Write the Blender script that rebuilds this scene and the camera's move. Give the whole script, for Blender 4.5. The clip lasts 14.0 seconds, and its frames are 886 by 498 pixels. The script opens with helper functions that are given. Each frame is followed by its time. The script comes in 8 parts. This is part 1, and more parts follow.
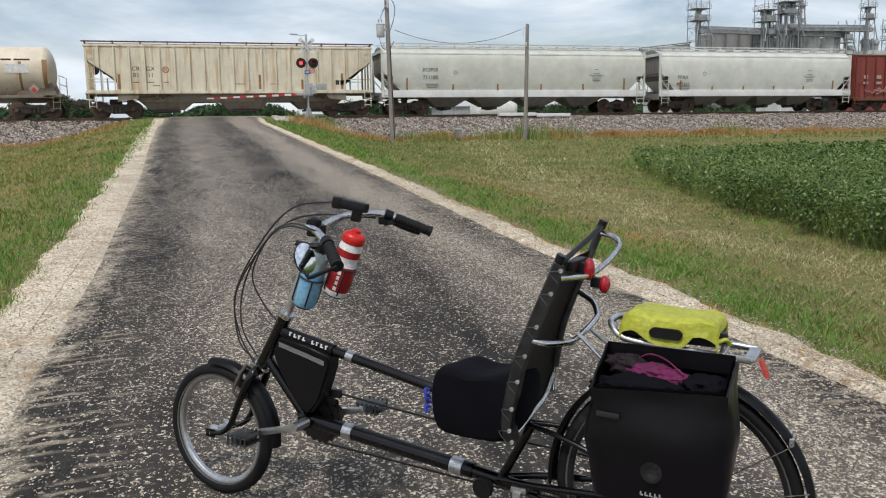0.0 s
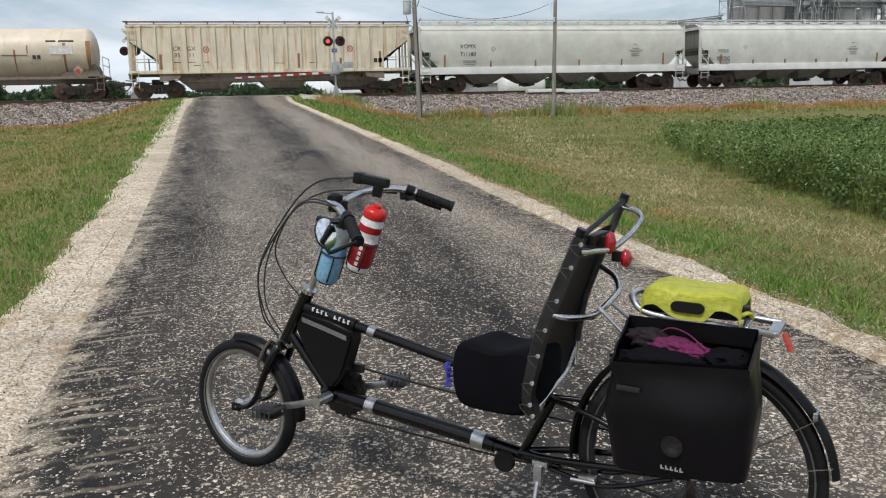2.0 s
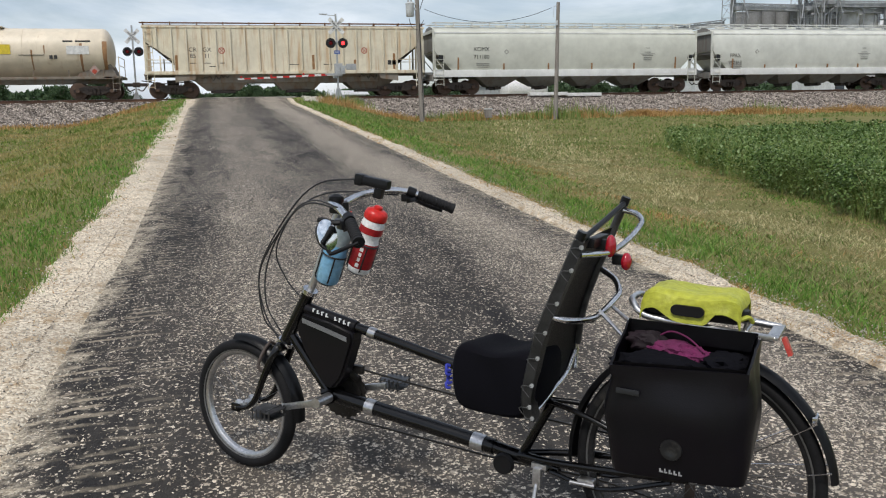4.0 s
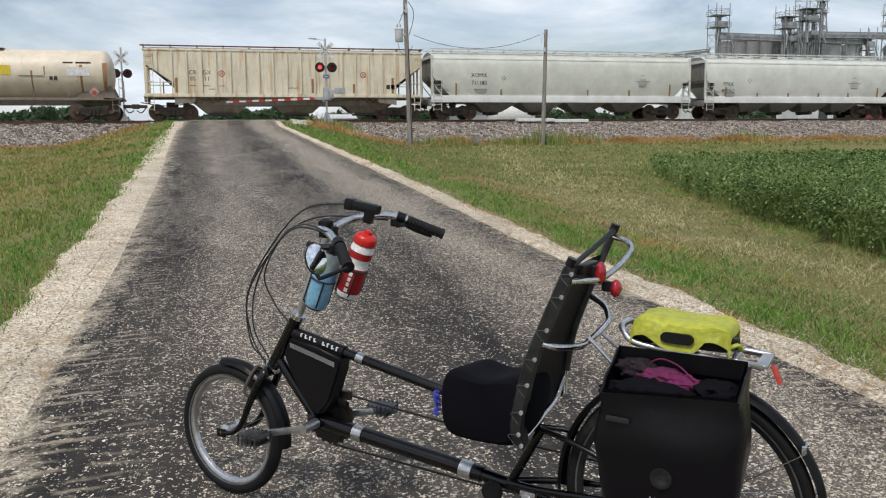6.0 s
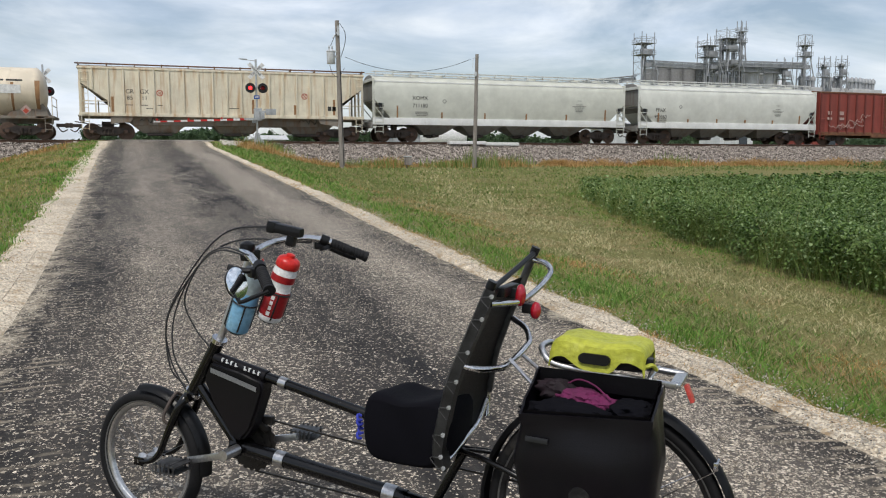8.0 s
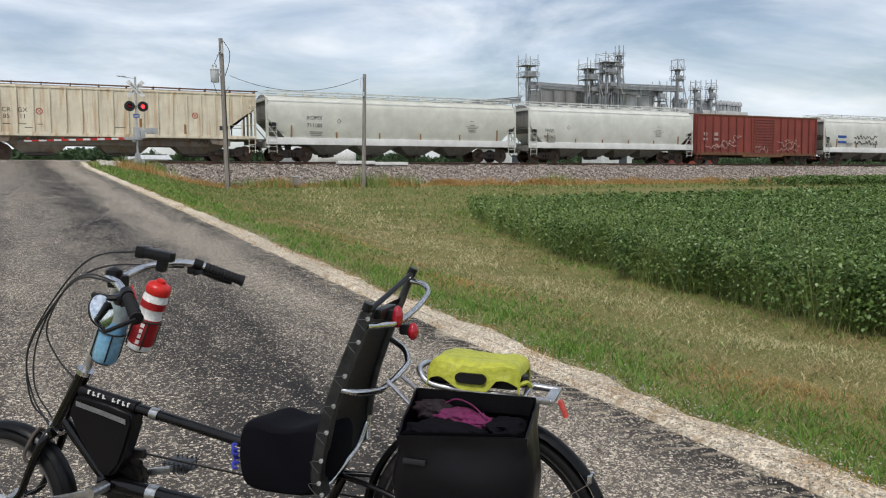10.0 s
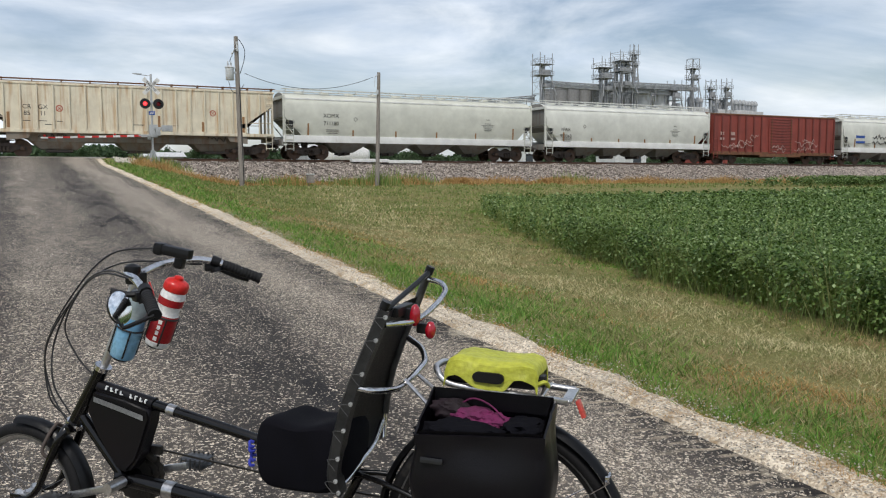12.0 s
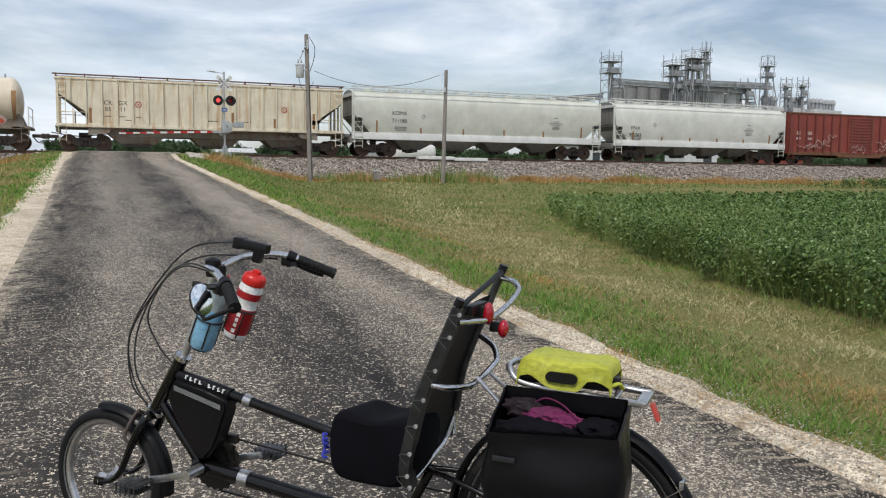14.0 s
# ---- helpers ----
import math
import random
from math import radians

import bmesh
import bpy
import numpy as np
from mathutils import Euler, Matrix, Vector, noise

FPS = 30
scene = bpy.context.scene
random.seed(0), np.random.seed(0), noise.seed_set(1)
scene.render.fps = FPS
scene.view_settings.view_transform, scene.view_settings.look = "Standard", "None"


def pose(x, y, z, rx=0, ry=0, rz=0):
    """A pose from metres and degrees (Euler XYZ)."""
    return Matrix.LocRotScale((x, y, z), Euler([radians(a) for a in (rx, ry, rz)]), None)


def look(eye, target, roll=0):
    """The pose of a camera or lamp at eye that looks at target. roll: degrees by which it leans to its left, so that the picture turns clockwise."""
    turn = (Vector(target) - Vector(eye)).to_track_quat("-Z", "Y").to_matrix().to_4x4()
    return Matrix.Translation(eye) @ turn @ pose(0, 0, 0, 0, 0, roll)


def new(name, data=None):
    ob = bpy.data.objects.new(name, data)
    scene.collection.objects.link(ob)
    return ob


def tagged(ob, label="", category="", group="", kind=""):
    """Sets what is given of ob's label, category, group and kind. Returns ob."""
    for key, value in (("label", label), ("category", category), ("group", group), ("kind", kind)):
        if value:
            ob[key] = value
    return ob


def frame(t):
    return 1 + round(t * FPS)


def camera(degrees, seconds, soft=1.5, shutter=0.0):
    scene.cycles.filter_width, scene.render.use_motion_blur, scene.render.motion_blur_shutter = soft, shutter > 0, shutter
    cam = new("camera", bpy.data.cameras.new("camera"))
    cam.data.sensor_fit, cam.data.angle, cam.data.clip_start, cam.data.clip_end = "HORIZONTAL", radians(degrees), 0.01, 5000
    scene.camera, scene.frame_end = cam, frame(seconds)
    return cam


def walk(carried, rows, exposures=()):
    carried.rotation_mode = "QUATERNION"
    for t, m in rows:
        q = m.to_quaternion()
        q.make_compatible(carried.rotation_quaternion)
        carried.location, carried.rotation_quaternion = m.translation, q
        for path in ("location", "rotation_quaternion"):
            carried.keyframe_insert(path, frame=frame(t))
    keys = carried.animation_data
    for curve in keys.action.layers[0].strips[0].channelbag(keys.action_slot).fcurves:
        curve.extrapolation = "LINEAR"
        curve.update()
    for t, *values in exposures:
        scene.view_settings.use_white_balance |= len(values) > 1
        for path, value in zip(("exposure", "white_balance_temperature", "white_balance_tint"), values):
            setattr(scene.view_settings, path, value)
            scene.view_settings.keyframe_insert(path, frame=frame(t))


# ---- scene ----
cam = camera(55.76, 14.0, soft=1.15)
PATH = [
    (0.0, pose(-0.025, 0.021, 1.358, 81.915, 0.867, -15.997)),
    (0.5, pose(-0.026, 0.018, 1.358, 81.445, 0.958, -14.494)),
    (1.0, pose(-0.026, 0.013, 1.354, 81.069, 1.037, -13.997)),
    (1.5, pose(-0.011, 0.017, 1.351, 80.833, 1.403, -14.058)),
    (2.0, pose(-0.002, 0.016, 1.347, 80.450, 1.416, -14.122)),
    (4.5, pose(-0.001, 0.012, 1.346, 80.760, 0.875, -14.063)),
    (5.0, pose(-0.003, 0.022, 1.346, 81.413, 0.625, -14.346)),
    (5.5, pose(-0.011, 0.020, 1.348, 81.832, 0.590, -14.417)),
    (6.0, pose(-0.008, 0.020, 1.349, 82.268, 0.456, -14.791)),
    (6.5, pose(-0.002, 0.003, 1.349, 82.452, 0.453, -15.233)),
    (7.0, pose(0.000, 0.000, 1.350, 82.600, 0.400, -15.300)),
    (7.5, pose(0.002, 0.008, 1.351, 82.819, 0.153, -15.887)),
    (8.0, pose(0.018, -0.002, 1.354, 83.747, -0.006, -19.361)),
    (8.5, pose(0.054, -0.034, 1.358, 84.809, -0.013, -25.806)),
    (8.7, pose(0.063, -0.038, 1.361, 85.100, 0.084, -27.593)),
    (11.0, pose(0.054, -0.002, 1.358, 84.998, 0.199, -26.225)),
    (11.5, pose(0.052, -0.003, 1.356, 84.953, 0.092, -26.137)),
    (12.0, pose(0.050, -0.003, 1.360, 84.951, -0.051, -25.934)),
    (12.5, pose(0.045, -0.003, 1.361, 85.008, -0.093, -25.584)),
    (13.0, pose(0.039, -0.002, 1.359, 84.950, -0.275, -24.964)),
    (13.5, pose(0.034, 0.002, 1.360, 84.807, -0.373, -24.209)),
    (14.0, pose(0.020, 0.004, 1.362, 84.766, -0.613, -21.496)),
]
walk(cam, PATH)

# ---------------------------------------------------------------- sky and sun
SUN_ELEVATION, SUN_AZIMUTH = 58.0, 215.0   # azimuth clockwise from +y
world = bpy.data.worlds.new("world")
scene.world = world
world.use_nodes = True


def build_world():
    nt = world.node_tree
    nt.nodes.clear()
    N, L = nt.nodes.new, nt.links.new
    out, bg = N("ShaderNodeOutputWorld"), N("ShaderNodeBackground")
    sky = N("ShaderNodeTexSky")
    sky.sky_type, sky.sun_disc = "NISHITA", False
    sky.sun_elevation, sky.sun_rotation = radians(SUN_ELEVATION), radians(SUN_AZIMUTH)
    sky.air_density, sky.dust_density, sky.ozone_density = 1.0, 1.5, 1.2
    tc, mp = N("ShaderNodeTexCoord"), N("ShaderNodeMapping")
    mp.inputs["Scale"].default_value = (1.2, 1.2, 4.2)
    mp.inputs["Rotation"].default_value = (0, radians(4), radians(20))
    big, small = N("ShaderNodeTexNoise"), N("ShaderNodeTexNoise")
    big.inputs["Scale"].default_value, big.inputs["Detail"].default_value = 2.2, 8
    big.inputs["Roughness"].default_value = 0.58
    big.inputs["Distortion"].default_value = 0.5
    small.inputs["Scale"].default_value, small.inputs["Detail"].default_value = 7.0, 6
    ramp = N("ShaderNodeValToRGB")
    ramp.color_ramp.elements[0].position, ramp.color_ramp.elements[1].position = 0.36, 0.66
    cloud = N("ShaderNodeValToRGB")
    cloud.color_ramp.elements[0].color, cloud.color_ramp.elements[1].color = (7.9, 8.9, 10.5, 1), (12.0, 12.3, 12.7, 1)
    cloud.color_ramp.elements[0].position, cloud.color_ramp.elements[1].position = 0.3, 0.7
    mix = N("ShaderNodeMix")
    mix.data_type = "RGBA"
    scale = N("ShaderNodeMath")
    scale.operation, scale.use_clamp = "MULTIPLY_ADD", True
    scale.inputs[1].default_value, scale.inputs[2].default_value = 0.72, 0.10
    L(tc.outputs["Generated"], mp.inputs["Vector"])
    L(mp.outputs[0], big.inputs["Vector"]), L(mp.outputs[0], small.inputs["Vector"])
    L(big.outputs[0], ramp.inputs[0]), L(small.outputs[0], cloud.inputs[0])
    L(ramp.outputs[0], scale.inputs[0]), L(scale.outputs[0], mix.inputs["Factor"])
    L(sky.outputs[0], mix.inputs["A"]), L(cloud.outputs[0], mix.inputs["B"])
    L(mix.outputs["Result"], bg.inputs["Color"])
    bg.inputs["Strength"].default_value = 0.10
    L(bg.outputs[0], out.inputs["Surface"])


build_world()
sun_data = bpy.data.lights.new("sun", "SUN")
sun_data.energy, sun_data.angle, sun_data.color = 2.6, radians(9.0), (1.0, 0.95, 0.88)
sun = new("sun", sun_data)
a, e = radians(SUN_AZIMUTH), radians(SUN_ELEVATION)
sun.matrix_world = look((40 * math.sin(a) * math.cos(e), 40 * math.cos(a) * math.cos(e), 40 * math.sin(e)), (0, 0, 0))
scene.view_settings.exposure = 0.0

# ---------------------------------------------------------------- materials


def rgb(c):
    return (c[0], c[1], c[2], 1.0)


def material(name, base, rough=0.7, metal=0.0, other=None, scale=6.0, amount=0.5, fine=80.0, bump=0.15, grime=None,
             grime_at=0.62, emit=None, emit_strength=0.0, stretch=(1, 1, 1), coat=0.0, bump_scale=None, by_object=0.0, spec=0.4):
    """Base colour broken by a large and a fine noise, with grime patches, fine relief and uneven gloss."""
    m = bpy.data.materials.new(name)
    m.use_nodes = True
    nt = m.node_tree
    N, L = nt.nodes.new, nt.links.new
    b = nt.nodes["Principled BSDF"]
    tc, mp = N("ShaderNodeTexCoord"), N("ShaderNodeMapping")
    mp.inputs["Scale"].default_value = stretch
    L(tc.outputs["Object"], mp.inputs["Vector"])
    n1, n2 = N("ShaderNodeTexNoise"), N("ShaderNodeTexNoise")
    n1.inputs["Scale"].default_value, n1.inputs["Detail"].default_value = scale, 6
    n2.inputs["Scale"].default_value, n2.inputs["Detail"].default_value = fine, 4
    L(mp.outputs[0], n1.inputs["Vector"]), L(mp.outputs[0], n2.inputs["Vector"])
    other = other or tuple(c * 0.72 for c in base)
    r1 = N("ShaderNodeValToRGB")
    r1.color_ramp.elements[0].position, r1.color_ramp.elements[1].position = 0.5 - 0.35 * amount, 0.5 + 0.4 * amount
    r1.color_ramp.elements[0].color, r1.color_ramp.elements[1].color = rgb(other), rgb(base)
    L(n1.outputs[0], r1.inputs[0])
    col = r1.outputs[0]
    mul = N("ShaderNodeMix")
    mul.data_type, mul.blend_type = "RGBA", "MULTIPLY"
    mul.inputs["Factor"].default_value = 0.55
    r2 = N("ShaderNodeValToRGB")
    r2.color_ramp.elements[0].position, r2.color_ramp.elements[1].position = 0.3, 0.7
    r2.color_ramp.elements[0].color, r2.color_ramp.elements[1].color = (0.62, 0.62, 0.62, 1), (1.25, 1.25, 1.25, 1)
    L(n2.outputs[0], r2.inputs[0]), L(col, mul.inputs["A"]), L(r2.outputs[0], mul.inputs["B"])
    col = mul.outputs["Result"]
    if grime:
        g, gr, gm = N("ShaderNodeTexNoise"), N("ShaderNodeValToRGB"), N("ShaderNodeMix")
        g.inputs["Scale"].default_value, g.inputs["Detail"].default_value = scale * 0.6, 9
        g.inputs["Roughness"].default_value = 0.7
        gr.color_ramp.elements[0].position, gr.color_ramp.elements[1].position = grime_at - 0.1, grime_at + 0.08
        gm.data_type = "RGBA"
        L(mp.outputs[0], g.inputs["Vector"]), L(g.outputs[0], gr.inputs[0]), L(gr.outputs[0], gm.inputs["Factor"])
        L(col, gm.inputs["A"])
        gm.inputs["B"].default_value = rgb(grime)
        col = gm.outputs["Result"]
    if by_object:
        oi, om, orr = N("ShaderNodeObjectInfo"), N("ShaderNodeMix"), N("ShaderNodeMapRange")
        om.data_type, om.blend_type = "RGBA", "MULTIPLY"
        om.inputs["Factor"].default_value = 1.0
        orr.inputs["To Min"].default_value, orr.inputs["To Max"].default_value = 1 - by_object, 1 + by_object
        L(oi.outputs["Random"], orr.inputs["Value"]), L(col, om.inputs["A"]), L(orr.outputs[0], om.inputs["B"])
        col = om.outputs["Result"]
    L(col, b.inputs["Base Color"])
    b.inputs["Metallic"].default_value = metal
    b.inputs["Specular IOR Level"].default_value = spec
    rr = N("ShaderNodeMapRange")
    rr.inputs["To Min"].default_value, rr.inputs["To Max"].default_value = max(0.03, rough - 0.12), min(1.0, rough + 0.12)
    L(n1.outputs[0], rr.inputs["Value"]), L(rr.outputs[0], b.inputs["Roughness"])
    if coat:
        b.inputs["Coat Weight"].default_value, b.inputs["Coat Roughness"].default_value = coat, 0.12
    if bump:
        bp = N("ShaderNodeBump")
        bp.inputs["Strength"].default_value, bp.inputs["Distance"].default_value = bump, bump_scale or 0.5 / fine
        L(n2.outputs[0], bp.inputs["Height"]), L(bp.outputs[0], b.inputs["Normal"])
    if emit:
        b.inputs["Emission Color"].default_value = rgb(emit)
        b.inputs["Emission Strength"].default_value = emit_strength
    return m


def foliage(name, low, high, dry=None, dry_at=0.6, patch=0.5, rough=0.6, translucent=0.25, stretch=(1, 1, 1), spec=0.25, third=None, third_at=0.8):
    """Leaf colour that differs from blade to blade and in wide patches; thin leaves let light through."""
    m = bpy.data.materials.new(name)
    m.use_nodes = True
    nt = m.node_tree
    N, L = nt.nodes.new, nt.links.new
    b, out = nt.nodes["Principled BSDF"], nt.nodes["Material Output"]
    geo, tc = N("ShaderNodeNewGeometry"), N("ShaderNodeTexCoord")
    r = N("ShaderNodeValToRGB")
    r.color_ramp.elements[0].color, r.color_ramp.elements[1].color = rgb(low), rgb(high)
    if third:
        r.color_ramp.elements[1].position = third_at - 0.06
        k = r.color_ramp.elements.new(third_at)
        k.color = rgb(third)
    L(geo.outputs["Random Per Island"], r.inputs[0])
    col = r.outputs[0]
    if dry:
        n, nr, mx = N("ShaderNodeTexNoise"), N("ShaderNodeValToRGB"), N("ShaderNodeMix")
        n.inputs["Scale"].default_value, n.inputs["Detail"].default_value = patch, 7
        n.inputs["Roughness"].default_value = 0.65
        nr.color_ramp.elements[0].position, nr.color_ramp.elements[1].position = dry_at - 0.08, dry_at + 0.1
        mx.data_type = "RGBA"
        mp = N("ShaderNodeMapping")
        mp.inputs["Scale"].default_value = stretch
        L(tc.outputs["Object"], mp.inputs["Vector"]), L(mp.outputs[0], n.inputs["Vector"])
        L(n.outputs[0], nr.inputs[0]), L(nr.outputs[0], mx.inputs["Factor"])
        L(col, mx.inputs["A"])
        mx.inputs["B"].default_value = rgb(dry)
        col = mx.outputs["Result"]
    L(col, b.inputs["Base Color"])
    b.inputs["Roughness"].default_value = rough
    b.inputs["Specular IOR Level"].default_value = spec
    tr, ms = N("ShaderNodeBsdfTranslucent"), N("ShaderNodeMixShader")
    ms.inputs[0].default_value = translucent
    L(col, tr.inputs["Color"])
    L(b.outputs[0], ms.inputs[1]), L(tr.outputs[0], ms.inputs[2]), L(ms.outputs[0], out.inputs["Surface"])
    return m


def rusty(name, paint, rust=(0.20, 0.085, 0.03), streak_at=0.60, rough=0.55, dirt=(0.16, 0.13, 0.10)):
    """Old wagon paint: vertical rust streaks, chalky patches, dirt."""
    m = bpy.data.materials.new(name)
    m.use_nodes = True
    nt = m.node_tree
    N, L = nt.nodes.new, nt.links.new
    b = nt.nodes["Principled BSDF"]
    tc = N("ShaderNodeTexCoord")
    mp, mp2 = N("ShaderNodeMapping"), N("ShaderNodeMapping")
    mp.inputs["Scale"].default_value, mp2.inputs["Scale"].default_value = (3.2, 3.2, 0.28), (0.6, 0.6, 0.6)
    L(tc.outputs["Object"], mp.inputs["Vector"]), L(tc.outputs["Object"], mp2.inputs["Vector"])
    n, n2, n3 = N("ShaderNodeTexNoise"), N("ShaderNodeTexNoise"), N("ShaderNodeTexNoise")
    for k, s, d in ((n, 1.0, 8), (n2, 1.6, 8), (n3, 30, 5)):
        k.inputs["Scale"].default_value, k.inputs["Detail"].default_value = s, d
        k.inputs["Roughness"].default_value = 0.62
    L(mp.outputs[0], n.inputs["Vector"]), L(mp2.outputs[0], n2.inputs["Vector"]), L(mp.outputs[0], n3.inputs["Vector"])
    r2 = N("ShaderNodeValToRGB")
    r2.color_ramp.elements[0].position, r2.color_ramp.elements[1].position = 0.35, 0.65
    r2.color_ramp.elements[0].color, r2.color_ramp.elements[1].color = rgb([c * 0.8 for c in paint]), rgb(paint)
    L(n2.outputs[0], r2.inputs[0])
    r1 = N("ShaderNodeValToRGB")
    r1.color_ramp.elements[0].position, r1.color_ramp.elements[1].position = streak_at - 0.06, streak_at + 0.12
    r1.color_ramp.elements[1].color = (0.75, 0.75, 0.75, 1)
    L(n.outputs[0], r1.inputs[0])
    mx, md, rd = N("ShaderNodeMix"), N("ShaderNodeMix"), N("ShaderNodeValToRGB")
    mx.data_type = md.data_type = "RGBA"
    L(r1.outputs[0], mx.inputs["Factor"]), L(r2.outputs[0], mx.inputs["A"])
    mx.inputs["B"].default_value = rgb(rust)
    rd.color_ramp.elements[0].position, rd.color_ramp.elements[1].position = 0.5, 0.9
    rd.color_ramp.elements[1].color = (0.5, 0.5, 0.5, 1)
    L(n3.outputs[0], rd.inputs[0]), L(rd.outputs[0], md.inputs["Factor"]), L(mx.outputs["Result"], md.inputs["A"])
    md.inputs["B"].default_value = rgb(dirt)
    L(md.outputs["Result"], b.inputs["Base Color"])
    b.inputs["Roughness"].default_value = rough
    bp = N("ShaderNodeBump")
    bp.inputs["Strength"].default_value, bp.inputs["Distance"].default_value = 0.2, 0.02
    L(n2.outputs[0], bp.inputs["Height"]), L(bp.outputs[0], b.inputs["Normal"])
    return m


def chip_seal():
    """Worn chip-seal road: pale stone chips in dark binder, black bled wheel paths, pale middle, ragged edges."""
    m = bpy.data.materials.new("chip_seal")
    m.use_nodes = True
    nt = m.node_tree
    N, L = nt.nodes.new, nt.links.new
    b = nt.nodes["Principled BSDF"]
    tc, across, lane = N("ShaderNodeTexCoord"), N("ShaderNodeAttribute"), N("ShaderNodeMath")
    across.attribute_name = "across"           # 0 at one edge of the asphalt, 1 at the other
    lane.operation = "MULTIPLY_ADD"
    lane.inputs[1].default_value, lane.inputs[2].default_value = 4.0, -1.0
    L(across.outputs["Fac"], lane.inputs[0])
    wob = N("ShaderNodeTexNoise")
    wob.inputs["Scale"].default_value, wob.inputs["Detail"].default_value = 0.5, 5
    mpw = N("ShaderNodeMapping")
    mpw.inputs["Scale"].default_value = (1.4, 0.35, 1)
    L(tc.outputs["Object"], mpw.inputs["Vector"]), L(mpw.outputs[0], wob.inputs["Vector"])
    off = N("ShaderNodeMath")
    off.operation = "MULTIPLY_ADD"
    off.inputs[1].default_value = 0.7
    L(wob.outputs[0], off.inputs[0]), L(lane.outputs[0], off.inputs[2])
    mr = N("ShaderNodeMapRange")
    mr.inputs["From Min"].default_value, mr.inputs["From Max"].default_value = -0.65, 3.35
    L(off.outputs[0], mr.inputs["Value"])
    band = N("ShaderNodeValToRGB")          # 0: bare binder, 1: full of chips
    els = band.color_ramp.elements
    els[0].position, els[0].color = 0.0, (0.35, 0.35, 0.35, 1)
    els[1].position, els[1].color = 1.0, (0.20, 0.20, 0.20, 1)
    for p, v in ((0.06, 0.16), (0.13, 0.05), (0.20, 0.24), (0.29, 0.54), (0.38, 0.42), (0.47, 0.30), (0.56, 0.12), (0.64, 0.16), (0.73, 0.60), (0.82, 0.90), (0.89, 0.44), (0.95, 0.16)):
        k = els.new(p)
        k.color = (v, v, v, 1)
    L(mr.outputs[0], band.inputs[0])
    patch, padd = N("ShaderNodeTexNoise"), N("ShaderNodeMath")
    patch.inputs["Scale"].default_value, patch.inputs["Detail"].default_value = 1.3, 7
    patch.inputs["Roughness"].default_value = 0.68
    mpp = N("ShaderNodeMapping")
    mpp.inputs["Scale"].default_value = (1.9, 0.42, 1)
    L(tc.outputs["Object"], mpp.inputs["Vector"]), L(mpp.outputs[0], patch.inputs["Vector"])
    padd.operation = "MULTIPLY_ADD"
    padd.inputs[1].default_value = 1.3
    pofs = N("ShaderNodeMath")
    pofs.operation = "SUBTRACT"
    pofs.inputs[1].default_value = 0.53
    L(patch.outputs[0], padd.inputs[0]), L(band.outputs[0], padd.inputs[2]), L(padd.outputs[0], pofs.inputs[0])
    chips = N("ShaderNodeTexVoronoi")
    chips.distance = "MANHATTAN"
    chips.inputs["Scale"].default_value = 84
    warp, wsub, wmul, wadd = N("ShaderNodeTexNoise"), N("ShaderNodeVectorMath"), N("ShaderNodeVectorMath"), N("ShaderNodeVectorMath")
    warp.inputs["Scale"].default_value, warp.inputs["Detail"].default_value = 55, 3
    wsub.operation, wsub.inputs[1].default_value = "SUBTRACT", (0.5, 0.5, 0.5)
    wmul.operation, wmul.inputs[1].default_value = "MULTIPLY", (0.034, 0.034, 0.0)
    wadd.operation = "ADD"
    L(tc.outputs["Object"], warp.inputs["Vector"]), L(warp.outputs["Color"], wsub.inputs[0]), L(wsub.outputs[0], wmul.inputs[0])
    L(tc.outputs["Object"], wadd.inputs[0]), L(wmul.outputs[0], wadd.inputs[1]), L(wadd.outputs[0], chips.inputs["Vector"])
    sepc = N("ShaderNodeSeparateColor")
    L(chips.outputs["Color"], sepc.inputs[0])
    lt = N("ShaderNodeMath")
    lt.operation = "LESS_THAN"
    L(sepc.outputs[0], lt.inputs[0]), L(pofs.outputs[0], lt.inputs[1])
    edge = N("ShaderNodeMath")
    edge.operation = "LESS_THAN"
    size = N("ShaderNodeMapRange")            # chips differ in size
    size.inputs["To Min"].default_value, size.inputs["To Max"].default_value = 0.38, 1.05
    L(sepc.outputs[2], size.inputs["Value"]), L(size.outputs[0], edge.inputs[1])
    L(chips.outputs["Distance"], edge.inputs[0])
    chip = N("ShaderNodeMath")
    chip.operation = "MULTIPLY"
    L(lt.outputs[0], chip.inputs[0]), L(edge.outputs[0], chip.inputs[1])
    stone = N("ShaderNodeValToRGB")
    stone.color_ramp.elements[0].color, stone.color_ramp.elements[1].color = (0.16, 0.132, 0.105, 1), (0.80, 0.71, 0.58, 1)
    L(sepc.outputs[1], stone.inputs[0])
    tar = N("ShaderNodeValToRGB")
    tar.color_ramp.elements[0].position, tar.color_ramp.elements[1].position = 0.10, 0.85
    tar.color_ramp.elements[0].color, tar.color_ramp.elements[1].color = (0.022, 0.021, 0.021, 1), (0.125, 0.110, 0.094, 1)
    L(pofs.outputs[0], tar.inputs[0])
    mx = N("ShaderNodeMix")
    mx.data_type = "RGBA"
    L(chip.outputs[0], mx.inputs["Factor"]), L(tar.outputs[0], mx.inputs["A"]), L(stone.outputs[0], mx.inputs["B"])
    # pale dust and tyre-lug marks dragged on from the shoulder
    wave = N("ShaderNodeTexWave")
    wave.wave_type, wave.bands_direction = "BANDS", "Y"
    wave.inputs["Scale"].default_value, wave.inputs["Distortion"].default_value = 3.0, 3.0
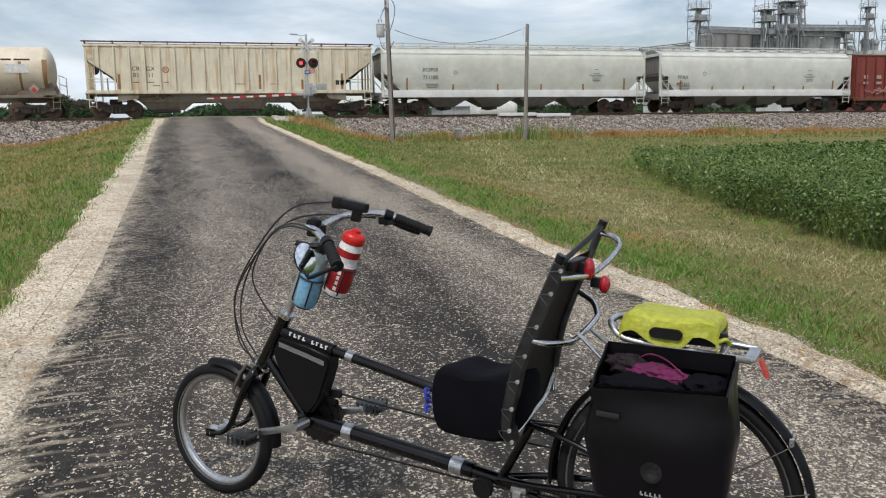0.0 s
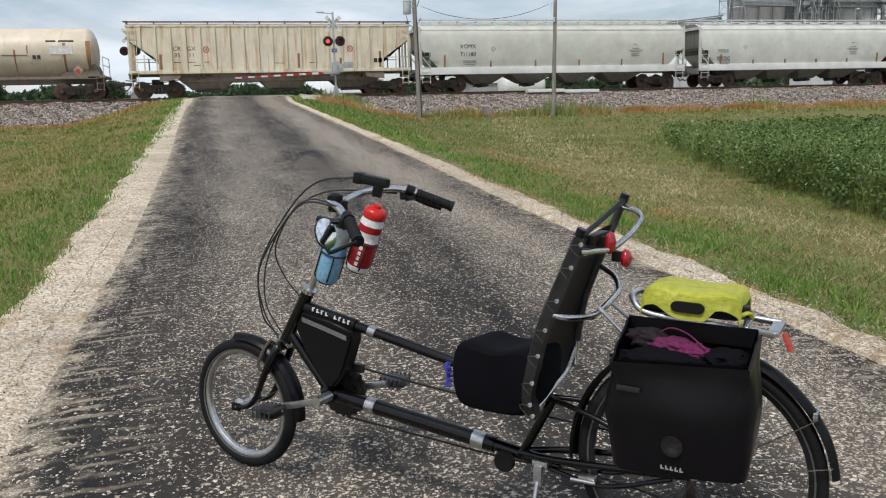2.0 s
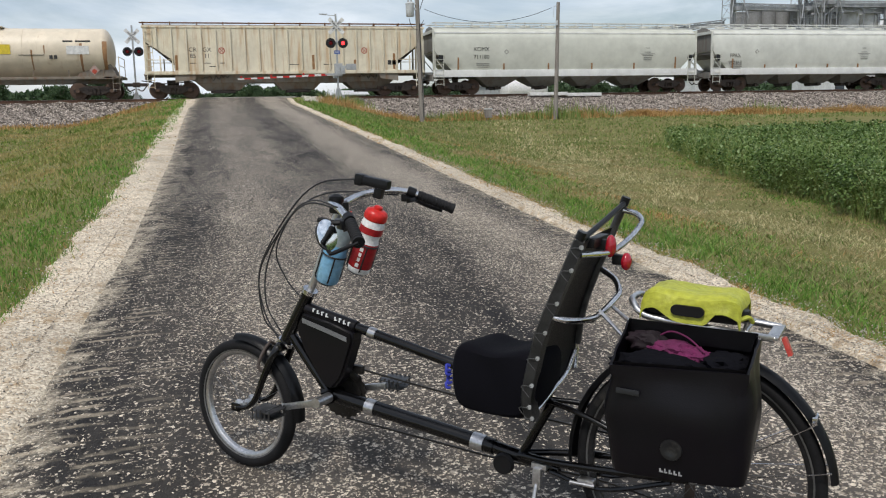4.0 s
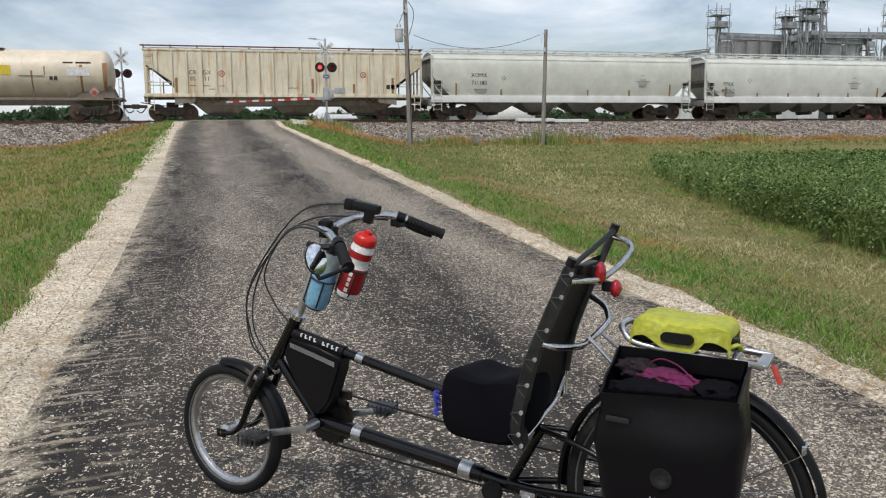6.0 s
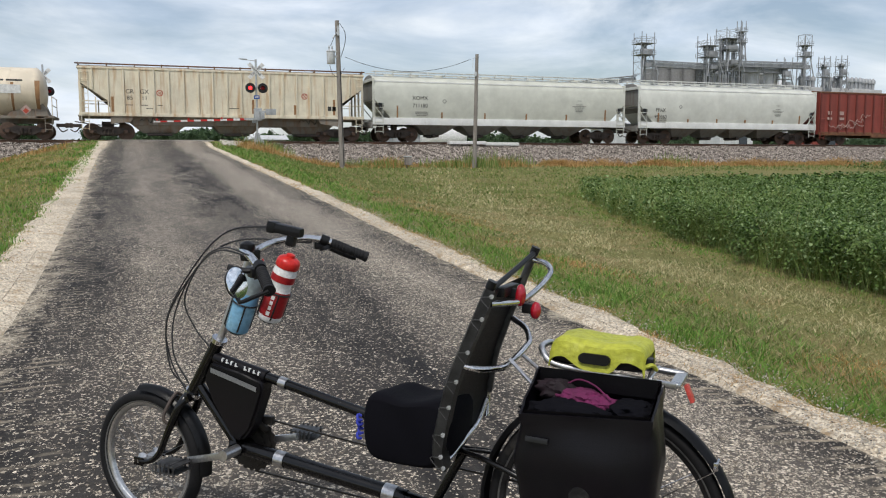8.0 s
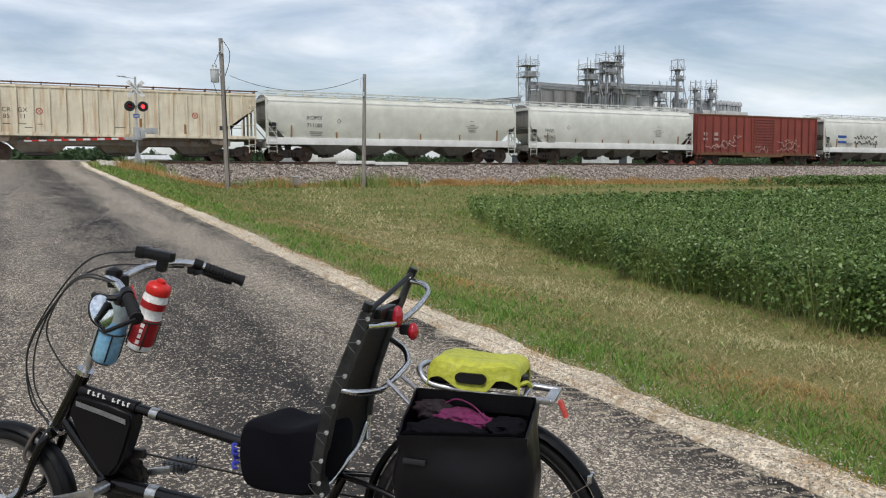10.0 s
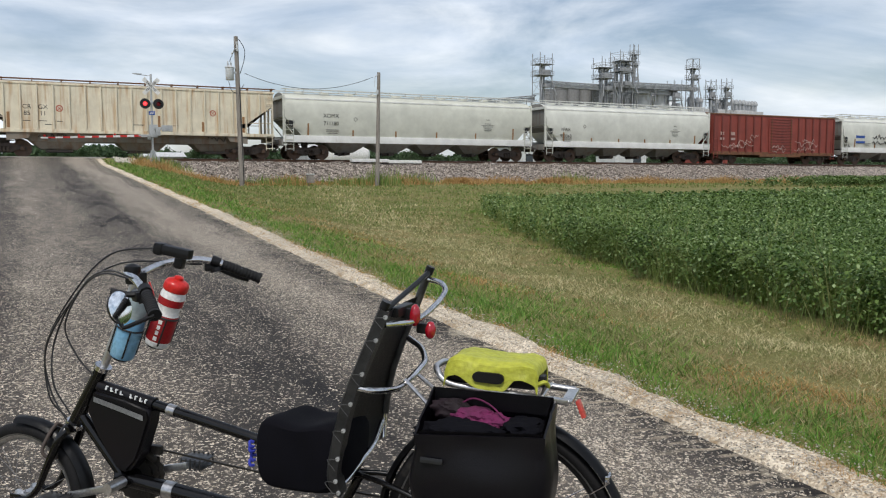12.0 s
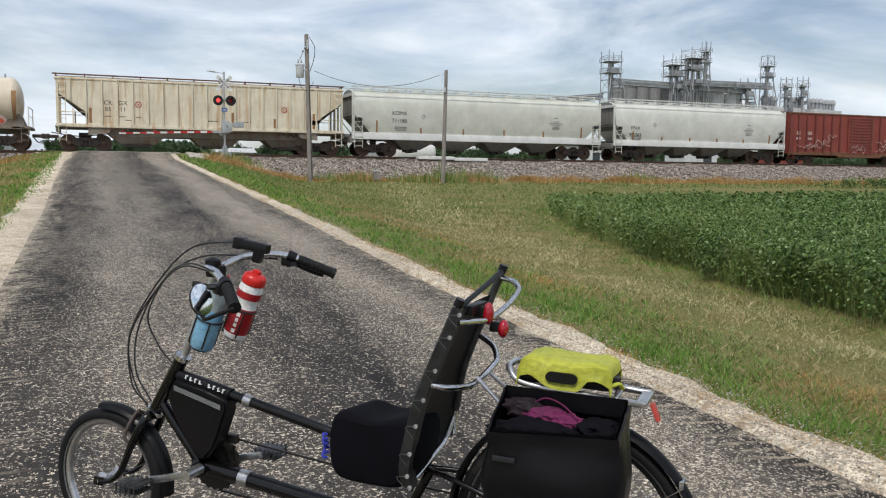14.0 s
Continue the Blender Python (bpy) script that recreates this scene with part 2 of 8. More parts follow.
    wave.inputs["Detail"].default_value, wave.inputs["Detail Scale"].default_value = 4, 2.2
    L(tc.outputs["Object"], wave.inputs["Vector"])
    eb = N("ShaderNodeValToRGB")
    ee = eb.color_ramp.elements
    ee[0].position, ee[0].color = 0.0, (0.7, 0.7, 0.7, 1)
    ee[1].position, ee[1].color = 1.0, (0.5, 0.5, 0.5, 1)
    for p, v in ((0.07, 0.66), (0.14, 0.38), (0.20, 0.0), (0.86, 0.0), (0.94, 0.70)):
        k = ee.new(p)
        k.color = (v, v, v, 1)
    mr2 = N("ShaderNodeMapRange")
    mr2.inputs["From Min"].default_value, mr2.inputs["From Max"].default_value = -1.0, 3.0
    L(lane.outputs[0], mr2.inputs["Value"]), L(mr2.outputs[0], eb.inputs[0])
    wr, wm = N("ShaderNodeValToRGB"), N("ShaderNodeMath")
    wr.color_ramp.elements[0].position, wr.color_ramp.elements[1].position = 0.62, 0.90
    wm.operation = "MULTIPLY"
    brk, br = N("ShaderNodeTexNoise"), N("ShaderNodeValToRGB")
    brk.inputs["Scale"].default_value, brk.inputs["Detail"].default_value = 5.0, 6
    br.color_ramp.elements[0].position, br.color_ramp.elements[1].position = 0.44, 0.60
    L(tc.outputs["Object"], brk.inputs["Vector"]), L(brk.outputs[0], br.inputs[0])
    wb = N("ShaderNodeMath")
    wb.operation = "MULTIPLY"
    L(wave.outputs[0], wr.inputs[0]), L(wr.outputs[0], wb.inputs[0]), L(br.outputs[0], wb.inputs[1])
    L(wb.outputs[0], wm.inputs[0]), L(eb.outputs[0], wm.inputs[1])
    mx2 = N("ShaderNodeMix")
    mx2.data_type = "RGBA"
    L(wm.outputs[0], mx2.inputs["Factor"]), L(mx.outputs["Result"], mx2.inputs["A"])
    mx2.inputs["B"].default_value = (0.47, 0.40, 0.30, 1)
    # limestone spilled in from both ragged edges
    ew = N("ShaderNodeMath")
    ew.operation = "MULTIPLY_ADD"
    ew.inputs[1].default_value, ew.inputs[2].default_value = 0.36, -0.185
    en = N("ShaderNodeTexNoise")
    en.inputs["Scale"].default_value, en.inputs["Detail"].default_value = 4.5, 9
    en.inputs["Roughness"].default_value = 0.7
    L(tc.outputs["Object"], en.inputs["Vector"]), L(en.outputs[0], ew.inputs[0])
    es = N("ShaderNodeMath")
    es.operation = "ADD"
    L(mr2.outputs[0], es.inputs[0]), L(ew.outputs[0], es.inputs[1])
    er = N("ShaderNodeValToRGB")
    q = er.color_ramp.elements
    q[0].position, q[0].color = 0.0, (0.9, 0.9, 0.9, 1)
    q[1].position, q[1].color = 1.0, (0.8, 0.8, 0.8, 1)
    for p, v in ((0.025, 0.7), (0.075, 0.0), (0.955, 0.0), (0.982, 0.6)):
        k = q.new(p)
        k.color = (v, v, v, 1)
    L(es.outputs[0], er.inputs[0])
    pale, mx3 = N("ShaderNodeValToRGB"), N("ShaderNodeMix")
    pale.color_ramp.elements[0].color, pale.color_ramp.elements[1].color = (0.28, 0.235, 0.175, 1), (0.72, 0.64, 0.50, 1)
    mx3.data_type = "RGBA"
    L(sepc.outputs[1], pale.inputs[0])
    L(er.outputs[0], mx3.inputs["Factor"]), L(mx2.outputs["Result"], mx3.inputs["A"]), L(pale.outputs[0], mx3.inputs["B"])
    L(mx3.outputs["Result"], b.inputs["Base Color"])
    b.inputs["Specular IOR Level"].default_value = 0.1
    rr = N("ShaderNodeMapRange")
    rr.inputs["To Min"].default_value, rr.inputs["To Max"].default_value = 0.7, 0.95
    L(chip.outputs[0], rr.inputs["Value"]), L(rr.outputs[0], b.inputs["Roughness"])
    bp = N("ShaderNodeBump")
    bp.inputs["Strength"].default_value, bp.inputs["Distance"].default_value = 0.7, 0.008
    bp.invert = True
    L(chips.outputs["Distance"], bp.inputs["Height"]), L(bp.outputs[0], b.inputs["Normal"])
    return m


def pebbly(name, low, high, scale, bump=0.8, distance=0.02, patch=(0.7, 1.15), litter=None):
    """Loose stone: every cell its own grey."""
    m = bpy.data.materials.new(name)
    m.use_nodes = True
    nt = m.node_tree
    N, L = nt.nodes.new, nt.links.new
    b = nt.nodes["Principled BSDF"]
    tc, v, n = N("ShaderNodeTexCoord"), N("ShaderNodeTexVoronoi"), N("ShaderNodeTexNoise")
    v.inputs["Scale"].default_value = scale
    n.inputs["Scale"].default_value, n.inputs["Detail"].default_value = 0.9, 8
    L(tc.outputs["Object"], v.inputs["Vector"]), L(tc.outputs["Object"], n.inputs["Vector"])
    s, r = N("ShaderNodeSeparateColor"), N("ShaderNodeValToRGB")
    L(v.outputs["Color"], s.inputs[0]), L(s.outputs[0], r.inputs[0])
    r.color_ramp.elements[0].color, r.color_ramp.elements[1].color = rgb(low), rgb(high)
    pr, mx = N("ShaderNodeMapRange"), N("ShaderNodeMix")
    pr.inputs["From Min"].default_value, pr.inputs["From Max"].default_value = 0.3, 0.7
    pr.inputs["To Min"].default_value, pr.inputs["To Max"].default_value = patch
    mx.data_type, mx.blend_type = "RGBA", "MULTIPLY"
    mx.inputs["Factor"].default_value = 1.0
    L(n.outputs[0], pr.inputs["Value"]), L(r.outputs[0], mx.inputs["A"]), L(pr.outputs[0], mx.inputs["B"])
    col = mx.outputs["Result"]
    if litter:
        ln, lr, lm = N("ShaderNodeTexNoise"), N("ShaderNodeValToRGB"), N("ShaderNodeMix")
        ln.inputs["Scale"].default_value, ln.inputs["Detail"].default_value = 4.0, 9
        ln.inputs["Roughness"].default_value = 0.75
        lr.color_ramp.elements[0].position, lr.color_ramp.elements[1].position = 0.51, 0.66
        lm.data_type = "RGBA"
        lm.inputs["B"].default_value = rgb(litter)
        ac, c1, c2, c3 = N("ShaderNodeAttribute"), N("ShaderNodeMath"), N("ShaderNodeMath"), N("ShaderNodeMath")
        ac.attribute_name = "across"
        c1.operation, c1.inputs[1].default_value = "SUBTRACT", 0.5
        c2.operation = "ABSOLUTE"
        c3.operation, c3.inputs[1].default_value = "MULTIPLY_ADD", 0.10
        ls = N("ShaderNodeMath")
        ls.operation, ls.inputs[1].default_value = "SUBTRACT", 0.02
        L(ac.outputs["Fac"], c1.inputs[0]), L(c1.outputs[0], c2.inputs[0]), L(c2.outputs[0], c3.inputs[0])
        L(tc.outputs["Object"], ln.inputs["Vector"]), L(ln.outputs[0], c3.inputs[2]), L(c3.outputs[0], ls.inputs[0]), L(ls.outputs[0], lr.inputs[0])
        L(lr.outputs[0], lm.inputs["Factor"]), L(col, lm.inputs["A"])
        col = lm.outputs["Result"]
    L(col, b.inputs["Base Color"])
    b.inputs["Roughness"].default_value = 0.9
    bp = N("ShaderNodeBump")
    bp.inputs["Strength"].default_value, bp.inputs["Distance"].default_value = bump, distance
    bp.invert = True
    L(v.outputs["Distance"], bp.inputs["Height"]), L(bp.outputs[0], b.inputs["Normal"])
    return m


M = {}
M["road"] = chip_seal()
M["shoulder"] = pebbly("limestone_gravel", (0.36, 0.295, 0.215), (0.86, 0.76, 0.60), 70, 0.7, 0.010, (0.70, 1.10), (0.34, 0.24, 0.135))
M["ballast"] = pebbly("ballast_stone", (0.05, 0.042, 0.036), (0.46, 0.40, 0.35), 9, 1.0, 0.05, (0.75, 1.15))
M["stone"] = foliage("crushed_stone", (0.055, 0.046, 0.041), (0.36, 0.315, 0.275), rough=0.9, translucent=0.0, spec=0.1, third=(0.56, 0.50, 0.44), third_at=0.88)
M["chip"] = foliage("loose_chip", (0.20, 0.17, 0.135), (0.66, 0.58, 0.47), rough=0.9, translucent=0.0, spec=0.15, third=(0.10, 0.09, 0.08), third_at=0.85)
M["pale_stone"] = material("pale_limestone", (0.56, 0.52, 0.45), 0.9, other=(0.36, 0.33, 0.28), scale=5, amount=0.8, fine=40)
M["soil"] = material("turf_soil", (0.120, 0.130, 0.042), 0.95, other=(0.200, 0.175, 0.075), scale=0.9, amount=0.7, fine=24, bump=0.6, bump_scale=0.04, spec=0.1)
M["grass"] = foliage("green_grass", (0.064, 0.150, 0.022), (0.185, 0.335, 0.056), (0.300, 0.245, 0.115), 0.64, 0.8, third=(0.30, 0.30, 0.11), third_at=0.88)
M["mown"] = foliage("mown_grass", (0.130, 0.168, 0.052), (0.250, 0.262, 0.105), (0.400, 0.300, 0.160), 0.53, 1.0, stretch=(1.3, 0.7, 1), third=(0.46, 0.39, 0.22), third_at=0.82)
M["pale_grass"] = foliage("bleached_grass", (0.330, 0.320, 0.150), (0.520, 0.470, 0.260), (0.300, 0.270, 0.110), 0.60, 1.5, third=(0.60, 0.53, 0.31), third_at=0.75)
M["meadow"] = foliage("meadow_grass", (0.115, 0.175, 0.042), (0.225, 0.270, 0.085), (0.380, 0.320, 0.165), 0.60, 0.45, stretch=(1.0, 0.6, 1), third=(0.38, 0.345, 0.15), third_at=0.88)
M["half_dry"] = foliage("half_dry_grass", (0.085, 0.150, 0.026), (0.225, 0.280, 0.060), (0.420, 0.320, 0.140), 0.52, 0.55, stretch=(1.0, 0.7, 1), third=(0.38, 0.34, 0.14), third_at=0.84)
M["straw"] = foliage("dry_straw", (0.30, 0.165, 0.055), (0.56, 0.36, 0.150), (0.20, 0.22, 0.06), 0.62, 0.5)
# third: pale tone on some leaves, glints put into the leaf colour
M["soy"] = foliage("soybean_leaf", (0.034, 0.078, 0.016), (0.130, 0.205, 0.046), (0.17, 0.235, 0.065), 0.60, 0.5, rough=0.55, translucent=0.30, spec=0.28, third=(0.28, 0.37, 0.17), third_at=0.90)
M["weed"] = foliage("tall_weed", (0.105, 0.170, 0.035), (0.25, 0.32, 0.095), rough=0.55, third=(0.36, 0.36, 0.15), third_at=0.85)
M["tree"] = foliage("tree_leaf", (0.034, 0.066, 0.030), (0.075, 0.120, 0.052))
M["bark"] = material("bark", (0.13, 0.10, 0.075), 0.9, fine=30, bump=0.6)
M["pole"] = material("weathered_pole", (0.30, 0.275, 0.25), 0.9, other=(0.18, 0.16, 0.14), scale=3, fine=60, stretch=(6, 6, 0.5), bump=0.5)
M["galv"] = material("galvanised_steel", (0.68, 0.70, 0.71), 0.5, 0.3, scale=4, fine=50, bump=0.05)
M["grey_paint"] = material("grey_paint", (0.42, 0.44, 0.45), 0.5, 0.1, scale=3, fine=50, bump=0.05)
M["silver"] = material("silver_paint", (0.55, 0.56, 0.56), 0.4, 0.5, scale=4, fine=60, bump=0.04)
M["dark_steel"] = material("dark_running_gear", (0.040, 0.035, 0.033), 0.7, 0.0, other=(0.075, 0.054, 0.042), scale=4, fine=40)
M["wheel"] = material("wheel_steel", (0.075, 0.052, 0.040), 0.7, 0.1, other=(0.115, 0.070, 0.048), scale=5, fine=40)
M["old_galv"] = material("weathered_galvanised_steel", (0.40, 0.415, 0.43), 0.6, 0.2, other=(0.27, 0.28, 0.29), scale=0.8, fine=20, bump=0.05)
M["rail"] = material("rail_steel", (0.12, 0.08, 0.06), 0.6, 0.5, other=(0.17, 0.09, 0.055), scale=2, fine=60)
M["rail_top"] = material("polished_rail_head", (0.5, 0.5, 0.5), 0.3, 0.9, scale=3, fine=60)
M["tie"] = material("creosoted_tie", (0.075, 0.06, 0.05), 0.9, other=(0.14, 0.115, 0.09), scale=3, fine=30, stretch=(6, 0.7, 6))
M["cream"] = rusty("aged_cream_paint", (0.74, 0.68, 0.53), (0.42, 0.23, 0.085), 0.545, dirt=(0.40, 0.33, 0.24))
M["cream_dirty"] = rusty("dirty_hopper_paint", (0.22, 0.195, 0.160), (0.17, 0.10, 0.055), 0.52, 0.75)
M["tank"] = rusty("tank_cream", (0.72, 0.63, 0.49), (0.40, 0.26, 0.14), 0.66, 0.42, (0.45, 0.38, 0.29))
M["pale_grey"] = rusty("pale_grey_paint", (0.58, 0.59, 0.52), (0.52, 0.50, 0.43), 0.68, 0.42, (0.50, 0.49, 0.44))
M["pale_grey_b"] = rusty("light_grey_paint", (0.62, 0.63, 0.575), (0.56, 0.54, 0.48), 0.70, 0.42, (0.54, 0.53, 0.49))
M["sill_white"] = rusty("white_sill_paint", (0.74, 0.75, 0.73), (0.36, 0.30, 0.24), 0.68, 0.5, (0.4, 0.38, 0.35))
M["under_grey"] = rusty("dark_weathered_grey", (0.22, 0.22, 0.205), (0.15, 0.11, 0.08), 0.55, 0.7)
M["box_red"] = rusty("boxcar_red", (0.25, 0.050, 0.036), (0.13, 0.030, 0.024), 0.56, 0.65, (0.22, 0.08, 0.06))
# Darker copy of the boxcar red; the ribs' shade is put into it.
M["box_rib"] = rusty("weathered_shaded_rib", (0.15, 0.032, 0.024), (0.09, 0.024, 0.020), 0.56, 0.7, (0.14, 0.05, 0.04))
M["rust"] = material("rust", (0.20, 0.095, 0.045), 0.85, other=(0.11, 0.05, 0.03), scale=4, fine=40)
M["rust_streak"] = material("orange_rust", (0.34, 0.19, 0.085), 0.8, other=(0.24, 0.13, 0.065), scale=4, fine=40)
M["letter"] = material("stencil_black", (0.045, 0.045, 0.045), 0.7, fine=60, bump=0)
M["letter_red"] = material("stencil_red", (0.45, 0.07, 0.04), 0.7, fine=60, bump=0)
M["letter_pale"] = material("chalky_marks", (0.46, 0.33, 0.29), 0.8, fine=30, bump=0)
M["yellow"] = material("yellow_decal", (0.75, 0.58, 0.05), 0.6, fine=60, bump=0)
M["white"] = material("white_enamel", (0.78, 0.78, 0.76), 0.45, fine=60, bump=0.03)
M["black"] = material("black_enamel", (0.018, 0.018, 0.019), 0.4, fine=60, bump=0.03)
M["red_reflect"] = material("red_sheeting", (0.55, 0.03, 0.025), 0.45, fine=60, bump=0)
M["blue_sign"] = material("blue_sign", (0.03, 0.09, 0.36), 0.5, fine=60, bump=0)
M["lamp_on"] = material("red_lamp_lit", (0.8, 0.02, 0.02), 0.2, emit=(1.0, 0.045, 0.05), emit_strength=2.6, bump=0)
M["lamp_off"] = material("red_lamp_dark", (0.10, 0.010, 0.012), 0.2, emit=(0.4, 0.0, 0.01), emit_strength=0.12, bump=0)
M["concrete"] = material("concrete", (0.46, 0.44, 0.40), 0.85, scale=1.2, fine=30)
M["bin"] = material("corrugated_bin", (0.68, 0.69, 0.69), 0.6, 0.15, other=(0.48, 0.48, 0.48), scale=0.15, fine=3, stretch=(1, 1, 2.5))
M["bin_dark"] = material("old_concrete_bin", (0.27, 0.275, 0.28), 0.75, 0.0, other=(0.17, 0.172, 0.175), scale=0.1, fine=3)
M["shed"] = material("white_shed_metal", (0.68, 0.70, 0.70), 0.5, 0.1, scale=0.5, fine=8, bump=0.05)
M["glass_dark"] = material("dark_window", (0.05, 0.06, 0.07), 0.1, fine=20, bump=0)

# ---------------------------------------------------------------- mesh helpers


def finish(name, bm, mats, smooth=False, angle=40):
    me = bpy.data.meshes.new(name)
    bm.normal_update()
    if smooth:
        for f in bm.faces:
            f.smooth = True
        for ed in bm.edges:
            if len(ed.link_faces) == 2 and ed.calc_face_angle(0.0) > radians(angle):
                ed.smooth = False
    bm.to_mesh(me)
    bm.free()
    for k in (mats if isinstance(mats, (list, tuple)) else [mats]):
        me.materials.append(k)
    return me


def part(name, bm, mat, parent=None, label="", smooth=True, at=None):
    """Links a bmesh as one mesh object under a thing or a part."""
    ob = new(name, finish(name, bm, mat, smooth))
    if parent:
        ob.parent = parent
    if at is not None:
        ob.matrix_basis = at
    if label:
        ob["label"] = label
    return ob


def thing(name, label, category, at=None, group="", kind=""):
    ob = new(name)
    ob.empty_display_size = 0.1
    if at is not None:
        ob.matrix_basis = at
    return tagged(ob, label, category, group, kind)


def B():
    return bmesh.new()


def box(bm, c, s, m=None, bevel=0.0, mat=0):
    g = bmesh.ops.create_cube(bm, size=1.0)
    T = Matrix.Translation(c) @ (m or Matrix()) @ Matrix.Diagonal((*s, 1))
    bmesh.ops.transform(bm, matrix=T, verts=g["verts"])
    fs = {f for v in g["verts"] for f in v.link_faces}
    for f in fs:
        f.material_index = mat
    if bevel:
        es = list({ed for f in fs for ed in f.edges})
        r = bmesh.ops.bevel(bm, geom=es, offset=bevel, segments=2, affect="EDGES", profile=0.7)
        for f in r["faces"]:
            f.material_index = mat
    return bm


def axes(p0, p1):
    d = Vector(p1) - Vector(p0)
    return Matrix.Translation((Vector(p0) + Vector(p1)) / 2) @ d.to_track_quat("Z", "Y").to_matrix().to_4x4(), d.length


def rod(bm, p0, p1, r, r2=None, seg=12, caps=True, mat=0):
    T, l = axes(p0, p1)
    g = bmesh.ops.create_cone(bm, cap_ends=caps, segments=seg, radius1=r, radius2=r if r2 is None else r2, depth=l)
    bmesh.ops.transform(bm, matrix=T, verts=g["verts"])
    for f in {f for v in g["verts"] for f in v.link_faces}:
        f.material_index = mat
    return bm


def lathe(bm, profile, at=None, seg=32, mat=0, caps=True):
    """Profile of (radius, height) turned about z."""
    rings = []
    for r, z in profile:
        rings.append([bm.verts.new((r * math.cos(2 * math.pi * k / seg), r * math.sin(2 * math.pi * k / seg), z)) for k in range(seg)])
    for u, v in zip(rings, rings[1:]):
        for k in range(seg):
            f = bm.faces.new((u[k], u[(k + 1) % seg], v[(k + 1) % seg], v[k]))
            f.material_index = mat
    for ring, flip in ((rings[0], True), (rings[-1], False)):
        if caps and sum((w.co - ring[0].co).length for w in ring) > 1e-5:
            f = bm.faces.new(ring[::-1] if flip else ring)
            f.material_index = mat
    if at is not None:
        bmesh.ops.transform(bm, matrix=at, verts=[w for q in rings for w in q])
    return bm


def smooth_path(pts, steps=6):
    """Catmull-Rom through the points."""
    P = [Vector(p) for p in pts]
    P = [P[0] * 2 - P[1]] + P + [P[-1] * 2 - P[-2]]
    out = []
    for a, b, c, d in zip(P, P[1:], P[2:], P[3:]):
        for k in range(steps):
            t = k / steps
            out.append(0.5 * (2 * b + (c - a) * t + (2 * a - 5 * b + 4 * c - d) * t * t + (3 * b - a - 3 * c + d) * t ** 3))
    return out + [P[-2]]


def pipe(bm, pts, r, seg=8, steps=6, closed=False, mat=0, radii=None):
    """A round tube bent smoothly through the points."""
    path = smooth_path(pts, steps) if steps > 1 else [Vector(p) for p in pts]
    n = len(path)
    rings, up = [], None
    for i, p in enumerate(path):
        d = (path[min(i + 1, n - 1)] - path[max(i - 1, 0)]).normalized()
        if up is None:
            up = d.orthogonal().normalized()
        up = (up - d * up.dot(d)).normalized()
        s = d.cross(up)
        rr = r if radii is None else radii[0] + (radii[1] - radii[0]) * i / (n - 1)
        rings.append([bm.verts.new(p + (up * math.cos(2 * math.pi * k / seg) + s * math.sin(2 * math.pi * k / seg)) * rr) for k in range(seg)])
    for u, v in zip(rings, rings[1:]):
        for k in range(seg):
            bm.faces.new((u[k], u[(k + 1) % seg], v[(k + 1) % seg], v[k])).material_index = mat
    bm.faces.new(rings[0][::-1]).material_index = mat
    bm.faces.new(rings[-1]).material_index = mat
    return bm


def prism(bm, outline, axis, lo, hi, mat=0):
    """A polygon of (u, v) swept along an axis: 'y' sweeps an (x, z) outline, 'x' a (y, z), 'z' an (x, y)."""
    def at(u, v, w):
        return {"y": (u, w, v), "x": (w, u, v), "z": (u, v, w)}[axis]
    lo_v, hi_v = [bm.verts.new(at(u, v, lo)) for u, v in outline], [bm.verts.new(at(u, v, hi)) for u, v in outline]
    fs = [bm.faces.new(lo_v), bm.faces.new(hi_v[::-1])]
    n = len(outline)
    for k in range(n):
        fs.append(bm.faces.new((lo_v[k], hi_v[k], hi_v[(k + 1) % n], lo_v[(k + 1) % n])))
    for f in fs:
        f.material_index = mat
    bmesh.ops.recalc_face_normals(bm, faces=fs)
    return bm


def torus(bm, R, r, at=None, seg=48, ring=10, mat=0, flat=1.0):
    rows = []
    for i in range(seg):
        u = 2 * math.pi * i / seg
        rows.append([bm.verts.new(((R + r * math.cos(2 * math.pi * k / ring)) * math.cos(u), (R + r * math.cos(2 * math.pi * k / ring)) * math.sin(u), flat * r * math.sin(2 * math.pi * k / ring))) for k in range(ring)])
    for i in range(seg):
        u, v = rows[i], rows[(i + 1) % seg]
        for k in range(ring):
            bm.faces.new((u[k], v[k], v[(k + 1) % ring], u[(k + 1) % ring])).material_index = mat
    if at is not None:
        bmesh.ops.transform(bm, matrix=at, verts=[w for q in rows for w in q])
    return bm


def raw_mesh(name, verts, faces_flat, corners, mat, smooth=False):
    """A mesh from numpy arrays; every face has the same number of corners."""
    me = bpy.data.meshes.new(name)
    nv, nf = len(verts), len(faces_flat) // corners
    me.vertices.add(nv)
    me.vertices.foreach_set("co", np.asarray(verts, np.float32).ravel())
    me.loops.add(nf * corners)
    me.loops.foreach_set("vertex_index", np.asarray(faces_flat, np.int32))
    me.polygons.add(nf)
    me.polygons.foreach_set("loop_start", np.arange(0, nf * corners, corners, dtype=np.int32))
    me.update(calc_edges=True)
    me.validate()
    if smooth:
        me.shade_smooth()
    for k in (mat if isinstance(mat, (list, tuple)) else [mat]):
        me.materials.append(k)
    return me


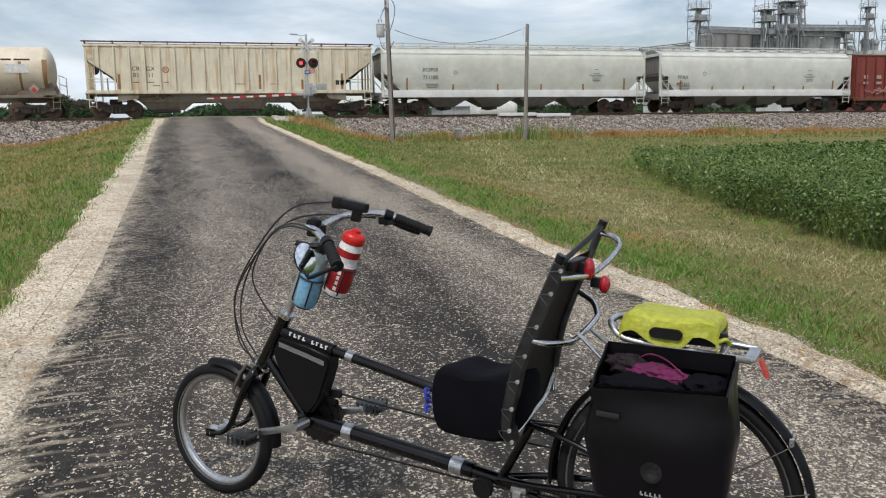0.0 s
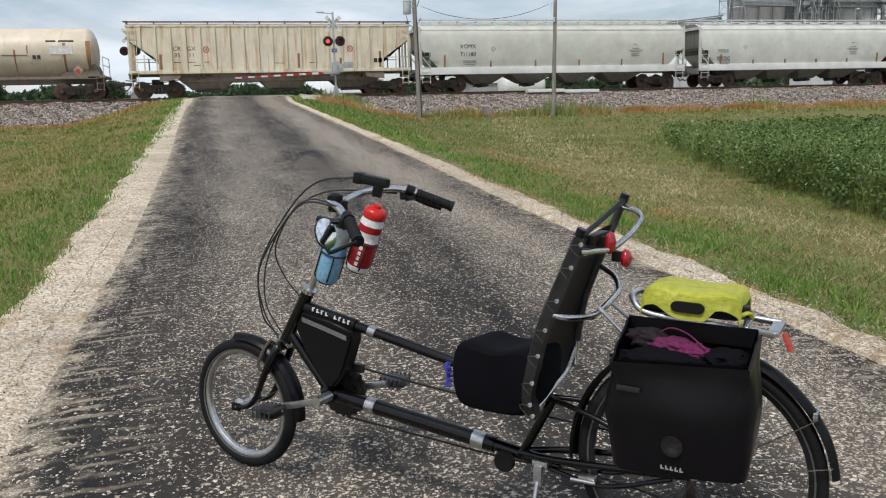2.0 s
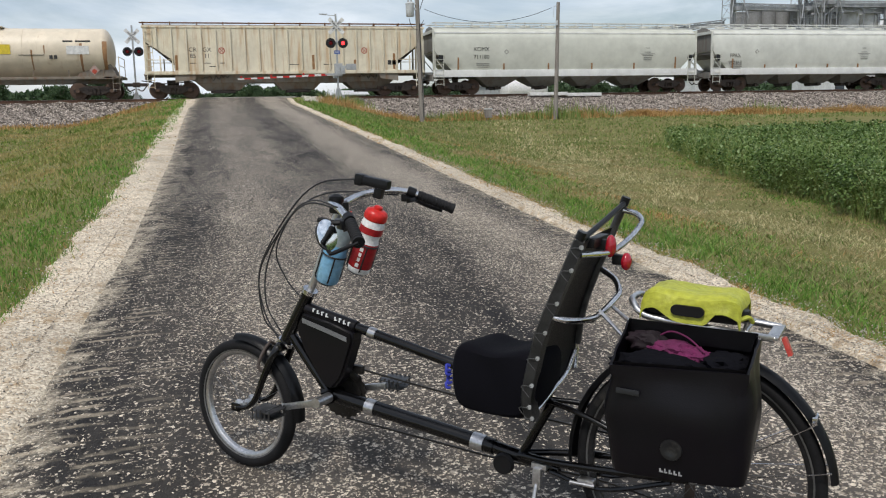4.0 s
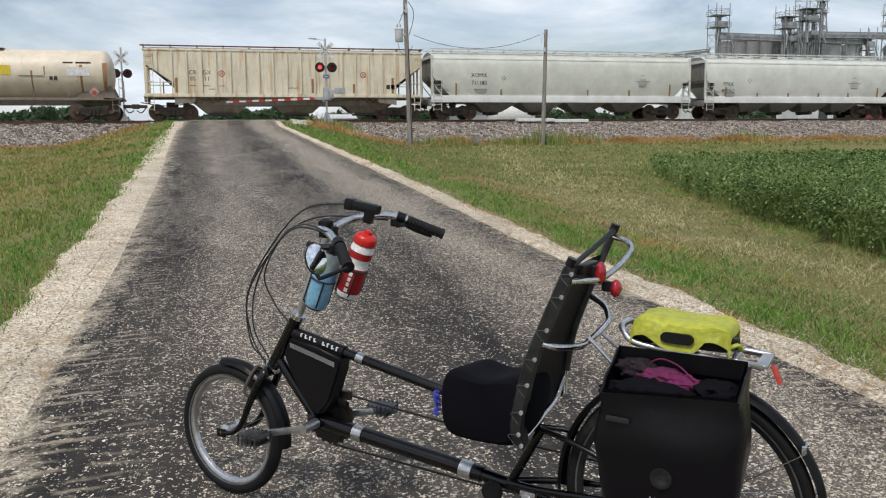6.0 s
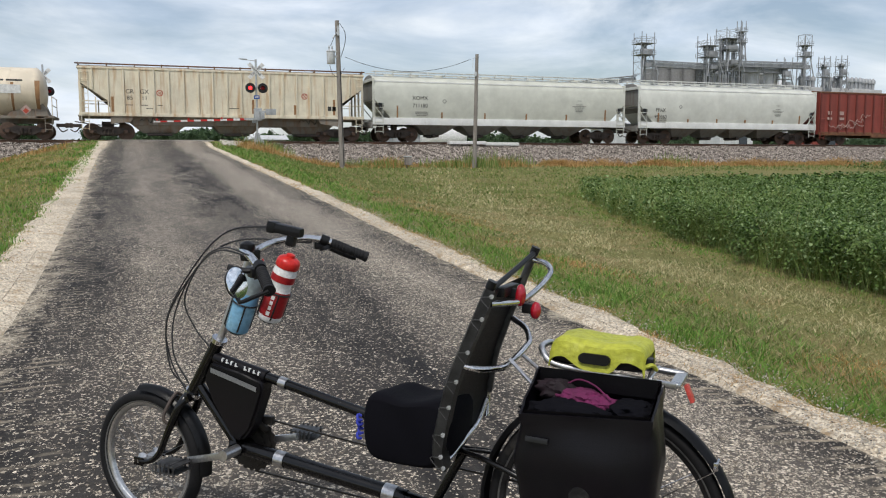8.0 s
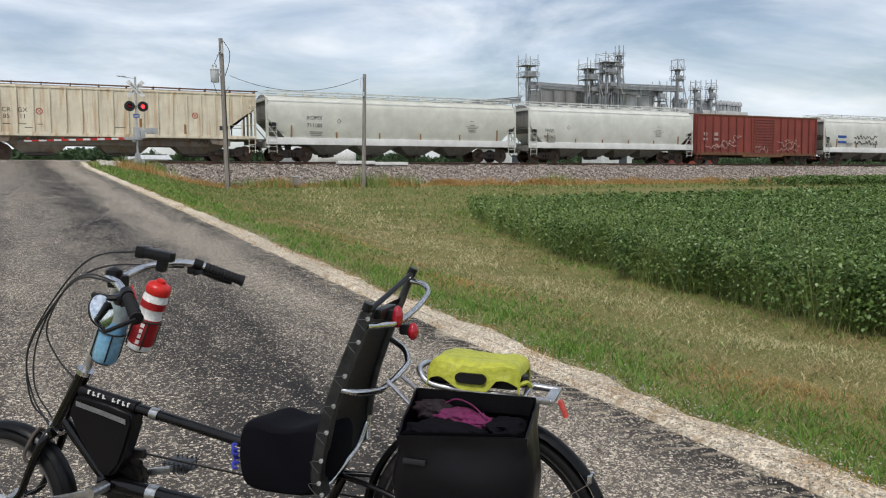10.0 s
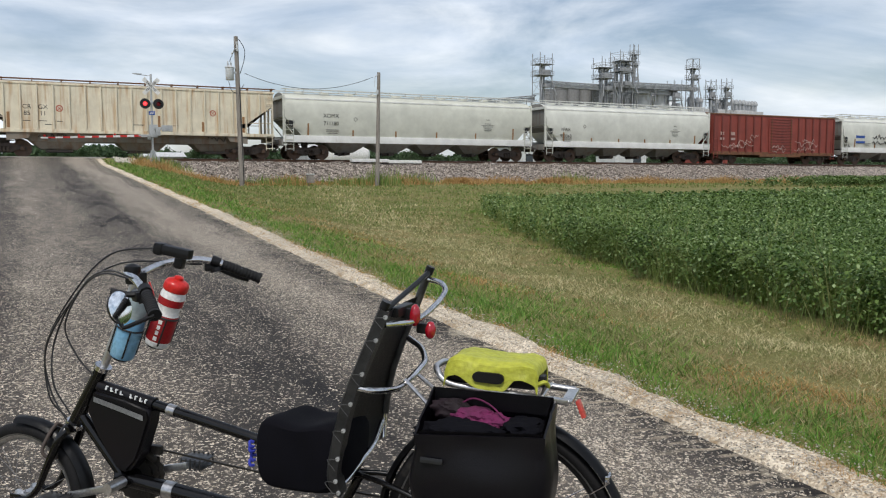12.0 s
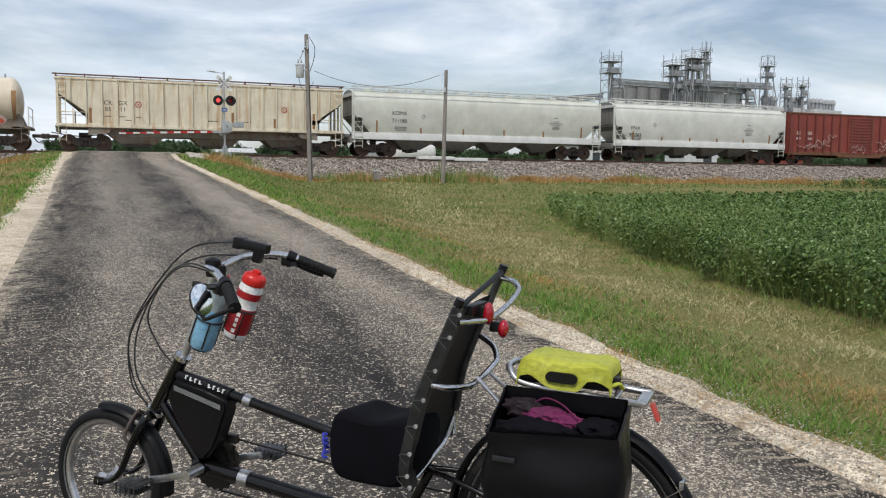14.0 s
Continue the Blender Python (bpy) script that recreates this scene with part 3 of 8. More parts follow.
def lettering(text, size, mat, parent, at, name="lettering"):
    """Flat stencilled characters, a hair proud of the sheet they stand on."""
    cu = bpy.data.curves.new(name, "FONT")
    cu.body, cu.size, cu.align_x, cu.align_y = text, size, "CENTER", "CENTER"
    cu.extrude = 0.002
    tmp = bpy.data.objects.new(name, cu)
    me = bpy.data.meshes.new_from_object(tmp)
    bpy.data.objects.remove(tmp)
    me.materials.clear()
    me.materials.append(mat)
    ob = new(name, me)
    ob.parent, ob.matrix_basis = parent, at
    return ob


# ---------------------------------------------------------------- ground, road, field
RAIL = 2.40            # height of the rail head
TRACK_Y = 56.3         # middle of the track
ROAD_L, ROAD_R = -1.02, 3.02


def sstep(a, b, v):
    t = np.clip((v - a) / (b - a), 0, 1)
    return t * t * (3 - 2 * t)


def road_z(y):
    y = np.asarray(y, float)
    z = -0.030 + 0.0425 * (y - 2.01)
    z = np.where(y < -6, -0.030 + 0.0425 * (-8.01) + 0.01 * (y + 6), z)
    top = RAIL - 0.02
    k = sstep(48, 55.0, y)
    z = z * (1 - k) + top * k
    far = top - 0.05 * np.clip(y - 59.5, 0, 22)
    return np.where(y > 59.5, far, z)


def field_z(y):
    y = np.asarray(y, float)
    return np.where(y < 56, -0.05 + 0.004 * np.clip(y, -30, 50) + 0.62 * sstep(30, 47, y), 1.30)


def land_z(x, y):
    x, y = np.asarray(x, float), np.asarray(y, float)
    wide = 0.03 * np.clip(y - 12, 0, 34)
    d = np.maximum(x - 3.5 - 0.5 * wide, -1.5 - wide - x)
    drop = sstep(0.0, 1.0, d / np.clip(1.2 + (road_z(y) - field_z(y)) * 4.6, 1.2, 9))
    z = (road_z(y) - 0.012) * (1 - drop) + field_z(y) * drop
    bumps = 0.03 * np.sin(x * 1.3 + 0.7 * np.sin(y * 0.9)) * np.sin(y * 0.8 + x * 0.3) + 0.015 * np.sin(x * 3.1 + y * 2.3)
    z = z + bumps * sstep(0.0, 1.0, d)
    return np.where(d < 0, z - 0.06 * sstep(0.0, 0.5, -d), z)


def sheet(name, xs, ys, zfun, mat, smooth=True):
    X, Y = np.meshgrid(xs, ys)
    Z = zfun(X, Y)
    verts = np.stack([X.ravel(), Y.ravel(), Z.ravel()], 1)
    nx, ny = len(xs), len(ys)
    i = (np.arange(ny - 1)[:, None] * nx + np.arange(nx - 1)[None, :]).ravel()
    faces = np.stack([i, i + 1, i + nx + 1, i + nx], 1).ravel()
    return new(name, raw_mesh(name, verts, faces, 4, mat, smooth))


def spread(near, step, far, grow):
    out, s = [near], step
    while out[-1] < far:
        out.append(out[-1] + s)
        s *= grow
    return out


gx = sorted(set([round(-v, 3) for v in spread(3.0, 0.35, 2600, 1.10)] + [round(v, 3) for v in np.arange(-3.0, 20.0, 0.25)] + [round(v, 3) for v in spread(20, 0.4, 2600, 1.10)]))
gy = sorted(set([round(-v, 3) for v in spread(2.0, 0.5, 1500, 1.2)] + [round(v, 3) for v in np.arange(-2, 30, 0.3)] + [round(v, 3) for v in np.arange(30, 62, 0.5)] + [round(v, 3) for v in spread(62, 1, 3200, 1.15)]))
tagged(sheet("ground", gx, gy, land_z, M["soil"]), "gently rising grassy farmland with dry patches", "ground", kind="structure")

rng = np.random.default_rng(4)


def edge_wander(y, seed, size):
    y = np.asarray(y, float)
    return size * (np.sin(y * 1.7 + seed) + 0.7 * np.sin(y * 4.3 + 2 * seed) + 0.5 * np.sin(y * 9.1 + 3 * seed)) / 2.2


def road_left(y):
    """The road widens towards the crossing."""
    return np.interp(y, (8, 17, 26, 43, 60, 75), (-1.17, -1.37, -1.72, -2.25, -2.25, -1.6))


def road_right(y):
    return np.interp(y, (2.5, 8, 17, 26, 43, 60, 75), (3.27, 3.20, 3.30, 3.33, 3.40, 3.40, 3.0))


def strip(name, left, right, y0, y1, lift, mat, crown=0.0, cols=13):
    """A ribbon along the road whose sides follow two functions of y."""
    ys = np.concatenate([np.arange(y0, 12, 0.08), np.arange(12, 30, 0.2), np.arange(30, y1 + 0.1, 0.4)])
    u = np.linspace(0, 1, cols)
    L_, R_ = left(ys), right(ys)
    X = L_[:, None] + (R_ - L_)[:, None] * u
    Y = np.repeat(ys[:, None], cols, 1)
    side = 1 - np.abs(2 * u - 1) ** 6
    Z = road_z(Y) + (lift * side - 0.05 * (1 - side) + crown * (1 - (2 * u - 1) ** 2))[None, :]
    verts = np.stack([X.ravel(), Y.ravel(), Z.ravel()], 1)
    i = (np.arange(len(ys) - 1)[:, None] * cols + np.arange(cols - 1)[None, :]).ravel()
    faces = np.stack([i, i + 1, i + cols + 1, i + cols], 1).ravel()
    me = raw_mesh(name, verts, faces, 4, mat, True)
    at = me.attributes.new("across", "FLOAT", "POINT")
    at.data.foreach_set("value", np.tile(u, len(ys)).astype(np.float32))
    return new(name, me)


tagged(strip("road", lambda y: road_left(y) + edge_wander(y, 1.0, 0.05), lambda y: road_right(y) + edge_wander(y, 2.2, 0.05), -40, 85, 0.012, M["road"], 0.0, 25),
       "worn chip-seal country road with dark wheel paths", "road", kind="structure")
tagged(strip("road_shoulder", lambda y: road_left(y) - 0.35 - 0.002 * np.clip(y, 0, 40) + edge_wander(y, 3.0, 0.06) + edge_wander(y * 2.7, 2.0, 0.03), lambda y: road_left(y) + 0.25, -40, 52, 0.004, M["shoulder"]),
       "pale crushed limestone shoulder beside the asphalt", "road shoulder", kind="structure")
tagged(strip("road_shoulder", lambda y: road_right(y) - 0.13, lambda y: road_right(y) + 0.19 + edge_wander(y, 4.0, 0.06) + edge_wander(y * 2.7, 1.0, 0.05), -40, 52, 0.004, M["shoulder"]),
       "pale crushed limestone shoulder beside the asphalt", "road shoulder", kind="structure")


# ---------------------------------------------------------------- railway
def ballast_z(x, y):
    d = np.abs(y - TRACK_Y)
    z = np.where(d < 2.0, RAIL - 0.22, RAIL - 0.22 - (d - 2.0) * 0.40)
    n = 0.05 * np.sin(x * 2.1 + 1.3 * np.sin(y * 3)) * np.sin(y * 2.7 + x) + 0.04 * np.sin(x * 5.3 + y * 4.1)
    return z + n * (d > 1.3) - 0.04


bx = np.concatenate([np.arange(-420, -40, 4.0), np.arange(-40, 110, 0.4), np.arange(110, 500, 4.0)])
tagged(sheet("ballast_bed", bx, np.arange(TRACK_Y - 6.4, TRACK_Y + 6.5, 0.25), ballast_z, M["ballast"]),
       "raised railway bed of grey-brown crushed stone", "ballast", kind="structure")


def stones(name, count, place, lo, hi, mat, label, seed):
    """Loose angular stones strewn by place(), joined in one mesh."""
    r = np.random.default_rng(seed)
    base = np.array([(1, 0, 0), (-1, 0, 0), (0, 1, 0), (0, -1, 0), (0, 0, 1), (0, 0, -1)], float)
    tri = np.array([(0, 2, 4), (2, 1, 4), (1, 3, 4), (3, 0, 4), (2, 0, 5), (1, 2, 5), (3, 1, 5), (0, 3, 5)])
    c = place(r, count)
    n = len(c)
    s = r.uniform(lo, hi, (n, 1, 1)) * r.uniform(0.6, 1.2, (n, 6, 1))
    ang = r.uniform(0, 6.28, n)
    v = base[None] * s
    v = np.stack([v[..., 0] * np.cos(ang)[:, None] - v[..., 1] * np.sin(ang)[:, None], v[..., 0] * np.sin(ang)[:, None] + v[..., 1] * np.cos(ang)[:, None], v[..., 2] * 0.7], -1)
    v += r.normal(0, 0.12, v.shape) * s + c[:, None, :]
    f = (tri[None] + 6 * np.arange(n)[:, None, None]).ravel()
    return tagged(new(name, raw_mesh(name, v.reshape(-1, 3), f, 3, mat)), label, "stones", kind="stuff")


def on_ballast(r, n):
    x = r.uniform(-22, 62, n) + r.normal(0, 6, n)
    y = r.uniform(TRACK_Y - 6.2, TRACK_Y - 1.5, n)
    return np.stack([x, y, ballast_z(x, y) + 0.01], 1)


stones("ballast_stones", 70000, on_ballast, 0.038, 0.085, M["stone"], "angular grey and brown ballast stones", 5)


def on_shoulder(r, n):
    y = 1.0 + 16 * r.uniform(0, 1, n) ** 1.7
    right = r.uniform(0, 1, n) < 0.6
    x = np.where(right, road_right(y) + r.normal(0.06, 0.17, n), road_left(y) - r.normal(0.06, 0.20, n))
    return np.stack([x, y, road_z(y) + 0.008], 1)


def on_road(r, n):
    y = 1.2 + 9 * r.uniform(0, 1, n) ** 1.6
    f = r.choice((0.05, 0.28, 0.40, 0.62, 0.80, 0.97), n, p=(0.10, 0.24, 0.16, 0.10, 0.28, 0.12)) + r.normal(0, 0.06, n)
    x = road_left(y) + (road_right(y) - road_left(y)) * np.clip(f, 0.01, 0.99)
    return np.stack([x, y, road_z(y) + 0.0125], 1)


stones("road_chips", 26000, on_road, 0.003, 0.0075, M["chip"], "pale loose stone chips lying on the chip-seal", 9)
stones("shoulder_stones", 15000, on_shoulder, 0.003, 0.009, M["pale_stone"], "small loose limestone chips along the road edges", 7)


def pale_heap(r, n):
    x, y = r.uniform(4.2, 9.0, n), r.uniform(49.5, 53.2, n)
    return np.stack([x, y, np.maximum(land_z(x, y), ballast_z(x, y)) + 0.02], 1)


stones("limestone_rubble", 1500, pale_heap, 0.06, 0.16, M["pale_stone"], "pale limestone rubble spilled beside the crossing", 6)


def rails():
    track = thing("railway_track", "rusty steel rails with shiny heads on ties", "railway track", pose(0, TRACK_Y, 0), kind="structure")
    prof = [(-0.07, -0.18), (0.07, -0.18), (0.07, -0.165), (0.012, -0.14), (0.012, -0.045), (0.036, -0.035), (0.036, -0.004), (-0.036, -0.004), (-0.036, -0.035), (-0.012, -0.045), (-0.012, -0.14), (-0.07, -0.165)]
    for side in (-0.7525, 0.7525):
        bm = B()
        prism(bm, [(side + u, RAIL + v) for u, v in prof], "x", -420, 500)
        r = part("rail", bm, M["rail"], track, smooth=False)
        bm = B()
        box(bm, (40, side, RAIL - 0.001), (920, 0.06, 0.006))
        part("rail_head", bm, M["rail_top"], r, "polished running surface")
    bm = B()
    box(bm, (0, 0, 0), (0.23, 2.6, 0.18), bevel=0.012)
    me = finish("tie", bm, M["tie"])
    for k in range(240):
        x = -60 + 0.56 * k
        if -1.8 < x < 3.9:
            continue
        o = new("tie", me)
        o.parent, o.matrix_basis = track, pose(x, random.uniform(-0.04, 0.04), RAIL - 0.27 + random.uniform(-0.01, 0.01), 0, 0, random.uniform(-1, 1))
    for y, w in ((-1.75, 1.7), (0, 1.36), (1.75, 1.7)):
        bm = B()
        for k in range(3):
            box(bm, (-0.8 + 1.9 * k + 0.0, y, RAIL - 0.05), (1.88, w, 0.09), bevel=0.01)
        part("crossing_panel", bm, M["concrete"], track, "worn concrete crossing panel")


rails()


# ---------------------------------------------------------------- the train
# Wagons stand at their place at 5.5 s and are keyed from it in motions(); x runs along the track, -y faces the road we stand on.
CARS = []
WHEELSETS = []


TRUCK = 1.09            # bogie size
WHEEL_R = 0.457 * TRUCK


def truck(parent, x):
    """A two-axle bogie: side frames with spring nests, bolster, and two turning wheelsets."""
    t = part("truck", box(B(), (0, 0, 0.55), (0.45, 2.1, 0.28), bevel=0.03), M["dark_steel"], parent, at=pose(x, 0, 0) @ Matrix.Diagonal((TRUCK, 1, TRUCK, 1)))
    for s in (-1, 1):
        bm = B()
        y0, y1 = (s * 1.0 - 0.09, s * 1.0 + 0.09)
        prism(bm, [(-1.12, 0.52), (-0.95, 0.57), (-0.45, 0.74), (0.45, 0.74), (0.95, 0.57), (1.12, 0.52), (1.10, 0.40), (0.72, 0.40), (0.36, 0.26), (-0.36, 0.26), (-0.72, 0.40), (-1.10, 0.40)], "y", y0, y1)
        f = part("side_frame", bm, M["dark_steel"], t, smooth=False)
        bm = B()
        for k in (-0.2, 0.0, 0.2):
            for z in range(5):
                torus(bm, 0.075, 0.02, Matrix.Translation((k, s * 1.12, 0.34 + 0.055 * z)), 10, 5)
        part("spring_nest", bm, M["dark_steel"], t)
        for k in (-0.88, 0.88):
            bm = B()
            box(bm, (k, s * 1.05, 0.47), (0.22, 0.26, 0.18), bevel=0.04)
            rod(bm, (k, s * 1.16, 0.46), (k, s * 1.22, 0.46), 0.10, seg=14)
            part("axle_box", bm, M["wheel"], t)
    for k in (-0.88, 0.88):
        bm = B()
        for s in (-1, 1):
            lathe(bm, [(0.09, -0.07), (0.30, -0.05), (0.40, -0.07), (0.47, -0.05), (0.457, 0.06), (0.40, 0.055), (0.36, 0.01), (0.16, 0.02), (0.10, 0.07)], Matrix.Translation((0, s * 0.78, 0)) @ pose(0, 0, 0, 90 * s, 0, 0), 28)
            for q in range(6):
                u = q * math.pi / 3
                rod(bm, (0.25 * math.cos(u), s * 0.83, 0.25 * math.sin(u)), (0.25 * math.cos(u), s * 0.845, 0.25 * math.sin(u)), 0.035, seg=8)
        rod(bm, (0, -1.05, 0), (0, 1.05, 0), 0.075)
        w = part("wheelset", bm, M["wheel"], t, at=pose(k, 0, 0.457))
        WHEELSETS.append(w)


def coupler(parent, x, s):
    bm = B()
    box(bm, (x + s * 0.25, 0, 0.88), (0.6, 0.16, 0.2), bevel=0.03)
    box(bm, (x + s * 0.56, 0, 0.88), (0.22, 0.3, 0.3), bevel=0.06)
    pipe(bm, [(x, -0.35, 0.85), (x + s * 0.3, -0.38, 0.5), (x + s * 0.6, -0.3, 0.62)], 0.035)
    part("coupler", bm, M["dark_steel"], parent)


def ladder(parent, x0, x1, y, z0, z1, n, mat, r=0.016, name="ladder"):
    bm = B()
    for x in (x0, x1):
        box(bm, (x, y, (z0 + z1) / 2), (0.035, 0.03, z1 - z0))
    for k in range(n):
        z = z0 + 0.12 + (z1 - z0 - 0.24) * k / (n - 1)
        rod(bm, (x0, y - 0.03, z), (x1, y - 0.03, z), r, seg=6)
    return part(name, bm, mat, parent)


def roof_walk(parent, l, z, mat, post=1.15, w=0.75, rail_z=0.17):
    bm = B()
    for y in (-w, w):
        for k in (-0.22, 0.0, 0.22):
            box(bm, (0, y + k, z + rail_z), (l, 0.13, 0.03))
        n = int(l / post)
        for i in range(n + 1):
            x = -l / 2 + 0.2 + (l - 0.4) * i / n
            box(bm, (x, y, z + rail_z / 2 - 0.02), (0.06, 0.55, 0.05))
            box(bm, (x, y - 0.24, z + rail_z / 2), (0.05, 0.04, rail_z + 0.08))
    return part("roof_walk", bm, mat, parent)


def brake_gear(parent, x, mat):
    bm = B()
    rod(bm, (x, -0.6, 0.95), (x + 0.7, -0.6, 0.95), 0.17, seg=14)
    rod(bm, (x + 1.0, -0.6, 1.0), (x + 1.35, -0.6, 1.0), 0.2, seg=14)
    pipe(bm, [(x - 1.5, -0.7, 1.1), (x, -0.75, 0.9), (x + 1.8, -0.7, 1.1)], 0.03)
    part("brake_cylinder", bm, M["dark_steel"], parent)


def face(x, z, y):
    """The pose of lettering on a side that faces -y."""
    return pose(x, y, z, 90, 0, 0)


def cream_hopper(x0):
    L_ = 17.4
    h, w = L_ / 2, 1.58
    car = thing("covered_hopper_car", "cream ribbed covered hopper wagon streaked with rust", "freight wagon", pose(x0 + h, TRACK_Y, RAIL), "wagons of the train")
    side = [(-h + 0.05, 4.25), (-h + 0.05, 3.45), (-h + 1.75, 2.25), (-h + 1.75, 1.6), (h - 1.75, 1.6), (h - 1.75, 2.25), (h - 0.05, 3.45), (h - 0.05, 4.25)]
    bm = B()
    prism(bm, side, "y", -w, w)
    body = part("body", bm, M["cream"], car, smooth=False)
    bm = B()
    prism(bm, [(-w - 0.04, 4.22), (w + 0.04, 4.22), (w + 0.04, 4.30), (0.75, 4.48), (-0.75, 4.48), (-w - 0.04, 4.30)], "x", -h - 0.03, h + 0.03)
    part("roof", bm, M["cream"], car, smooth=False)
    roof_walk(car, L_ + 0.3, 4.44, M["rust"], 1.5, 1.1, 0.11)
    n = 19
    for i in range(n):
        x = -h + 1.67 + (L_ - 3.5) * i / (n - 3) - (L_ - 3.5) / (n - 3)
        lo = 1.62
        if i == 0:
            lo = 2.95
        if i == n - 1:
            lo = 2.95
        for s in (-1, 1):
            bm = B()
            box(bm, (0, s * (w + 0.045), (lo + 4.2) / 2), (0.085, 0.09, 4.2 - lo), bevel=0.012)
            part("rib", bm, M["cream"], body, at=pose(x, 0, 0))
    bm = B()
    for s in (-1, 1):
        box(bm, (0, s * w, 1.52), (L_, 0.12, 0.2), bevel=0.02)
    part("side_sill", bm, M["cream"], car)
    for x, lw in ((-4.15, 2.35), (0.55, 2.2), (5.1, 2.3)):
        bm = B()
        v = [bm.verts.new(p) for p in ((x - lw, -1.35, 1.6), (x + lw, -1.35, 1.6), (x + lw, 1.35, 1.6), (x - lw, 1.35, 1.6), (x - 1.0, -0.75, 0.46), (x + 1.0, -0.75, 0.46), (x + 1.0, 0.75, 0.46), (x - 1.0, 0.75, 0.46))]
        for q in ((0, 1, 5, 4), (1, 2, 6, 5), (2, 3, 7, 6), (3, 0, 4, 7), (4, 5, 6, 7), (3, 2, 1, 0)):
            bm.faces.new([v[k] for k in q])
        bmesh.ops.recalc_face_normals(bm, faces=bm.faces)
        hp = part("hopper_bay", bm, M["cream_dirty"], car, smooth=False)
        bm = B()
        box(bm, (x, -0.05, 0.37), (1.5, 1.9, 0.12), bevel=0.02)
        rod(bm, (x - 0.6, -1.02, 0.38), (x - 0.6, 1.02, 0.38), 0.05)
        part("outlet_gate", bm, M["dark_steel"], hp)
    part("centre_sill", box(B(), (0, 0, 1.22), (11.4, 2.3, 0.6), bevel=0.03), M["cream_dirty"], car)
    for s in (-1, 1):
        bm = B()
        # sloped end sheet, end posts and platform
        prism(bm, [(s * (h - 0.06), 3.45), (s * (h - 1.75), 2.25), (s * (h - 2.3), 1.55), (s * (h - 2.35), 1.5), (s * (h - 1.8), 2.2), (s * (h - 0.06), 3.38)], "y", -w + 0.05, w - 0.05)
        part("slope_sheet", bm, M["cream_dirty"], car, smooth=False)
        for y in (-w + 0.05, -0.5, 0.5, w - 0.05):
            part("end_post", box(B(), (s * (h - 0.1), y, 2.45), (0.12, 0.1, 2.0), bevel=0.01), M["cream"], car)
        for y in (-w + 0.05, w - 0.05):
            part("end_post", box(B(), (s * (h - 0.95), y, 2.0), (0.08, 0.08, 1.1), bevel=0.01), M["cream"], car)
            part("handrail", rod(B(), (s * (h - 0.1), y, 2.3), (s * (h - 1.7), y, 2.3), 0.025, seg=8), M["cream"], car)
        bm = B()
        box(bm, (s * (h - 0.9), 0, 1.42), (1.9, 3.1, 0.1), bevel=0.01)
        box(bm, (s * (h - 0.05), 0, 1.3), (0.14, 3.1, 0.34), bevel=0.02)
        prism(bm, [(s * (h - 1.75), 1.5), (s * (h - 3.1), 1.5), (s * (h - 2.9), 1.1), (s * (h - 1.75), 0.95)], "y", -w + 0.02, -w + 0.12)
        part("end_platform", bm, M["cream_dirty"], car)
        ladder(car, s * (h - 0.55), s * (h - 0.15), -w - 0.05, 0.55, 4.1, 9, M["cream"])
        coupler(car, s * h, s)
        truck(car, s * (h - 1.60))
    brake_gear(car, -h + 1.2, M["dark_steel"])
    for tx, x, z in (("CR", -5.82, 2.90), ("GX", -4.98, 2.90), ("85", -5.82, 2.52), ("11", -4.98, 2.52)):
        lettering(tx, 0.36, M["letter"], car, face(x, z, -w - 0.004))
    for x in (-4.10, 4.77):
        bm = B()
        torus(bm, 0.17, 0.025, pose(x, -w - 0.004, 2.85, 90, 0, 0), 24, 6, flat=0.2)
        box(bm, (x, -w - 0.004, 2.85), (0.3, 0.006, 0.03), pose(0, 0, 0, 0, 45, 0))
        box(bm, (x, -w - 0.004, 2.85), (0.3, 0.006, 0.03), pose(0, 0, 0, 0, -45, 0))
        part("round_mark", bm, M["letter_red"], car, "red painted ring mark")
    bm = B()
    for x in (6.4, 6.7):
        box(bm, (x, -w - 0.004, 2.1), (0.24, 0.006, 0.28))
    for x, z, l in ((-5.85, 2.1, 0.4), (-5.0, 2.1, 0.4), (-4.1, 2.1, 0.3), (0.3, 2.0, 0.6), (-4.7, 1.9, 0.4), (2.4, 2.0, 0.5)):
        box(bm, (x, -w - 0.004, z), (l, 0.006, 0.035))
    part("stencil_block", bm, M["letter"], car)
    r = random.Random(3)
    for x0_, n_ in ((-5.3, 5), (4.4, 4)):
        bm = B()
        pts = []
        for k in range(n_ * 3):
            pts.append((x0_ + 0.11 * k, -1.24 + 0.0 * k, 1.25 + r.uniform(-0.16, 0.16)))
        pipe(bm, pts, 0.022, 4, 4)
        part("scrawl", bm, M["letter"], car, "sprayed scrawl")
    for x, l in ((-h + 1.75, 0.9), (1.35, 0.9), (4.0, 0.6), (6.55, 1.0)):
        part("rust_run", box(B(), (x + 0.15, -w - 0.004, 1.68 + l / 2), (0.15, 0.006, l)), M["rust_streak"], car, "orange rust run")
    CARS.append(car)


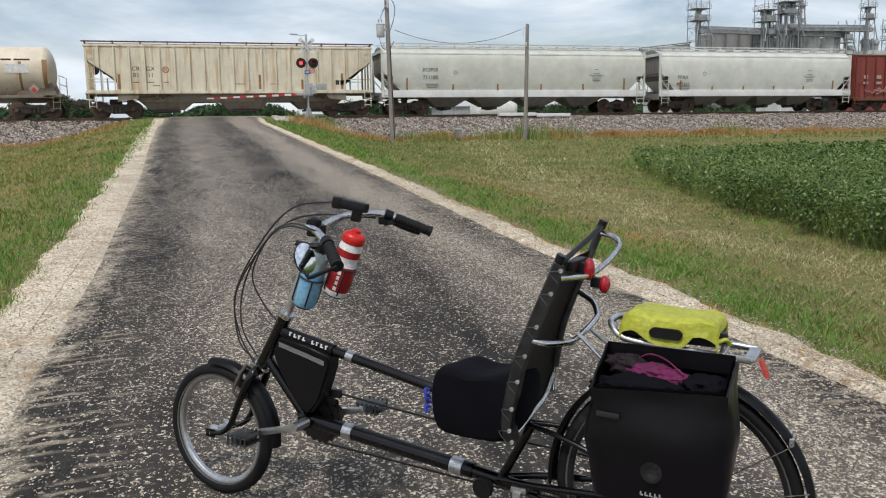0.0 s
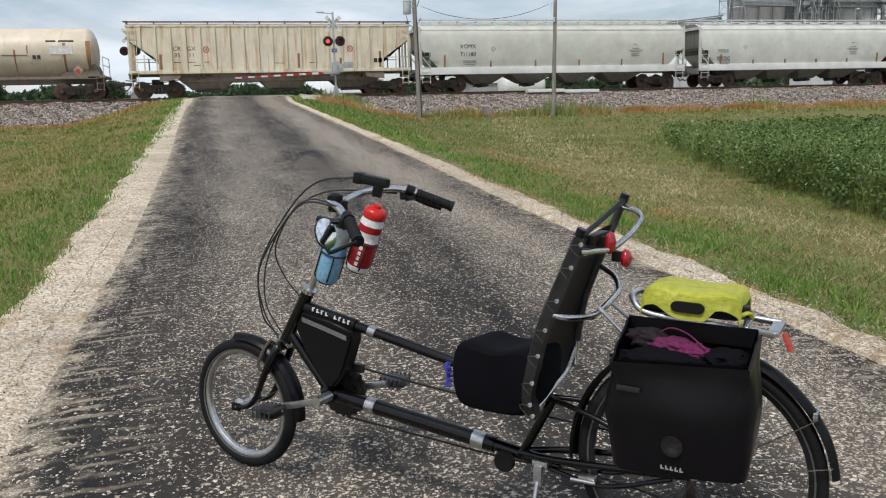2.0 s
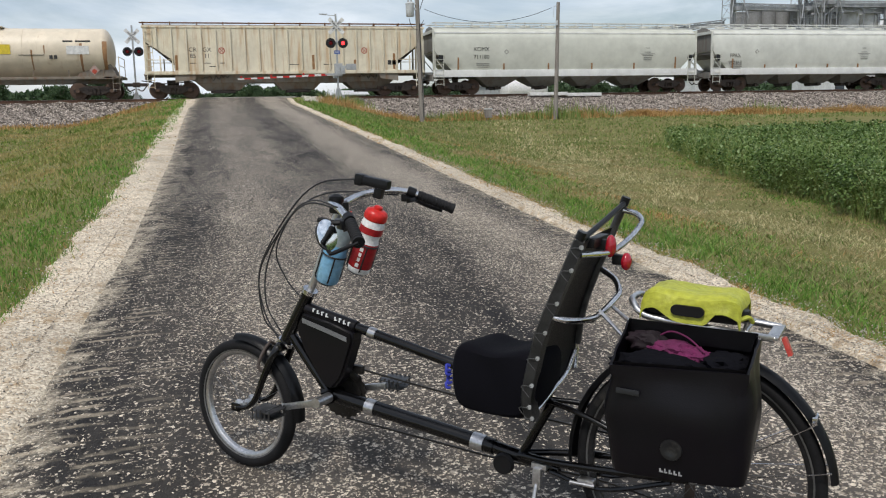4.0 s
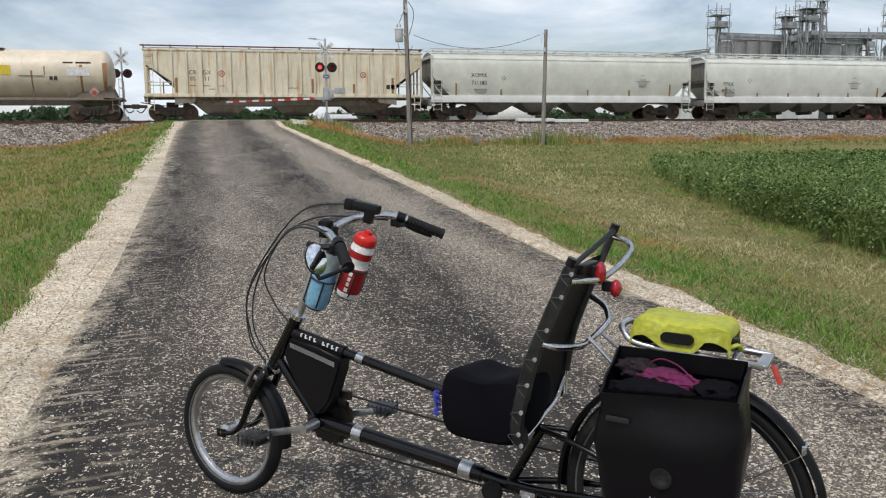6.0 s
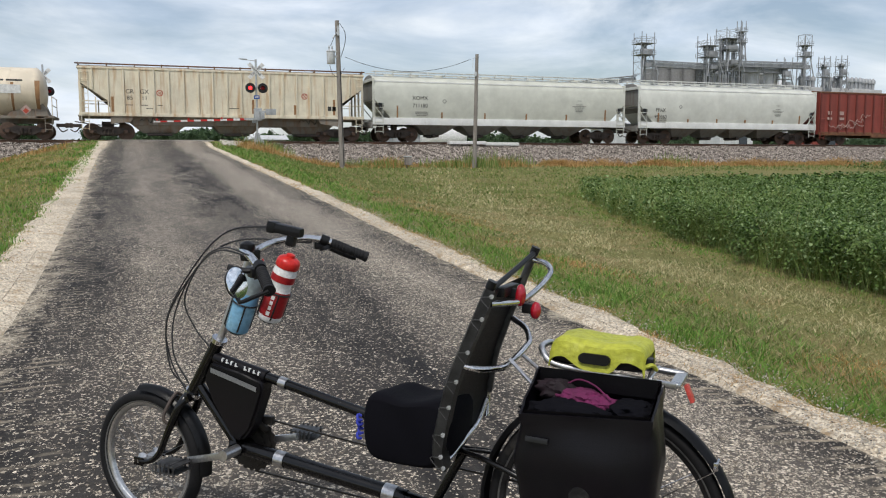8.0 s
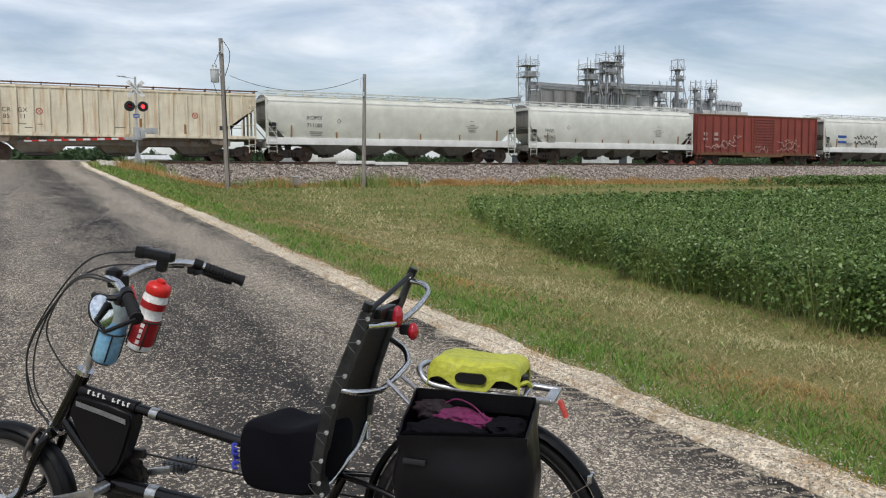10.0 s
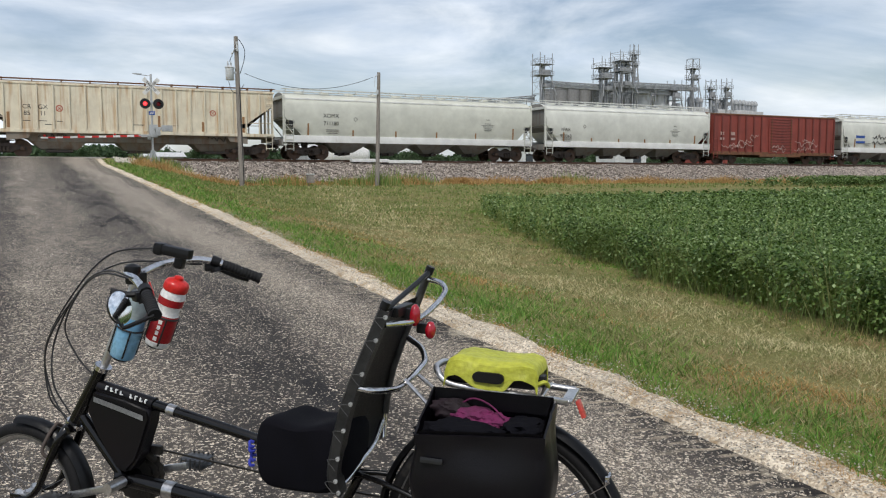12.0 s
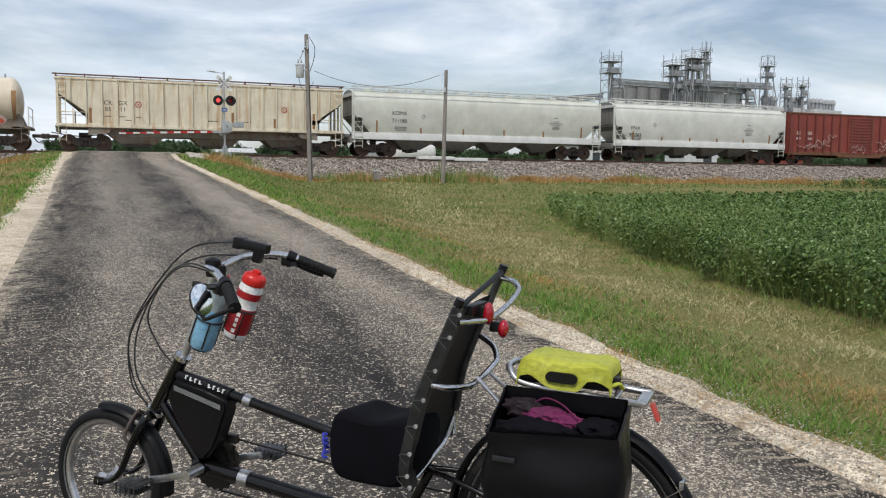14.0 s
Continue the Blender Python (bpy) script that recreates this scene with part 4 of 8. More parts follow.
def round_hopper(x0, L_, mat, text, tx, drop=0.0, group="wagons of the train", graffiti=False):
    """A curved-side covered hopper: white side sill, end ladders, slope sheets, roof hatches."""
    h = L_ / 2
    car = thing("covered_hopper_car", "pale grey curved-side covered hopper wagon with white sill", "freight wagon", pose(x0 + h, TRACK_Y, RAIL), group)
    sec = [(-1.50, 1.50), (-1.58, 1.9), (-1.625, 2.5), (-1.62, 3.1), (-1.56, 3.62), (-1.47, 3.95), (-1.40, 4.02), (-1.34, 4.06), (-1.05, 4.30), (-0.6, 4.44), (0, 4.48)]
    sec = sec + [(-u, v) for u, v in sec[-2::-1]]
    bm = B()
    xs = [-h + 0.15, -h + 0.35, -h + 0.9, -h + 1.4] + list(np.linspace(-h + 3.2, h - 3.2, 9)) + [h - 1.4, h - 0.9, h - 0.35, h - 0.15]
    rows = []
    for x in xs:
        d = h - 0.15 - abs(x)
        low = 1.5 + max(0.0, (1.25 - d) / 1.25) * 1.30          # the shell rises over the end platforms
        rows.append([bm.verts.new((x, u, max(v, low))) for u, v in sec])
    for u, v in zip(rows, rows[1:]):
        for k in range(len(sec) - 1):
            bm.faces.new((u[k], v[k], v[k + 1], u[k + 1]))
        bm.faces.new((u[-1], v[-1], v[0], u[0]))
    bm.faces.new(rows[0]), bm.faces.new(rows[-1][::-1])
    bmesh.ops.remove_doubles(bm, verts=bm.verts, dist=0.0005)
    bmesh.ops.recalc_face_normals(bm, faces=bm.faces)
    # End faces: dark dirty grey that also paints in the shade on them.
    for f in bm.faces:
        f.normal_update()
        f.material_index = 1 if abs(f.normal.x) > 0.9 else 0
    body = part("body", bm, [mat, M["under_grey"]], car)
    for s in (-1, 1):
        port = B()
        lathe(port, [(0.0, 0.0), (0.30, 0.0), (0.30, 0.02), (0.0, 0.022)], pose(s * (h - 0.62), -1.60, 2.42, 90, 0, 0) @ Matrix.Diagonal((0.62, 1, 1, 1)), 20)
        part("end_port", port, M["black"], body, "dark oval opening in the end plate")
    bm = B()
    for s in (-1, 1):
        box(bm, (0, s * 1.42, 4.0), (L_ - 0.3, 0.14, 0.1), bevel=0.02)
    part("roof_edge", bm, M["sill_white"], body)
    bm = B()
    for s in (-1, 1):
        box(bm, (0, s * 1.55, 1.36), (L_ - 0.1, 0.12, 0.46), bevel=0.02)
    part("side_sill", bm, M["sill_white"], car, "white painted side sill")
    roof_walk(car, L_ - 0.4, 4.45, M["sill_white"], 1.25, 0.85, 0.24)
    for k in range(10):
        x = -h + 1.6 + (L_ - 3.2) * k / 9
        part("roof_hatch", rod(B(), (x, 0, 4.45), (x, 0, 4.58), 0.36, 0.34, 16), mat, car)
    span = L_ - 6.0
    for i in range(4):
        x = -span / 2 + span * (i + 0.5) / 4
        lw = span / 8
        bm = B()
        v = [bm.verts.new(p) for p in ((x - lw, -1.4, 1.2), (x + lw, -1.4, 1.2), (x + lw, 1.4, 1.2), (x - lw, 1.4, 1.2), (x - 0.6, -0.5, 0.5), (x + 0.6, -0.5, 0.5), (x + 0.6, 0.5, 0.5), (x - 0.6, 0.5, 0.5))]
        for q in ((0, 1, 5, 4), (1, 2, 6, 5), (2, 3, 7, 6), (3, 0, 4, 7), (4, 5, 6, 7), (3, 2, 1, 0)):
            bm.faces.new([v[k] for k in q])
        bmesh.ops.recalc_face_normals(bm, faces=bm.faces)
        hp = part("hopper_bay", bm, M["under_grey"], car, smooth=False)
        bm = B()
        rod(bm, (x, -0.75, 0.42), (x, 0.75, 0.42), 0.13, seg=14)
        box(bm, (x, 0, 0.42), (0.9, 0.8, 0.16), bevel=0.03)
        part("outlet_gate", bm, M["dark_steel"], hp)
    for s in (-1, 1):
        bm = B()
        prism(bm, [(s * (h - 0.2), 2.80), (s * (h - 1.6), 1.5), (s * (h - 2.2), 1.25), (s * (h - 1.8), 1.42), (s * (h - 0.2), 2.62)], "y", -1.3, 1.3)
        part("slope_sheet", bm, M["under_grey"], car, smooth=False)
        for y in (-1.5, 1.5):
            part("end_post", box(B(), (s * (h - 0.12), y, 2.85), (0.14, 0.12, 2.7), bevel=0.015), mat, car)
            part("end_brace", rod(B(), (s * (h - 0.9), y, 1.5), (s * (h - 0.15), y, 2.4), 0.035, seg=8), mat, car)
        part("end_beam", box(B(), (s * (h - 0.1), 0, 4.1), (0.12, 2.9, 0.2)), mat, car)
        bm = B()
        box(bm, (s * (h - 1.1), 0, 1.28), (2.0, 2.9, 0.12))
        box(bm, (s * (h - 0.04), 0, 1.1), (0.14, 3.0, 0.4), bevel=0.02)
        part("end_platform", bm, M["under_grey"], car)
        ladder(car, s * (h - 0.75), s * (h - 0.2), -1.62, 0.55, 2.7, 7, mat, 0.016)
        coupler(car, s * h, s)
        truck(car, s * (h - 1.95))
    for k in range(6):
        x = -h + 1.75 + (L_ - 3.5) * k / 5
        z1 = (2.4 if k in (0, 5) else 2.0) - 0.3 * drop
        bm = B()
        box(bm, (x, -1.60 - 0.015 * (z1 - 1.6), (1.6 + z1) / 2), (0.09, 0.06, z1 - 1.6), pose(0, 0, 0, 3, 0, 0))
        part("bracket", bm, M["rust_streak"], car, "rusted vertical bracket")
    brake_gear(car, -h + 0.6, M["dark_steel"])
    if text:
        lettering(text[0], 0.37, M["letter"], car, pose(tx, -1.636, 2.92 - drop, 88, 0, 0))
        lettering(text[1], 0.36, M["letter"], car, pose(tx, -1.634 + 0.03 * drop, 2.42 - drop, 90, 0, 0))
    bm = B()
    for z, l in ((2.0 - 0.4 * drop, 0.9), (1.88 - 0.4 * drop, 0.9), (1.76 - 0.4 * drop, 0.7)):
        box(bm, (tx + 0.1, -1.61, z), (l, 0.01, 0.04))
    for z, l in ((3.0, 0.3), (2.72, 0.5), (2.6, 1.1), (2.5, 0.8), (2.36, 0.6), (2.24, 0.6)):
        box(bm, (h - 3.9, -1.632, z), (l, 0.012, 0.035))
    torus(bm, 0.14, 0.03, pose(tx + 1.75, -1.635, 2.75, 90, 0, 0), 4, 6, flat=0.2)
    part("stencil_block", bm, M["under_grey"], car)
    if graffiti:
        r = random.Random(9)
        bm = B()
        for row in (2.6, 2.1):
            pipe(bm, [(-4.6 + 0.16 * k, -1.64, row + r.uniform(-0.2, 0.2)) for k in range(22)], 0.035, 4, 4)
        part("graffiti", bm, M["letter"], car, "dark sprayed scribble")
        bm = B()
        box(bm, (-6.3, -1.62, 2.6), (1.2, 0.02, 0.25)), box(bm, (-6.3, -1.62, 2.1), (1.2, 0.02, 0.2))
        part("stripe_mark", bm, M["blue_sign"], car)
    CARS.append(car)


def boxcar(x0):
    L_ = 14.9
    h = L_ / 2
    car = thing("boxcar", "faded red ribbed boxcar with sliding door and chalky graffiti", "freight wagon", pose(x0 + h, TRACK_Y, RAIL), "wagons of the train")
    bm = B()
    box(bm, (0, 0, 2.52), (L_, 2.9, 3.34), bevel=0.03)
    body = part("body", bm, M["box_red"], car, smooth=False)
    bm = B()
    prism(bm, [(-1.5, 4.16), (1.5, 4.16), (1.5, 4.24), (0.4, 4.38), (-0.4, 4.38), (-1.5, 4.24)], "x", -h - 0.02, h + 0.02)
    part("roof", bm, M["rust"], car, smooth=False)
    for i in range(17):
        x = -h + 0.1 + (L_ - 0.2) * i / 16
        if abs(x - 0.5) < 1.6:
            continue
        for s in (-1, 1):
            part("rib", box(B(), (0, s * 1.48, 2.5), (0.13, 0.16, 3.2), bevel=0.02), M["box_rib"], body, at=pose(x, 0, 0))
    bm = B()
    box(bm, (0.5, -1.53, 2.45), (2.9, 0.08, 3.1), bevel=0.02)
    door = part("door", bm, M["box_red"], car, "ribbed sliding door")
    for k in range(12):
        part("door_rib", box(B(), (0.5, -1.58, 1.15 + 0.25 * k), (2.7, 0.06, 0.09), bevel=0.015), M["box_rib"], door)
    bm = B()
    for x in (-0.7, 1.7):
        rod(bm, (x, -1.62, 0.95), (x, -1.62, 4.0), 0.03, seg=8)
    part("lock_rod", bm, M["rust"], door)
    bm = B()
    for s in (-1, 1):
        box(bm, (0, s * 1.46, 0.88), (L_, 0.14, 0.28), bevel=0.02)
        box(bm, (0.5, s * 1.5, 0.75), (5.0, 0.1, 0.3))
    part("side_sill", bm, M["rust"], car)
    r = random.Random(4)
    for x0_, n_ in ((-h + 1.9, 15), (2.3, 16)):
        bm = B()
        pipe(bm, [(x0_ + 0.19 * k, -1.575, 1.75 + r.uniform(-0.3, 0.3)) for k in range(n_)], 0.032, 4, 4)
        part("graffiti", bm, M["letter_pale"], car, "chalky white sprayed scribble")
    for x0_, z_, n_ in ((-h + 4.2, 2.3, 8), (-h + 0.9, 1.45, 20), (-0.6, 1.5, 12), (-0.5, 1.15, 12), (3.2, 2.05, 12), (-h + 3.4, 1.95, 9), (2.2, 1.35, 20)):
        bm = B()
        pipe(bm, [(x0_ + 0.14 * k, -1.60 if abs(x0_) < 1 else -1.585, z_ + r.uniform(-0.2, 0.2)) for k in range(n_)], 0.026, 4, 4)
        part("graffiti", bm, M["letter_pale"], car, "chalky white sprayed scribble")
    bm = B()
    for x, l in ((-h + 1.0, 0.4), (-h + 2.2, 0.5)):
        box(bm, (x, -1.535, 2.55), (l, 0.01, 0.28)), box(bm, (x, -1.535, 2.1), (l * 1.2, 0.01, 0.2))
    part("stencil_block", bm, M["letter_pale"], car)
    for s in (-1, 1):
        coupler(car, s * h, s)
        truck(car, s * (h - 1.95))
        ladder(car, s * (h - 0.5), s * (h - 0.08), -1.53, 0.4, 2.2, 5, M["box_red"])
    CARS.append(car)


def tank_car(x1):
    """x1: its end towards the cream hopper."""
    L_, R_ = 15.6, 1.47
    h = L_ / 2
    car = thing("tank_car", "cream cylindrical tank wagon with stains and placards", "freight wagon", pose(x1 - h, TRACK_Y, RAIL), "wagons of the train")
    bm = B()
    prof = [(0.0, -h + 0.42)] + [(R_ * math.sin(k), -h + 0.42 + 0.62 * (1 - math.cos(k))) for k in np.linspace(0.15, math.pi / 2, 9)]
    prof = prof + [(r, -z) for r, z in prof[::-1]]
    lathe(bm, prof, pose(0, 0, 2.80, 0, 90, 0), 48)
    body = part("tank", bm, M["tank"], car)
    for x in (-2.4, 2.4, 5.5, -5.5):
        part("weld_band", torus(B(), R_ - 0.008, 0.02, pose(x, 0, 2.80, 0, 90, 0), 48, 6), M["tank"], body)
    bm = B()
    rod(bm, (0, 0, 4.1), (0, 0, 4.5), 0.5, seg=20)
    box(bm, (0, 0, 4.3), (2.6, 1.6, 0.06))
    part("dome", bm, M["tank"], car)
    bm = B()
    for s in (-1, 1):
        box(bm, (0, s * 1.45, 1.28), (L_ - 0.6, 0.1, 0.16), bevel=0.02)
        for k in range(8):
            x = -h + 1 + (L_ - 2) * k / 7
            rod(bm, (x, s * 1.45, 1.3), (x, s * 1.45, 1.75), 0.03, seg=8)
    box(bm, (0, 0, 1.1), (L_ - 0.4, 0.6, 0.3), bevel=0.02)
    part("frame", bm, M["cream_dirty"], car)
    for s in (-1, 1):
        bm = B()
        prism(bm, [(s * (h - 0.62), 2.1), (s * (h - 0.3), 1.35), (s * (h - 2.6), 1.35), (s * (h - 2.4), 1.6)], "y", -1.05, 1.05)
        box(bm, (s * (h - 0.5), 0, 1.3), (1.0, 3.0, 0.14), bevel=0.02)
        part("saddle", bm, M["cream_dirty"], car, smooth=False)
        bm = B()
        for y in (-1.45, 1.45):
            rod(bm, (s * (h - 0.1), y, 1.35), (s * (h - 0.1), y, 2.5), 0.025, seg=8)
        rod(bm, (s * (h - 0.1), -1.45, 2.5), (s * (h - 0.1), 1.45, 2.5), 0.025, seg=8)
        rod(bm, (s * (h - 0.1), -1.45, 2.0), (s * (h - 0.1), 1.45, 2.0), 0.025, seg=8)
        part("handrail", bm, M["tank"], car)
        ladder(car, s * (h - 0.5), s * (h - 0.12), -1.5, 0.45, 1.4, 3, M["cream_dirty"])
        coupler(car, s * h, s)
        truck(car, s * (h - 1.62))
    yy = -R_ - 0.006
    for x_, a0_, a1_, w_ in ((5.62, -20, 62, 0.16), (6.95, -25, 58, 0.26), (-2.1, -8, 40, 0.10), (2.9, -5, 45, 0.10), (3.6, -15, 5, 0.08)):
        bm = B()
        prev = None
        for q in range(13):
            u = radians(a0_ + (a1_ - a0_) * q / 12)
            cur = [bm.verts.new((x_ + s_ * w_ / 2 * (1.1 - 0.5 * q / 12), -(R_ + 0.004) * math.cos(u), 2.80 - (R_ + 0.004) * math.sin(u))) for s_ in (-1, 1)]
            if prev:
                bm.faces.new((prev[0], prev[1], cur[1], cur[0]))
            prev = cur
        part("rust_run", bm, M["rust_streak"], car, "orange-brown stain running down the tank")
    bm = B()
    box(bm, (1.3, yy, 2.95), (0.95, 0.02, 0.55))
    part("yellow_panel", bm, M["yellow"], car, "yellow label panel")
    bm = B()
    box(bm, (5.45, yy, 2.9), (1.25, 0.02, 0.5))
    part("white_panel", bm, M["white"], car, "white lettering panel")
    bm = B()
    box(bm, (0, 0, 0), (0.42, 0.02, 0.42), pose(0, 0, 0, 0, 45, 0))
    part("hazard_placard", bm, M["letter_pale"], car, "faded pink and red diamond placard", at=pose(6.30, -1.48, 1.72))
    bm = B()
    box(bm, (0, -0.012, -0.07), (0.24, 0.01, 0.24), pose(0, 0, 0, 0, 45, 0))
    part("placard_mark", bm, M["letter_red"], car, at=pose(6.30, -1.48, 1.72))
    bm = B()
    for x, z, l, t_ in ((4.9, 3.42, 0.55, 0.10), (5.75, 3.42, 0.85, 0.10), (3.95, 2.5, 0.18, 0.22), (4.2, 2.5, 0.18, 0.22), (2.9, 2.62, 1.4, 0.03)):
        y_ = -math.sqrt(max(0.1, R_ ** 2 - (z - 2.80) ** 2)) - 0.012
        box(bm, (x, y_, z), (l, 0.03, t_))
    part("stencil_block", bm, M["letter"], car)
    CARS.append(car)


tank_car(-5.85)
cream_hopper(-4.5)
round_hopper(13.45, 19.35, M["pale_grey"], ("XOMX", "711180"), -6.32)
round_hopper(33.85, 16.7, M["pale_grey_b"], ("FPAX", "950363"), -6.4, 0.45)
boxcar(50.95)
round_hopper(66.75, 17.6, M["pale_grey_b"], None, -5.4, graffiti=True)

# ---------------------------------------------------------------- crossing signals and gate
LAMPS = []


def crossing_signal(x, y, z, turn, gate):
    sig = thing("crossing_signal", "silver crossing signal mast with crossbuck and red flashing lamps", "railway signal", pose(x, y, z, 0, 0, turn), "crossing signals")
    bm = B()
    rod(bm, (0, 0, -0.1), (0, 0, 5.0), 0.06, seg=16)
    part("mast", bm, M["silver"], sig)
    bm = B()
    box(bm, (0, 0, -0.02), (0.7, 0.7, 0.35), bevel=0.03)
    prism(bm, [(-0.22, 0.15), (0.22, 0.15), (0.09, 0.6), (-0.09, 0.6)], "y", -0.12, 0.12)
    part("base", bm, M["grey_paint"], sig)
    for k in (-1, 1):
        bm = B()
        box(bm, (0, -0.09 - 0.012 * k, 4.29), (1.22, 0.012, 0.23), pose(0, 0, 0, 0, 45 * k, 0))
        blade = part("crossbuck_blade", bm, M["white"], sig, "white crossbuck board")
        word = "CROSSING" if k < 0 else "RAILROAD"
        lettering(word, 0.155, M["letter"], blade, pose(0, -0.1 - 0.012 * k - 0.008, 4.29, 90, 0, 0) @ pose(0, 0, 0, 0, 0, -45 * k))
    bm = B()
    rod(bm, (-0.45, -0.05, 3.36), (0.45, -0.05, 3.36), 0.03)
    box(bm, (0, -0.03, 3.36), (0.2, 0.16, 0.16), bevel=0.02)
    part("lamp_arm", bm, M["silver"], sig)
    for k in (-1, 1):
        u = k * 0.37
        bm = B()
        lathe(bm, [(0.30, 0.0), (0.30, 0.01), (0.115, 0.012), (0.115, 0.0), (0.30, 0.0)], pose(u, -0.14, 3.28, 90, 0, 0), 28, 0, False)
        part("background_disc", bm, M["black"], sig, "round black background")
        bm = B()
        lathe(bm, [(0.13, 0.0), (0.13, -0.12), (0.09, -0.2), (0.0, -0.2)], pose(u, -0.15, 3.28, 90, 0, 0), 20)
        part("lamp_housing", bm, M["black"], sig)
        bm = B()
        ring = []
        for i in range(13):
            q = math.pi * (-0.1 + 1.2 * i / 12)
            for d, rr in ((0.0, 0.15), (-0.30 * (0.3 + 0.7 * math.sin(max(0.05, min(math.pi - 0.05, q)))), 0.15)):
                ring.append(bm.verts.new((u + rr * math.cos(q), -0.155 + d, 3.28 + rr * math.sin(q))))
        for i in range(12):
            bm.faces.new((ring[2 * i], ring[2 * i + 1], ring[2 * i + 3], ring[2 * i + 2]))
        bmesh.ops.solidify(bm, geom=bm.faces, thickness=0.006)
        part("hood", bm, M["black"], sig)
        bm = B()
        lathe(bm, [(0.0, 0.022), (0.06, 0.018), (0.112, 0.004), (0.112, 0.0)], None, 24, 0)
        lathe(bm, [(0.112, 0.0), (0.112, -0.004), (0.06, -0.018), (0.0, -0.022)], None, 24, 1)
        bmesh.ops.recalc_face_normals(bm, faces=bm.faces)
        bmesh.ops.transform(bm, matrix=pose(0, 0, 0, 90, 0, 0), verts=bm.verts)
        lens = part("lens", bm, [M["lamp_on"] if gate else M["lamp_off"], M["lamp_off"]], sig, "red signal lens", at=pose(u, -0.16, 3.28))
        if gate:
            LAMPS.append((lens, k, gate))
    if gate:
        bm = B()
        box(bm, (0, -0.095, 2.74), (0.34, 0.01, 0.22), bevel=0.004)
        plate = part("number_plate", bm, M["blue_sign"], sig, "small blue sign with pale bars")
        bm = B()
        box(bm, (0, -0.103, 2.77), (0.24, 0.004, 0.03)), box(bm, (0, -0.103, 2.71), (0.2, 0.004, 0.03))
        part("sign_bar", bm, M["white"], plate)
        bm = B()
        box(bm, (0.06, 0.0, 1.70), (0.46, 0.42, 0.75), bevel=0.04)
        box(bm, (-0.18, -0.02, 1.35), (0.2, 0.34, 0.3), bevel=0.03)
        part("gate_mechanism", bm, M["grey_paint"], sig)
        bm = B()
        box(bm, (0.55, -0.28, 1.86), (0.9, 0.05, 0.16), bevel=0.02)
        box(bm, (0.80, -0.30, 1.86), (0.62, 0.16, 0.36), bevel=0.03)
        box(bm, (0.30, -0.28, 1.62), (0.25, 0.1, 0.4), bevel=0.03)
        part("counterweight", bm, M["grey_paint"], sig)
        arm = part("gate_arm", box(B(), (-0.4, -0.3, 1.42), (0.8, 0.06, 0.1)), M["grey_paint"], sig, "lowered red and white striped gate arm")
        n, reach = 15, 5.65
        for i in range(n):
            x0_ = -0.3 - reach * i / n
            bm = B()
            box(bm, (x0_ - reach / n / 2, -0.3, 1.42 - 0.016 * (i + 0.5) - 0.0), (reach / n, 0.045, 0.135 - 0.004 * i))
            part("stripe", bm, M["red_reflect"] if i % 2 else M["white"], arm)
        for x0_ in (-2.1, -4.0, -5.75):
            bm = B()
            rod(bm, (x0_, -0.34, 1.53 + 0.04 * x0_), (x0_, -0.26, 1.53 + 0.04 * x0_), 0.06, seg=14)
            part("arm_lamp", bm, M["red_reflect"], arm, "small red arm lamp")
        bm = B()
        rod(bm, (0, 0, 4.9), (-0.9, 0.0, 4.97), 0.02, seg=8)
        box(bm, (-0.75, 0, 4.99), (0.5, 0.05, 0.05))
        part("bell_arm", bm, M["silver"], sig)
    return sig


crossing_signal(6.4, 52.2, 2.22, 0, True)
crossing_signal(-6.2, 61.0, 2.35, 0, False)

# ---------------------------------------------------------------- utility poles


def utility_pole(x, y, z, top, lean, thick, label):
    p = thing("utility_pole", label, "utility pole", pose(x, y, z, 0, lean, 0), "utility poles")
    bm = B()
    rod(bm, (0, 0, -0.4), (0, 0, top), thick, thick * 0.72, 14)
    part("shaft", bm, M["pole"], p)
    return p


P1 = utility_pole(10.09, 45.3, 0.80, 7.85, -1.4, 0.15, "weathered grey wooden pole with a transformer can")
P2 = utility_pole(17.74, 45.0, 0.74, 6.42, 1.2, 0.13, "shorter weathered grey wooden pole among weeds")
bm = B()
lathe(bm, [(0.0, 0.0), (0.2, 0.0), (0.22, 0.04), (0.22, 0.62), (0.24, 0.64), (0.24, 0.68), (0.12, 0.76), (0.0, 0.78)], pose(-0.42, -0.1, 5.55), 20)
can = part("transformer_can", bm, M["galv"], P1, "grey steel transformer can")
bm = B()
for k in (-0.08, 0.08):
    lathe(bm, [(0.03, 0.0), (0.055, 0.05), (0.03, 0.08), (0.055, 0.12), (0.03, 0.16), (0.02, 0.22)], pose(-0.42 + k, -0.1, 6.3), 10)
part("bushing", bm, M["grey_paint"], can)
bm = B()
box(bm, (-0.2, -0.05, 5.95), (0.3, 0.08, 0.1)), box(bm, (-0.2, -0.05, 6.2), (0.3, 0.06, 0.06))
box(bm, (0.0, -0.13, 7.3), (0.08, 0.12, 0.5)), rod(bm, (-0.3, -0.1, 6.9), (-0.05, -0.1, 7.2), 0.03)
part("bracket", bm, M["galv"], P1)
bm = B()
pipe(bm, [(-0.42, -0.1, 6.5), (-0.2, -0.2, 7.0), (0.0, -0.14, 7.5)], 0.014)
pipe(bm, [(0.12, -0.1, 7.7), (0.40, -0.1, 7.2), (0.36, -0.1, 6.6), (0.12, -0.1, 5.9)], 0.018)
pipe(bm, [(-0.5, -0.1, 5.5), (-0.35, -0.1, 5.0), (0.0, -0.1, 4.9), (0.3, -0.1, 5.35)], 0.014)
